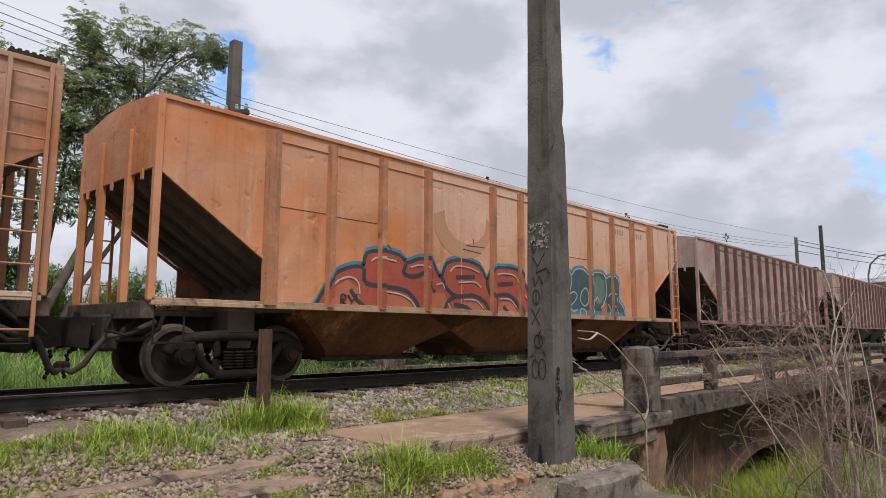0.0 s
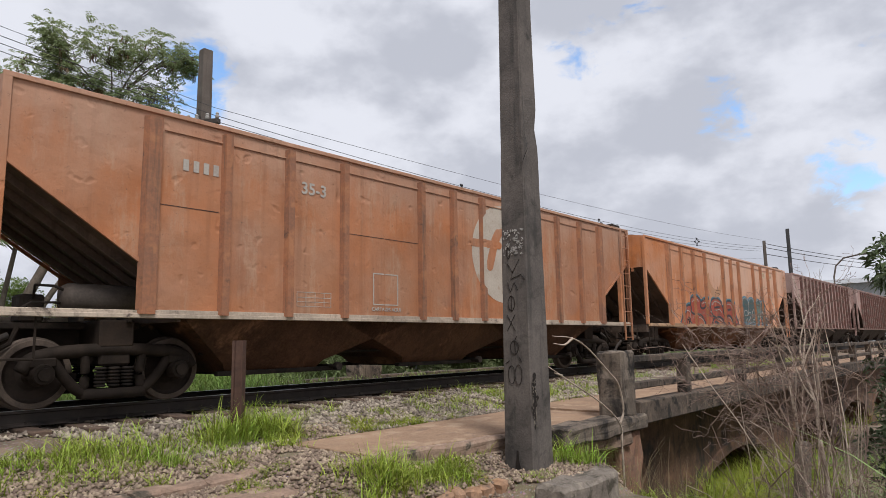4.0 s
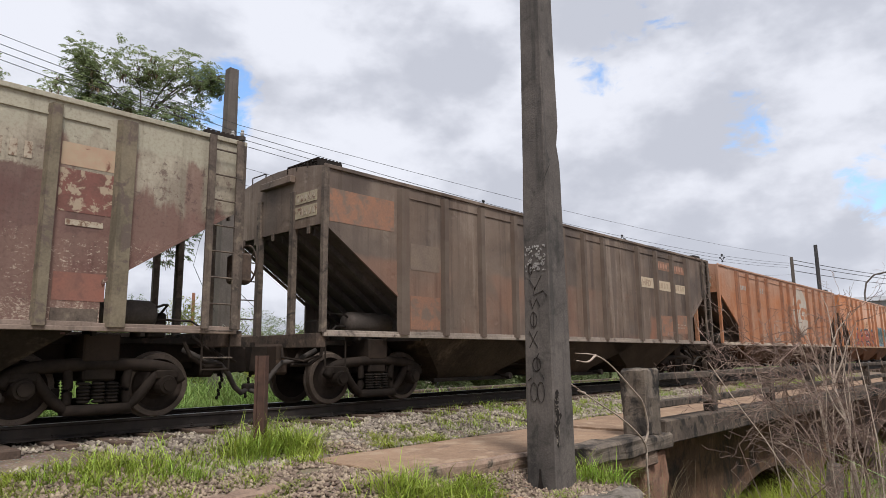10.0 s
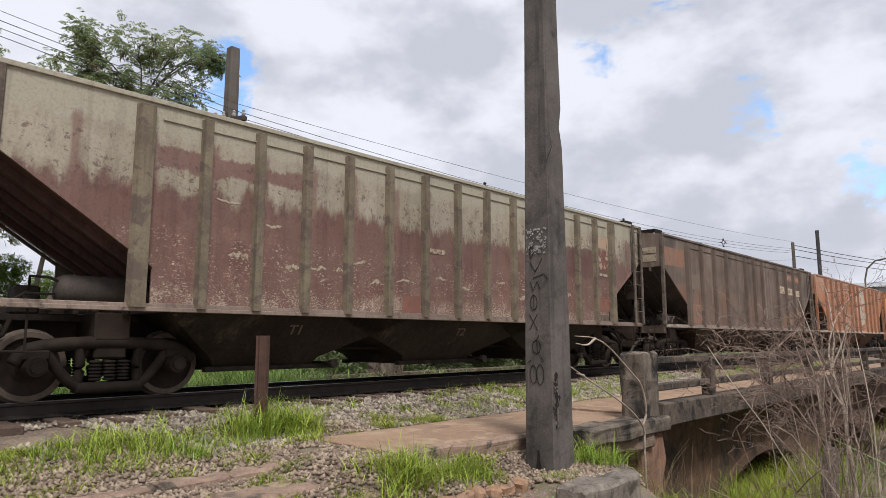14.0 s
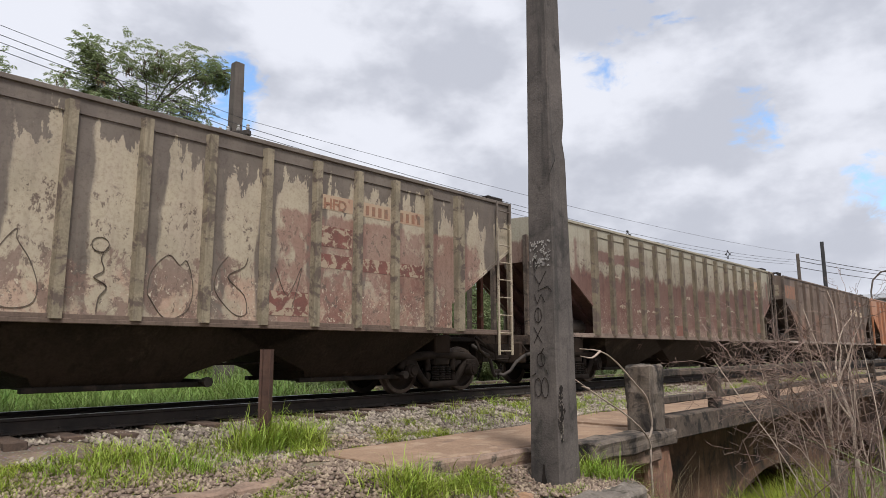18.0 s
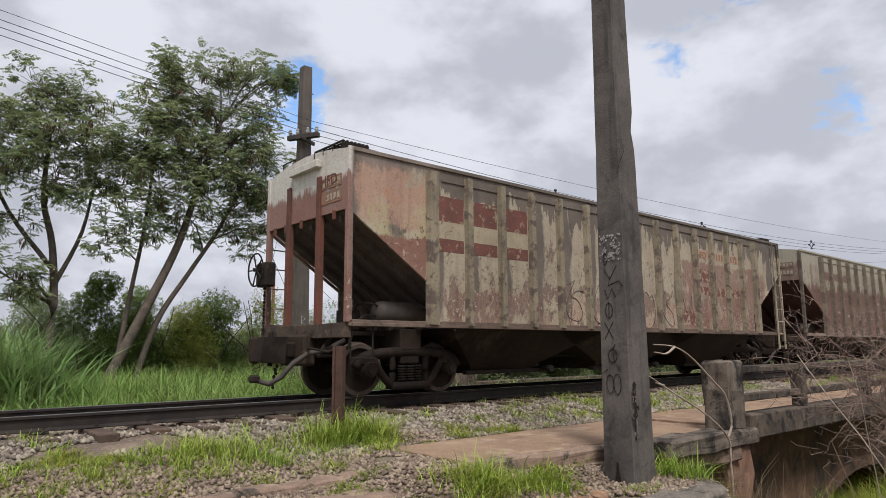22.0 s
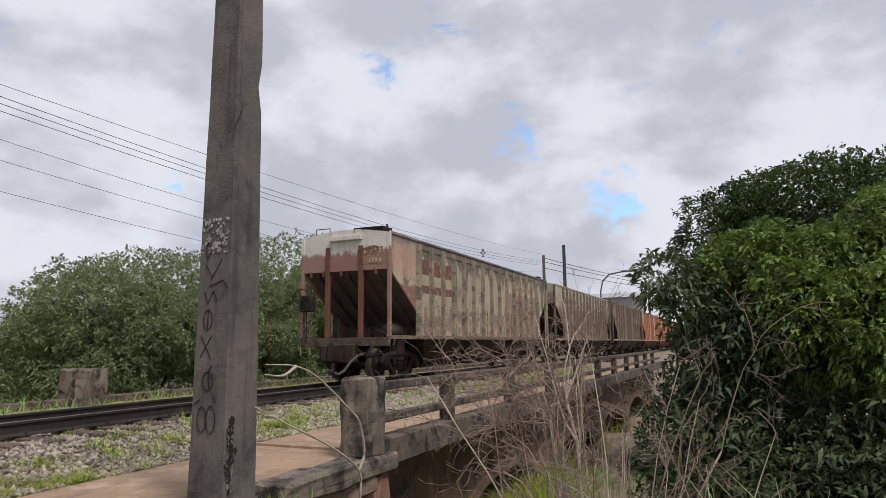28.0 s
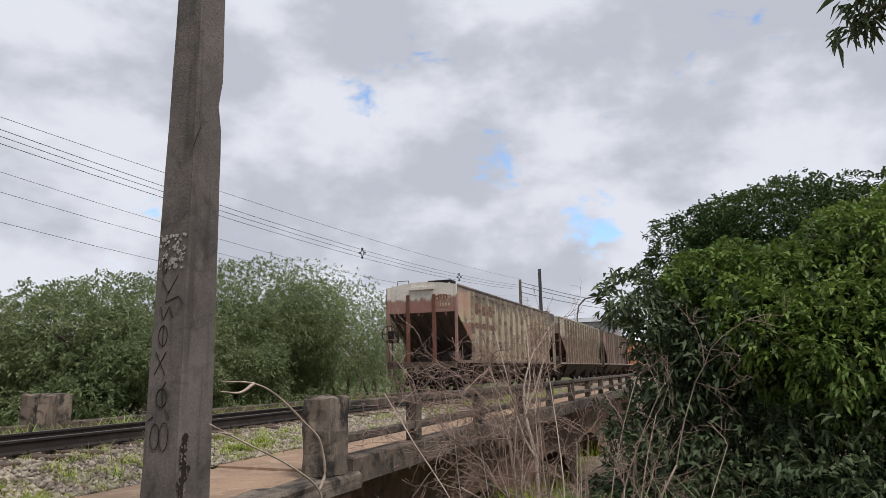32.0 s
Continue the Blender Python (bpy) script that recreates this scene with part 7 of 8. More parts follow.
clump_plant(81, "shrub", "sunlit lime green shrub rising above the bank", "", [(14.0, -2.5, 2.6, 1.3, 1.2, 0.8), (13.8, -1.6, 2.1, 1.0, 0.9, 0.6), (14.6, -4.2, 3.2, 1.7, 1.6, 0.8), (13.7, -0.9, 2.15, 0.8, 0.7, 0.55), (13.5, -0.15, 2.25, 0.65, 0.55, 0.5), (13.6, 0.45, 2.1, 0.5, 0.45, 0.5), (12.9, -0.5, 1.3, 0.75, 0.75, 0.8), (12.6, -1.5, 1.0, 0.85, 0.85, 0.95), (12.9, -2.5, 1.5, 0.9, 0.9, 1.0)], "leaf_lime", 7800, 0.12, 0.42, [([(14.3, -1.8, -3.2), (14.2, -2.0, 0.2), (14.0, -2.4, 2.4)], 0.07), ([(14.3, -1.8, -2.0), (13.9, -1.0, 0.2), (13.6, -0.8, 1.7)], 0.05)], 0.3, 0.3, category="shrub")
clump_plant(82, "tree", "tall rounded dark mango tree behind the shrub", "", [(25, -2.6, 2.65, 4.3, 4.0, 3.6), (23.5, -0.6, 1.6, 2.4, 2.1, 2.8), (24, -5.5, 3.0, 3.5, 3.4, 3.2), (24, -2.0, 4.3, 2.8, 2.5, 1.9), (24.2, 0.2, 3.7, 2.0, 1.8, 2.0)], "leaf_mango", 14500, 0.2, 0.3,
            [([(25, -2.6, -3), (25, -2.6, 0), (25.2, -2.7, 2)], 0.3)], 0.45, 0.25, plain=True, lumpy=0.5)
# a branch that hangs in from a tree overhead
clump_plant(83, "hanging_branch", "dark leafy branch hanging from a tree overhead", "", [(9.0, -1.6, 4.3, 0.4, 0.36, 0.22), (9.1, -1.35, 4.05, 0.2, 0.18, 0.15), (9.2, -2.6, 4.8, 0.9, 0.9, 0.6)], "leaf_glossy", 260, 0.15, 0.3,
            [([(9.6, -6.5, 5.4), (9.4, -4.0, 5.1), (9.2, -2.4, 4.6), (9.05, -1.4, 4.1)], 0.05)], 0.5, 0.4, category="branch")


# ---- grasses ----
def scatter(rng, n, x0, x1, y0, y1):
    return rng.uniform(x0, x1, n), rng.uniform(y0, y1, n)


def rooted(x, y, sink=0.02):
    on_deck = (x > 9.95) & (y > 5.3) & (y < 14.6)
    z = np.where(on_deck, np.interp(y, [4.9, 6.85, 7.2, 8.2, 8.7, 11.0, 11.8, 12.8], [-0.42, -0.43, -0.40, -0.31, -0.25, -0.25, -0.36, -0.43]), land(x, y))
    return np.c_[x, y, z - sink]


def grass():
    rng = np.random.default_rng(5)
    # short turf in patches on the near side
    x, y = scatter(rng, 140000, -1.0, 14.5, 4.6, 8.5)
    f = patchy(x, y, 0.55, 2.0) * 0.5 + patchy(x, y, 2.1, 7.0) * 0.5
    lim = np.where(y > 7.9, 0.55, np.where(y < 5.3, 0.36, np.where(y < 6.3, 0.53, 0.475))) + np.where(x > 6.0, 0.03, 0.0)
    on_slab = (x > 4.95) & (y > 5.08 + 0.1 * (7.0 - x)) & (y < 6.85)
    keep = (f > lim) & ~on_slab & ~((x > 6.2) & (y < 5.1)) & ((y > 4.66) | (x < 3.9))
    x, y, f = x[keep], y[keep], f[keep]
    h = rng.uniform(0.02, 0.075, len(x)) * (0.6 + 1.5 * np.clip(f - 0.45, 0, 0.3) / 0.15)
    stuff("turf", blades(rng, rooted(x, y), h, rng.uniform(0.009, 0.019, len(x)), rng.uniform(0.5, 1.6, len(x)), steps=2), "grass_fresh", "short bright green turf in patches", "grass")
    # tufts round the post and along the kerb
    chunks = []
    spots = [(4.85 + rng.normal(0, 0.3), 7.5 + rng.normal(0, 0.16), rng.uniform(0.3, 0.6)) for _ in range(40)]
    spots += [(rng.uniform(2.4, 5.6), 7.55 + rng.normal(0, 0.2), rng.uniform(0.16, 0.38)) for _ in range(48)]
    spots += [(rng.uniform(0.4, 5.0), rng.uniform(6.7, 7.6), rng.uniform(0.1, 0.22)) for _ in range(120)]
    spots += [(rng.uniform(4.3, 6.1), 4.95 + rng.normal(0, 0.1), 0.09 + 0.3 * rng.uniform() ** 4) for _ in range(60)]
    spots += [(rng.uniform(5.0, 6.3), 5.0 + rng.normal(0, 0.06), rng.uniform(0.08, 0.16)) for _ in range(60)]
    spots += [(rng.uniform(-0.5, 14), 8.15 + rng.normal(0, 0.25), rng.uniform(0.1, 0.3)) for _ in range(70)]
    spots += [(rng.uniform(8.0, 14), 7.3 + rng.normal(0, 0.3), rng.uniform(0.1, 0.26)) for _ in range(80)]
    spots += [(rng.uniform(14, 40), rng.uniform(7.0, 8.3), rng.uniform(0.1, 0.3)) for _ in range(130)]
    spots += [(rng.uniform(7.2, 7.8), 4.45 + rng.normal(0, 0.15), rng.uniform(0.25, 0.5)) for _ in range(18)]
    spots += [(rng.uniform(7.8, 9.4), rng.uniform(3.0, 4.4), rng.uniform(0.12, 0.4)) for _ in range(50)]
    spots += [(rng.uniform(4.35, 5.0), 4.95 + rng.normal(0, 0.12), rng.uniform(0.2, 0.48)) for _ in range(18)]
    spots += [(6.6 + rng.normal(0, 0.12), 4.3 + rng.normal(0, 0.08), rng.uniform(0.06, 0.12)) for _ in range(14)]
    spots += [(rng.uniform(0.6, 5.2), rng.uniform(6.4, 7.9), rng.uniform(0.09, 0.24)) for _ in range(60)]
    for sx, sy, h in spots:
        n = int(rng.integers(16, 34))
        x, y = sx + rng.normal(0, 0.05 + h * 0.1, n), sy + rng.normal(0, 0.05 + h * 0.09, n)
        chunks.append(blades(rng, rooted(x, y), rng.uniform(0.35, 1.2, n) * h, rng.uniform(0.009, 0.02, n) * (0.8 + h * 1.2), rng.uniform(0.2, 1.5, n)))
    stuff("grass_tufts", chunks, "grass_spring", "fresh green grass tufts by the track", "grass")
    # rank grass beyond the track
    x, y = scatter(rng, 42000, -6, 30, 11.4, 22)
    h = np.interp(y, [11.4, 12.2, 14, 21], [0.2, 0.38, 0.55, 0.8]) * rng.uniform(0.5, 1.15, len(x)) * (0.6 + 0.8 * patchy(x, y, 0.5, 4.0))
    keep = ~((x > 9.9) & (y > 14.6) & (x < 46))
    keep &= (x < 10.2) | (rng.uniform(size=len(x)) < 0.3)
    h = h * np.where(x > 10.2, 0.45, 1.0)
    x, y, h = x[keep], y[keep], h[keep]
    stuff("rank_grass", blades(rng, rooted(x, y), h * 1.6, rng.uniform(0.02, 0.042, len(x)), rng.uniform(0.35, 1.3, len(x)), steps=3), "grass_deep", "rank green grass beyond the track", "grass")
    x, y = scatter(rng, 5000, -4, 40, 11.2, 12.4)
    stuff("verge_grass", blades(rng, rooted(x, y), rng.uniform(0.1, 0.35, len(x)), rng.uniform(0.01, 0.025, len(x)), rng.uniform(0.2, 1.0, len(x))), "grass_fresh", "bright grass verge beyond the far rail", "grass")
    # elephant grass clump
    n = 1300
    x, y = 1.6 + rng.normal(0, 0.6, n), 14.9 + rng.normal(0, 0.4, n)
    stuff("elephant_grass", blades(rng, rooted(x, y), rng.uniform(0.9, 2.25, n), rng.uniform(0.05, 0.085, n), rng.uniform(0.3, 0.95, n), steps=6), "grass_tall", "tall clump of arching elephant grass", "grass")
    # growth on the creek bank
    x, y = scatter(rng, 16000, 8.4, 24, -6, 4.9)
    keep = (land(x, y) < -1.2) & (patchy(x, y, 0.6, 9.0) > 0.42)
    x, y = x[keep], y[keep]
    stuff("bank_grass", blades(rng, rooted(x, y), rng.uniform(0.2, 0.6, len(x)), rng.uniform(0.012, 0.03, len(x)), rng.uniform(0.2, 1.0, len(x))), "grass_deep", "rough grass on the creek bank", "grass")
    x, y = scatter(rng, 9000, 15, 36, 5, 18)
    stuff("creek_grass", blades(rng, np.c_[x, y, np.full(len(x), -3.15)], rng.uniform(0.4, 1.3, len(x)), rng.uniform(0.015, 0.035, len(x)), rng.uniform(0.2, 1.0, len(x))), "grass_fresh", "green growth under the bridge", "grass")
    x, y = scatter(rng, 1500, 8.2, 12.5, 2.6, 4.6)
    stuff("dry_grass", blades(rng, rooted(x, y), rng.uniform(0.5, 1.2, len(x)), rng.uniform(0.006, 0.014, len(x)), rng.uniform(0.1, 0.7, len(x))), "grass_dry", "dry grass stalks below the bridge", "grass")
    x, y = scatter(rng, 4200, 12.6, 18.3, 3.6, 5.15)
    stuff("arch_grass", blades(rng, rooted(x, y), rng.uniform(0.9, 1.75, len(x)), rng.uniform(0.016, 0.034, len(x)), rng.uniform(0.3, 1.0, len(x))), "grass_fresh", "sunlit green growth before the bridge arch", "grass")
    n = 800
    x, y = 8.7 + rng.normal(0, 0.35, n), -0.1 + rng.normal(0, 0.4, n)
    stuff("bank_clump", blades(rng, np.c_[x, y, land(x, y)], rng.uniform(1.7, 3.0, n), rng.uniform(0.035, 0.06, n), rng.uniform(0.45, 1.1, n), steps=6), "grass_tall", "clump of arching grass on the bank", "grass")


grass()


def dead_shrub():
    rng = np.random.default_rng(9)
    ob = tagged(new("dead_shrub"), "bare dry shrub with tangled grey twigs", "shrub")
    twigs = bmesh.new()

    def shoot(p, d, length, r, n=4, bend=0.16, pull=0.0):
        pts, q, w = [Vector(p)], Vector(p), Vector(d).normalized()
        for _ in range(n):
            w = (w + Vector(rng.normal(0, bend, 3)) + Vector((0, 0, pull))).normalized()
            q = q + w * length / n
            pts.append(q.copy())
        return pts, w

    def twiggy(stem, w, n, reach):
        """Side shoots of a stem, twice forked."""
        for _ in range(n):
            at = stem[int(rng.integers(len(stem) // 3, len(stem)))]
            side, w2 = shoot(at, w + Vector(rng.normal(0, 0.75, 3)), rng.uniform(0.35, 1.0) * reach, 0.0, 5, 0.16, -0.015)
            tube(twigs, side, 0.0048, 3, 0.003)
            for _ in range(3):
                fine, w3 = shoot(side[int(rng.integers(1, 6))], w2 + Vector(rng.normal(0, 0.8, 3)), rng.uniform(0.14, 0.5) * reach, 0.0, 4, 0.22)
                tube(twigs, fine, 0.0027, 3, 0.0018)
                for _ in range(3):
                    tip, _w = shoot(fine[int(rng.integers(1, 5))], w3 + Vector(rng.normal(0, 0.9, 3)), rng.uniform(0.05, 0.18), 0.0, 2, 0.3)
                    tube(twigs, tip, 0.0017, 3, 0.0024)

    # thick grey boles, then long wands that fan out from their feet, then low arching ones
    for bx, by, lean, r in ((8.75, 2.05, (0.02, 0.03), 0.045), (9.0, 1.95, (0.03, -0.02), 0.034), (9.15, 1.6, (0.02, -0.08), 0.026)):
        pts, w = shoot((bx, by, -3.1), (*lean, 1.0), rng.uniform(3.0, 3.6), 0.0, 8, 0.07)
        bm = bmesh.new()
        tube(bm, pts, r, 7, r * 0.35)
        part("bole", bm, "dry_twig", ob, smooth=True)
        for _ in range(6):
            k = int(rng.integers(4, 9))
            up, w2 = shoot(pts[k], w + Vector(rng.normal(0, 0.26, 3)), rng.uniform(0.8, 1.5), 0.0, 6, 0.14)
            bm = bmesh.new()
            tube(bm, up, r * 0.28, 5, 0.004)
            part("stem", bm, "dry_twig", ob)
            twiggy(up, w2, 5, 0.8)
    for k in range(26):
        a = rng.uniform(0, 2 * math.pi)
        tilt = (abs(rng.normal(0, 0.17)) + 0.02) * (0.35 if math.cos(a - 2.28) > 0 else 0.75)
        base = (8.9 + 0.3 * math.cos(a), 1.85 + 0.35 * math.sin(a), -3.0)
        pts, w = shoot(base, (math.cos(a) * tilt, math.sin(a) * tilt, 1.0), rng.uniform(2.4, 4.1), 0.0, 8, 0.085, -0.012)
        bm = bmesh.new()
        tube(bm, pts, rng.uniform(0.007, 0.016), 5, 0.004)
        part("stem", bm, "dry_twig" if k % 3 else "dry_twig_dark", ob)
        twiggy(pts, w, 4, 0.6)
    for k in range(14):
        a = -0.86 + rng.normal(0, 0.9)
        tilt = rng.uniform(0.04, 0.22)
        pts, w = shoot((8.95 + rng.normal(0, 0.2), 1.75 + rng.normal(0, 0.25), -2.9), (math.cos(a) * tilt, math.sin(a) * tilt, 1.0), rng.uniform(2.0, 3.2), 0.0, 9, 0.17, -0.01)
        bm = bmesh.new()
        tube(bm, pts, rng.uniform(0.008, 0.02), 5, 0.004)
        part("stem", bm, "dry_twig" if k % 2 else "dry_twig_dark", ob)
        twiggy(pts, w, 6, 0.7)
    for k in range(26):
        a = rng.uniform(-2.6, 1.6)
        base = (8.9 + 0.4 * math.cos(a), 1.9 + 0.4 * math.sin(a), -2.9 + rng.uniform(0, 0.9))
        pts, w = shoot(base, (math.cos(a), math.sin(a), 0.9), rng.uniform(0.7, 1.3), 0.0, 8, 0.16, -0.03)
        bm = bmesh.new()
        tube(bm, pts, rng.uniform(0.008, 0.018), 5, 0.004)
        part("stem", bm, "dry_twig", ob)
        twiggy(pts, w, 4, 0.7)
    # the fine grey crown that leans towards the parapet
    for k in range(18):
        p0 = (8.85 + rng.normal(0, 0.3), 2.1 + rng.normal(0, 0.32), rng.uniform(-0.6, 0.75))
        pts, w = shoot(p0, (rng.normal(0, 0.4), 0.7 + rng.normal(0, 0.3), rng.normal(0.35, 0.3)), rng.uniform(0.5, 1.0), 0.0, 5, 0.16)
        tube(twigs, pts, 0.006, 4, 0.003)
        twiggy(pts, w, 7, 0.7)
    t = part("twig_tangle", twigs, "dry_twig_dark", ob)
    t["kind"] = "stuff"
    bm = bmesh.new()
    tube(bm, [(10.4, 2.6, -3.4), (10.35, 2.55, -1.8), (10.2, 2.4, -0.7)], 0.13, 9, 0.10)
    part("stump", bm, "bark", ob, smooth=True)
    # pale vine stems against the parapet
    vine = tagged(new("dead_vine"), "pale leafless vine stems beside the parapet", "vine")
    for pts in ([(8.9, 4.42, -1.6), (8.85, 4.4, -0.8), (8.82, 4.4, -0.45), (8.2, 4.36, -0.1), (7.5, 4.38, 0.2), (7.0, 4.4, 0.42)], [(8.82, 4.4, -0.45), (8.9, 4.38, -0.25), (8.75, 4.36, 0.1), (8.5, 4.38, 0.3), (8.0, 4.4, 0.62), (7.6, 4.4, 0.76), (7.15, 4.42, 0.79)],
                [(7.6, 4.4, 0.76), (7.4, 4.4, 0.68), (7.1, 4.38, 0.7)], [(7.3, 4.4, 0.3), (7.1, 4.38, 0.34)]):
        bm = bmesh.new()
        tube(bm, eased(pts), 0.018, 6, 0.006)
        part("stem", bm, "dry_twig", vine, smooth=True)


dead_shrub()

# ---- wires and line gear ----
def line_gear():
    arm = tagged(new("crossarm"), "dark timber crossarm with insulators on the line pole", "crossarm")
    bm = bmesh.new()
    box(bm, -0.07, 0.07, -0.62, 0.4, -0.07, 0.07, 0.01)
    part("beam", bm, "crossarm_wood", arm)
    bm = bmesh.new()
    box(bm, -0.3, 0.42, -0.24, -0.16, -0.16, -0.06, 0.01)
    part("bracket", bm, "crossarm_wood", arm)
    for k, y in enumerate((-0.55, -0.25, 0.08, 0.33)):
        bm = bmesh.new()
        lathe(bm, [(0.02, 0.07), (0.05, 0.1), (0.06, 0.15), (0.035, 0.18), (0.05, 0.22), (0.02, 0.26)], 10, "z", (0, y, 0))
        part("insulator", bm, "porcelain", arm)
    arm.matrix_basis = pose(8.8, 16.42, 6.78, 0, 0, 28)
    q = (53.19, 14.01)

    def wire(name, pts, r, label):
        bm = bmesh.new()
        tube(bm, pts, r, 5)
        return tagged(part(name, bm, "wire"), label, "wire", "overhead wires")

    def sag(a, b, drop, n=14):
        a, b = Vector(a), Vector(b)
        return [a.lerp(b, k / n) - Vector((0, 0, drop * 4 * (k / n) * (1 - k / n))) for k in range(n + 1)]

    runs = ((7.22, 7.95, 0.007, 0.4), (7.08, 7.45, 0.009, 0.68), (6.98, 7.3, 0.009, 0.7), (6.86, 7.15, 0.009, 0.72))
    for k, (z0, z1, r, drop) in enumerate(runs):
        y = 16.42 + (-0.3, -0.12, 0.05, 0.2)[k]
        wire("overhead_wire", sag((9.05, y, z0), (q[0], q[1] + 0.1 * k, z1), drop) , r, "thin dark overhead wire")
        wire("overhead_wire", sag((9.05, y, z0), (-26, y + 2.2, z0 + 5.6), 0.35), r, "thin dark overhead wire")
    for z0, z1 in ((6.14, 6.6), (5.64, 6.1), (4.89, 5.4)):
        wire("telephone_wire", sag((9.2, 16.4, z0), (q[0], q[1], z1), 1.04), 0.006, "thin slack telephone wire")
    for x in (19.4, 29.5, 41.0):
        f = (x - 9.05) / (q[0] - 9.05)
        z = 6.98 + (7.3 - 6.98) * f - 0.7 * 4 * f * (1 - f)
        y = 16.4 + (q[1] - 16.4) * f
        sp = tagged(new("cable_spacer"), "small dark cable spacer on the wires", "spacer", "cable spacers")
        bm = bmesh.new()
        for a, b in (((0, 0.16), (0.1, 0)), ((0.1, 0), (0, -0.2)), ((0, -0.2), (-0.1, 0)), ((-0.1, 0), (0, 0.16))):
            bar(bm, (0, a[0], a[1]), (0, b[0], b[1]), 0.022, 5)
        part("frame", bm, "wire", sp)
        for dy, dz in ((0, 0.2), (0.13, 0), (-0.13, 0), (0, -0.24)):
            bm = bmesh.new()
            bar(bm, (-0.05, dy, dz), (0.05, dy, dz), 0.045, 6)
            part("clamp", bm, "wire", sp)
        sp.matrix_basis = pose(x, y, z, 0, 0, 0)
    # hanging wires at the line pole
    for pts in ([(8.72, 16.4, 5.2), (8.2, 16.35, 3.9), (8.05, 16.35, 3.2), (8.5, 16.4, 2.4), (8.75, 16.4, 2.0)], [(9.3, 16.4, 5.1), (9.55, 16.35, 4.2), (9.45, 16.35, 3.2), (9.4, 16.4, 2.6), (9.9, 16.4, 2.2)]):
        wire("slack_wire", pts, 0.008, "loose wire hanging beside the pole")
    # far poles and lamp
    p = tagged(tapered_pole("steel_pole", 46.76, 10.85, -1, 7.66, 0.26, 0.2, 0.26, 0.2, 20, "wire", 0.3), "slim dark pole beside the line", "pole")
    p = tagged(tapered_pole("line_pole", 53.19, 14.01, -1, 7.9, 0.34, 0.24, 0.3, 0.2, 20, "far_pole_concrete", 0.2), "distant concrete line pole with brackets", "pole")
    for z in (7.4, 6.9, 6.3):
        bm = bmesh.new()
        box(bm, -0.05, 0.7, -0.04, 0.04, z - 0.04, z + 0.04)
        part("bracket", bm, "wire", p)
        bm = bmesh.new()
        bar(bm, (0.6, 0, z), (0.6, 0, z + 0.25), 0.05, 6)
        part("insulator", bm, "porcelain", p)
    lamp = tagged(new("street_lamp"), "street lamp with a curved arm beyond the train", "street lamp")
    bm = bmesh.new()
    tube(bm, [(62, 11.2, -1), (62, 11.2, 5.5), (62, 11.0, 6.4), (62, 10.4, 7.0), (62, 9.2, 7.2)], 0.07, 6)
    part("arm", bm, "far_pole_concrete", lamp)
    bm = bmesh.new()
    box(bm, 61.85, 62.15, 8.2, 9.3, 7.14, 7.3, 0.04)
    part("lamp_head", bm, "far_pole_concrete", lamp)
    for y0, z0, y1, z1 in ((14.0, 7.4, 6, 7.0), (14.0, 6.9, 6, 6.6), (14.0, 7.7, 6, 7.3)):
        wire("overhead_wire", sag((53.2, y0, z0), (95, y1, z1 + 1.2), 0.4), 0.025, "thin dark overhead wire")
    # brick chimney and low far buildings
    ch = tagged(new("chimney"), "tall orange brick chimney far away", "chimney")
    bm = bmesh.new()
    lathe(bm, [(0.6, -14), (0.5, 0), (0.36, 16.6)], 14, "z", (74.3, 150, 0))
    part("stack", bm, "brick_far", ch)
    for x, y, z, w, d, h, m in ((80, 12.5, 4.6, 3, 5.5, 2.0, "roof_grey"), (40, 110, -5, 16, 8, 5, "white_paint"), (95, 120, -5, 18, 8, 6, "wall_far"), (120, 110, -6, 14, 8, 6, "white_paint"), (36, 34, -2.4, 6, 4, 4.2, "wall_far")):
        b = tagged(new("house"), "distant low house behind the trees", "house", "distant houses")
        bm = bmesh.new()
        box(bm, x - w / 2, x + w / 2, y - d / 2, y + d / 2, -8 if z > 0 else z, z + h * 0.7)
        part("wall", bm, m, b)
        bm = bmesh.new()
        prism(bm, [(x - w / 2 - 0.4, z + h * 0.7), (x + w / 2 + 0.4, z + h * 0.7), (x, z + h)], y - d / 2 - 0.3, y + d / 2 + 0.3)
        part("roof", bm, "roof_grey" if m != "wall_far" else "brick_far", b)
        if z < 0:
            for i in range(3):
                bm = bmesh.new()
                wx = x - w / 2 + w * (i + 0.5) / 3
                box(bm, wx - 0.5, wx + 0.5, y - d / 2 - 0.03, y - d / 2 + 0.03, z + h * 0.3, z + h * 0.5)
                part("window", bm, "wire", b)


surface("brick_far", [(0.36, 0.16, 0.09), (0.28, 0.13, 0.08)], 0.5, 4, 0.9, 0)
surface("roof_grey", [(0.4, 0.41, 0.42), (0.3, 0.31, 0.32)], 0.5, 4, 0.7, 0)
surface("wall_far", [(0.5, 0.42, 0.36), (0.42, 0.36, 0.3)], 0.5, 4, 0.9, 0)
line_gear()


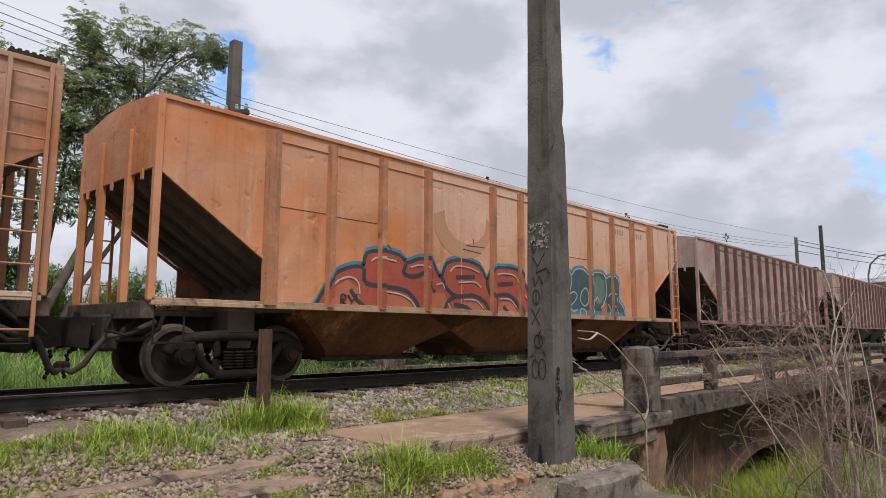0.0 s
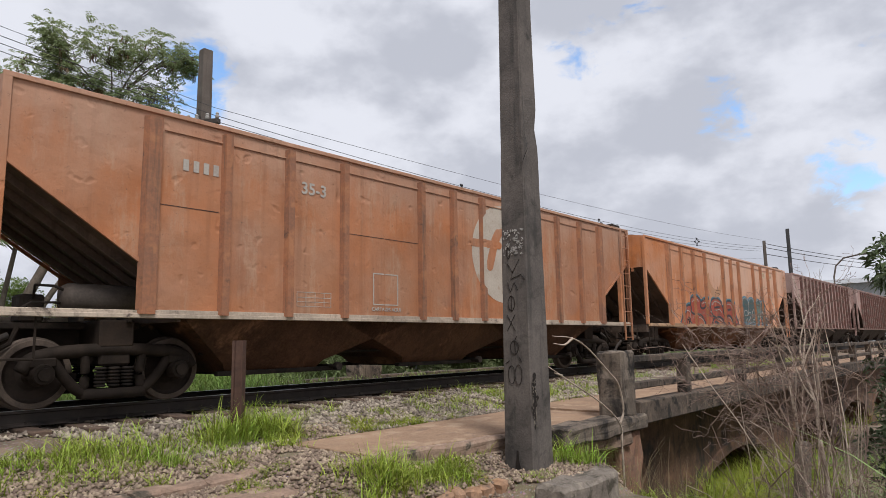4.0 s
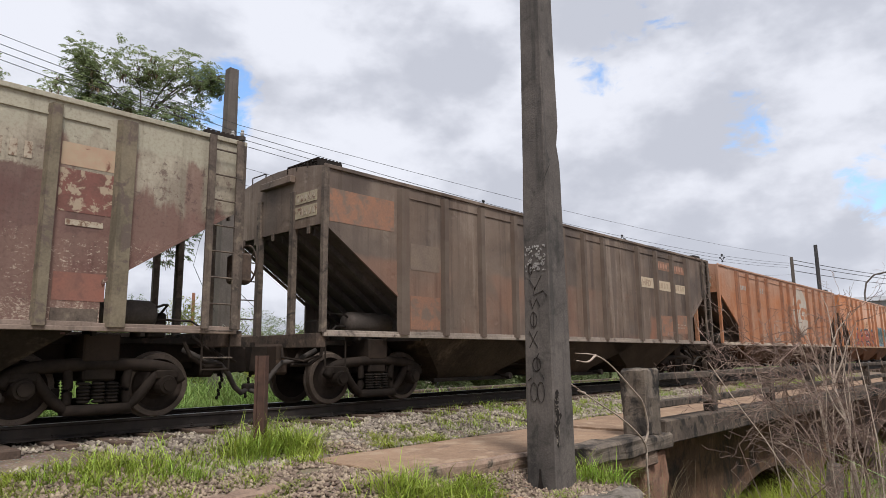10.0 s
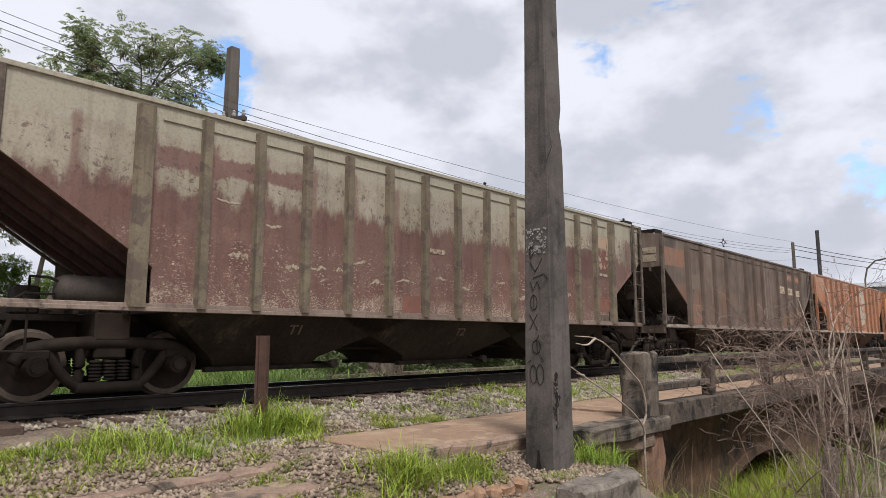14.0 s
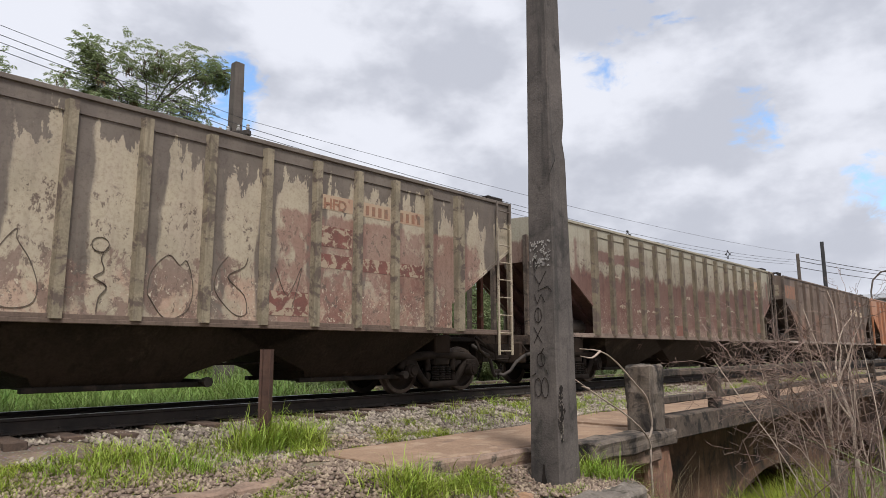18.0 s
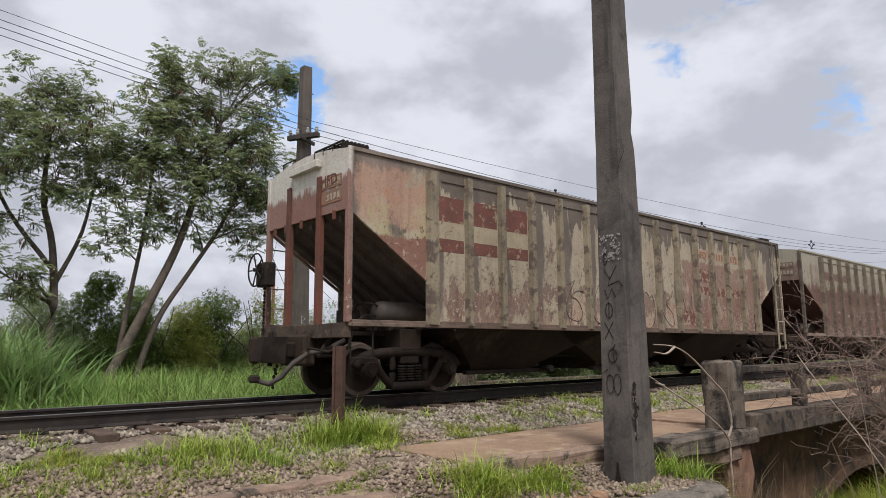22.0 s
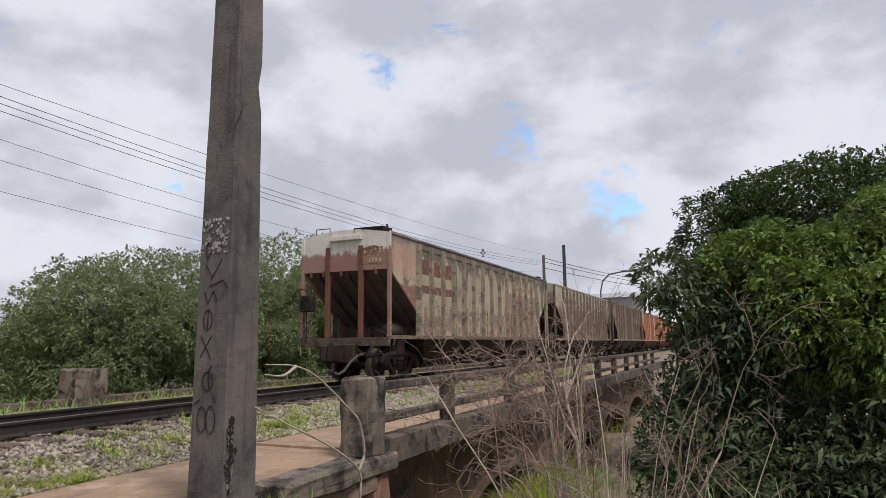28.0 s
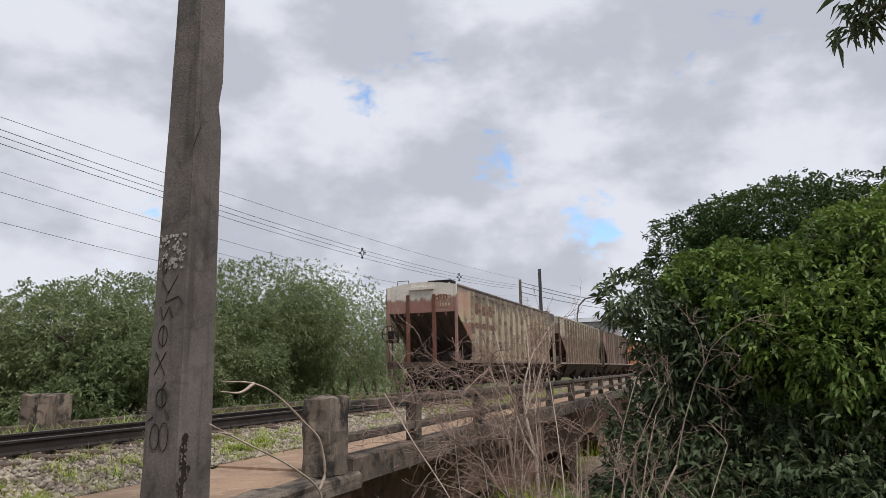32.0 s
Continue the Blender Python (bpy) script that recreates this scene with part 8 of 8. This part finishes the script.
def far_woods():
    rng = np.random.default_rng(21)
    chunks = []
    for k in range(440):
        a = rng.uniform(-0.3, 2.0) if k > 130 else rng.uniform(0.72, 1.6)
        d = 60 + 200 * rng.uniform() ** 1.8 if k > 130 else rng.uniform(52, 90)
        x, y = d * math.cos(a), d * math.sin(a)
        if abs(y - 9.7) < 14 or y < -40:
            continue
        z = float(land(x, y))
        r = rng.uniform(2.2, 4.4)
        tall = rng.uniform(0.55, 1.0) * (0.035 * d + 1.2) - z
        n = 160 if k > 130 else 1500
        v = rng.normal(0, 1, (n, 3))
        v /= np.linalg.norm(v, axis=1, keepdims=True)
        v[:, 2] = np.abs(v[:, 2])
        at = np.array([x, y, z]) + v * np.array([r * 1.5, r * 1.5, tall]) * rng.uniform(0.6, 1.06, (n, 1))
        s = rng.uniform(0.6, 1.3, n) * (1.0 if k > 130 else 0.24)
        chunks.append(leaves(rng, at, v + rng.normal(0, 0.6, (n, 3)), s, s * 0.6, plain=True))
    # single rounded crowns that stand out of the woods
    for x, y, top, r in ((47.0, 77.5, 7.4, 2.6), (49.6, 76.0, 6.2, 2.4), (43.0, 79.5, 6.6, 2.6), (52.6, 75.0, 5.3, 2.0), (35.5, 51.5, 2.6, 2.2), (33.0, 52.5, 3.3, 2.0), (38.5, 50.0, 2.2, 1.8), (56.5, 73.0, 5.4, 2.4), (60.0, 70.0, 5.0, 2.6)):
        n = 1500
        v = rng.normal(0, 1, (n, 3))
        v /= np.linalg.norm(v, axis=1, keepdims=True)
        lump = np.array([noise.noise(Vector((p[0] * 2.5 + x, p[1] * 2.5, p[2] * 2.5))) for p in v])[:, None]
        at = np.array([x, y, top - r * 1.0]) + v * np.array([r * 1.3, r * 1.3, r]) * (rng.uniform(0.7, 1.04, (n, 1)) + 0.25 * lump)
        s = rng.uniform(0.6, 1.3, n) * 0.26
        chunks.append(leaves(rng, at, v + rng.normal(0, 0.6, (n, 3)), s, s * 0.6, plain=True))
    stuff("far_woods", chunks, "leaf_far", "distant woods on the low hills", "woods")


far_woods()


def far_house():
    house = tagged(new("house"), "pale rendered house with a low roof among distant trees", "house")
    x0, x1, y0, y1, z0, z1 = 53.6, 57.6, 72.6, 77.0, -0.5, 4.1
    bm = bmesh.new()
    box(bm, x0, x1, y0, y1, z0, z1)
    wall = part("wall", bm, "white_paint", house)
    for x in (54.3, 55.9):
        bm = bmesh.new()
        box(bm, x, x + 0.9, y0 - 0.05, y0 + 0.02, 2.2, 3.4)
        part("window", bm, "dark_steel", wall)
    bm = bmesh.new()
    v = [bm.verts.new(p) for p in ((x0 - 0.4, y0 - 0.5, z1), (x1 + 0.4, y0 - 0.5, z1), (x1 + 0.4, y1 + 0.5, z1), (x0 - 0.4, y1 + 0.5, z1), (x0 - 0.4, (y0 + y1) / 2, z1 + 0.9), (x1 + 0.4, (y0 + y1) / 2, z1 + 0.9))]
    for f in ((0, 1, 5, 4), (2, 3, 4, 5), (0, 4, 3), (1, 2, 5), (3, 2, 1, 0)):
        bm.faces.new([v[i] for i in f])
    part("roof", bm, "far_pole_concrete", house)


far_house()


# ---- sleepers, stones ----
def track_bed():
    track = tagged(new("track"), "timber sleepers in grey ballast", "track", kind="structure")
    rng = np.random.default_rng(3)
    metas = []
    for k in range(4):
        bm = bmesh.new()
        vs = box(bm, -0.115, 0.115, -1.22 - 0.05 * k, 1.2 + 0.03 * k, -0.36, -0.205, 0.012)
        metas.append(mesh_of(bm, "sleeper", "sleeper_wood"))
    bm = bmesh.new()
    box(bm, -0.09, 0.09, -0.13, 0.13, -0.196, -0.182, 0.004)
    plate = mesh_of(bm, "tie_plate", "rail_steel")
    bm = bmesh.new()
    lathe(bm, [(0.022, -0.182), (0.026, -0.165), (0.014, -0.16), (0.014, -0.135)], 7, "z")
    screw = mesh_of(bm, "rail_screw", "rail_steel")
    for k in range(140):
        x = -14 + 0.6 * k
        s = new("sleeper", metas[int(rng.integers(4))])
        s.parent = track
        s.matrix_basis = pose(x + rng.normal(0, 0.02), TRACK_Y + rng.normal(0, 0.04), rng.normal(0, 0.006), 0, 0, rng.normal(0, 0.8))
        if 8 < k < 60:
            for side in (-1, 1):
                p = new("tie_plate", plate)
                p.parent, p.location = s, (0, side * HALF_GAUGE, 0)
            for y in (-HALF_GAUGE - 0.1, -HALF_GAUGE + 0.1):
                p = new("rail_screw", screw)
                p.parent, p.location = s, (0.03, y, 0)
    # ballast: angular stones, too many to count

    def stones(name, x, y, size, material, label, sink=0.35):
        n = len(x)
        dirs = np.array([(1, 0, 0), (-1, 0, 0), (0, 1, 0), (0, -1, 0), (0, 0, 1), (0, 0, -1)], float)
        v = dirs[None] * (size[:, None, None] * rng.uniform(0.55, 1.1, (n, 6, 3)))
        v += rng.normal(0, 1, (n, 6, 3)) * size[:, None, None] * 0.18
        a = rng.uniform(0, 2 * np.pi, n)
        c, s = np.cos(a)[:, None], np.sin(a)[:, None]
        v = np.stack([v[..., 0] * c - v[..., 1] * s, v[..., 0] * s + v[..., 1] * c, v[..., 2] * 0.75], -1)
        v += rooted(x, y, 0.0)[:, None] + np.array([0, 0, 1.0]) * (size * sink)[:, None, None]
        i = np.arange(n)[:, None] * 6
        f = np.concatenate([i + np.array([t]) for t in ((0, 2, 4), (2, 1, 4), (1, 3, 4), (3, 0, 4), (2, 0, 5), (1, 2, 5), (3, 1, 5), (0, 3, 5))], 0)
        return tagged(new(name, fast_mesh(name, v.reshape(-1, 3), f, material)), label, "stones", kind="stuff")

    x, y = scatter(rng, 26000, -3, 20, 6.85, 8.75)
    f = patchy(x, y, 0.9, 3.0)
    keep = (f + np.clip((y - 7.2) * 0.28, 0, 0.4) + np.clip((x - 4) * 0.06, -0.1, 0.25) > 0.58)
    x, y = x[keep], y[keep]
    stones("ballast", x, y, rng.uniform(0.018, 0.06, len(x)), "gravel", "pale grey crushed stone ballast")
    x, y = scatter(rng, 12000, -3, 34, 8.6, 11.2)
    stones("ballast", x, y, rng.uniform(0.02, 0.045, len(x)), "gravel", "pale grey crushed stone ballast", 0.1)
    x, y = scatter(rng, 30000, -0.5, 8.2, 3.8, 7.6)
    f = patchy(x, y, 0.8, 12.0) * 0.6 + patchy(x, y, 2.6, 5.0) * 0.4
    keep = (f > 0.36) & ~((x > 4.95) & (y > 5.06 + 0.1 * (7.0 - x)) & (y < 6.87))
    x, y = x[keep], y[keep]
    stones("rubble", x, y, rng.uniform(0.014, 0.046, len(x)), "gravel_dusty", "dusty loose stones on the path")


track_bed()


def verge_pieces():
    # broken kerb line before the footpath, and the rubble wall at the pole's foot
    rng = np.random.default_rng(8)
    kerb = tagged(new("broken_kerb"), "low broken kerb of earth-stained concrete", "kerb")
    x = 0.6
    while x < 4.7:
        w = rng.uniform(0.5, 0.95)
        bm = bmesh.new()
        rough_block(bm, x, x + w - 0.015, 6.0 + 0.06 * math.sin(x), 6.22 + 0.06 * math.sin(x), -0.75, -0.56 + rng.normal(0, 0.015), 0.03, 2, x)
        part("stone", bm, "kerb_earth", kerb)
        x += w
    wall = tagged(new("rubble_wall"), "low wall of red-brown rubble stones", "wall")
    for row, (z, back) in enumerate(((-1.05, 0.0), (-0.9, 0.05))):
        x = 3.9 + 0.1 * row
        while x < 6.25:
            w = rng.uniform(0.16, 0.42)
            y = 4.78 - 0.02 * (x - 4) - 0.16 * max(0.0, x - 5.6) + back
            bm = bmesh.new()
            h = rng.uniform(0.06, 0.12)
            rough_block(bm, x, x + w - 0.01, y - 0.24 + rng.normal(0, 0.03), y + 0.1, z - 0.14, z + h, 0.04, 2, x * 3)
            part("stone", bm, "red_stone", wall)
            x += w
    bm = bmesh.new()
    rough_block(bm, 6.0, 7.62, 3.6, 4.02, -2.4, -0.75, 0.04, 6, 3.0)
    for v in bm.verts:
        v.co.x += (v.co.y - 4.0) * 1.2 * smooth(6.4, 7.5, v.co.x)
    tagged(part("wall_block", bm, "block_concrete"), "mossy concrete block at the foot of the pole", "block")
    bm = bmesh.new()
    rough_block(bm, 3.0, 4.1, 5.2, 5.65, -0.7, -0.6, 0.035, 4, 8.0)
    tagged(part("broken_slab", bm, "kerb_earth"), "broken earth-stained slab lying in the gravel", "slab")


verge_pieces()

# ---- marks on the main pole ----
surface("flake_pale", [(0.42, 0.4, 0.37), (0.3, 0.28, 0.26)], 8, 50, 0.9, 0.2, island=0.6)
surface("hole_dark", [(0.012, 0.009, 0.008), (0.025, 0.018, 0.014)], 20, 60, 0.95, 0.3)


def pole_marks():
    rng = np.random.default_rng(15)

    def face_x(z):
        return -0.2225 + (z + 1.2) / 11.4 * 0.115 - 0.006

    def mark(name, pts, w, material, lift=0.0, label=""):
        bm = bmesh.new()
        tube(bm, [(face_x(z) - lift, y, z) for y, z in pts], w, 4, w * 0.9)
        return part(name, bm, material, main_pole, label)

    # scratched paint patch: many small flakes
    bm = bmesh.new()
    for _ in range(620):
        y, z = rng.uniform(-0.15, 0.15), rng.uniform(1.8, 2.12)
        if noise.noise(Vector((y * 14, z * 11, 3.0))) + 0.5 * noise.noise(Vector((y * 40, z * 30, 1.0))) < 0.04:
            continue
        s = rng.uniform(0.003, 0.011)
        x = face_x(z) - 0.003
        vs = [bm.verts.new((x, y + s * math.cos(a) * rng.uniform(0.6, 1.4), z + s * math.sin(a) * rng.uniform(0.6, 1.6))) for a in (0.3, 1.8, 3.4, 5.0)]
        vv = [bm.verts.new((x + 0.006, v.co.y, v.co.z)) for v in vs]
        bm.faces.new(vs)
        for i in range(4):
            bm.faces.new((vs[i], vs[(i + 1) % 4], vv[(i + 1) % 4], vv[i]))
    f = part("paint_flakes", bm, "flake_pale", main_pole, "flaking white paint")
    f["kind"] = "stuff"
    # scribbled loops running down the face
    def loop(cy, cz, ry, rz, a0=0, a1=360):
        return [(cy + ry * math.cos(radians(a0 + (a1 - a0) * k / 14)), cz + rz * math.sin(radians(a0 + (a1 - a0) * k / 14))) for k in range(15)]
    for pts in (loop(0.08, 1.83, 0.025, 0.07), [(0.1, 1.7), (0.02, 1.58), (-0.08, 1.74)], [(0.02, 1.6), (0.05, 1.5), (-0.1, 1.55), (-0.16, 1.48)], [(0.1, 1.46), (0.06, 1.34), (0.0, 1.46), (-0.05, 1.36)], loop(0.05, 1.2, 0.05, 0.09), [(0.05, 1.3), (0.05, 1.1)],
                [(0.12, 1.06), (0.0, 0.86)], [(0.0, 1.06), (0.12, 0.86)], [(-0.02, 0.8), (0.02, 0.74)], loop(0.02, 0.66, 0.06, 0.08), [(0.02, 0.74), (0.0, 0.58)], [(0.1, 0.5), (0.16, 0.46)], [(-0.05, 0.54), (-0.08, 0.48)], loop(0.07, 0.33, 0.05, 0.11), loop(-0.03, 0.33, 0.05, 0.12, 90, 450)):
        mark("scratched_line", pts, 0.0045, "hole_dark")
    # broken edge with bare steel
    bm = bmesh.new()
    for _ in range(64):
        z = rng.normal(0.05, 0.13)
        x = face_x(z) + 0.055 + rng.normal(0, 0.02) * (1.2 - 2.0 * abs(z - 0.05)) + 0.008 * math.sin(23 * z)
        y = -(0.2225 - (z + 1.2) / 11.4 * 0.115) - 0.001
        s = rng.uniform(0.012, 0.034)
        vs = [bm.verts.new((x + s * math.cos(a), y - 0.004 - rng.uniform(0, 0.004), z + s * 1.5 * math.sin(a))) for a in (0.2, 1.5, 3.0, 4.4)]
        bm.faces.new(vs)
    b = part("spalled_edge", bm, "hole_dark", main_pole, "spalled concrete with rusty steel")
    b["kind"] = "stuff"
    bm = bmesh.new()
    for _ in range(110):
        z = rng.normal(0.0, 0.17)
        if abs(z) > 0.36:
            continue
        side = rng.choice((-1, 1))
        x = face_x(z) + 0.055 + side * rng.uniform(0.02, 0.045) * (1.15 - 2.4 * abs(z)) + 0.008 * math.sin(23 * z)
        y = -(0.2225 - (z + 1.2) / 11.4 * 0.115) - 0.004
        a, r = rng.uniform(0, 6.28), rng.uniform(0.004, 0.011)
        prism(bm, [(x + r * rng.uniform(0.7, 1.2) * math.cos(a + 1.26 * i), z + 1.3 * r * rng.uniform(0.7, 1.2) * math.sin(a + 1.26 * i)) for i in range(5)], y - rng.uniform(0.002, 0.006), y + 0.006)
    b = part("crumbled_rim", bm, "block_concrete", main_pole, "pale crumbling concrete with pebbles")
    b["kind"] = "stuff"
    bm = bmesh.new()
    bar(bm, (face_x(0.1) + 0.055, -0.211, -0.06), (face_x(0.1) + 0.062, -0.209, 0.16), 0.005, 5)
    part("bare_steel", bm, "rust_post", main_pole)
    bm = bmesh.new()
    prism(bm, [(0.0, -0.78), (0.09, -0.78), (0.06, -0.68), (0.055, -0.56), (0.03, -0.56), (0.02, -0.68)], -0.001, 0.004)
    st = part("damp_stain", bm, "hole_dark", main_pole)
    st.matrix_basis = pose(face_x(-0.7) - 0.003, 0.05, 0, 0, 0, -90)
    bm = bmesh.new()
    tube(bm, [(face_x(3.4), -0.16, 2.95), (face_x(3.4) - 0.05, -0.28, 3.1), (face_x(3.4) - 0.05, -0.25, 3.3)], 0.004, 4)
    part("wire_end", bm, "wire", main_pole)
    # chalk marks on the pole across the track
    bm = bmesh.new()
    for a, b in (((0, 0), (0, 0.28)), ((0, 0.28), (0.12, 0.22)), ((0.12, 0.22), (0, 0.14)), ((0, 0.14), (0.13, 0.07)), ((0.13, 0.07), (0, 0.0))):
        bar(bm, (a[0] - 0.05, -0.208, 1.35 + a[1] * 1.2), (b[0] - 0.05, -0.208, 1.35 + b[1] * 1.2), 0.009, 4)
    part("chalk_mark", bm, "porcelain", far_pole)


pole_marks()

# ---- what moves ----
TRAIN = [(t, 5.34 + 2.263 * (t - 22) - 0.04025 * (t - 22) ** 2) for t in range(27)] + [(27, 15.35), (28, 16.97), (29, 18.62), (30, 20.35), (31, 22.1), (32, 23.85)]      # slowing steadily


def train_at(t):
    return float(np.interp(t, [a for a, _ in TRAIN], [b for _, b in TRAIN]))


def motions():
    for off, car in WAGONS:
        walk(car, [(t, pose(u + off, TRACK_Y - WW / 2, 0)) for t, u in TRAIN])
    times, last = [0.0], TRAIN[0][1]
    for k in range(1, 32 * FPS + 1):
        t = k / FPS
        u = train_at(t)
        if u - last > 0.58 or k == 32 * FPS:
            times.append(t)
            last = u
    turns = [(t, math.degrees((train_at(t) - TRAIN[0][1]) / WHEEL_R)) for t in times]
    for ws_x, ws in WHEELSETS:
        walk(ws, [(t, pose(ws_x, WW / 2, WHEEL_R, 0, a, 0)) for t, a in turns])


motions()
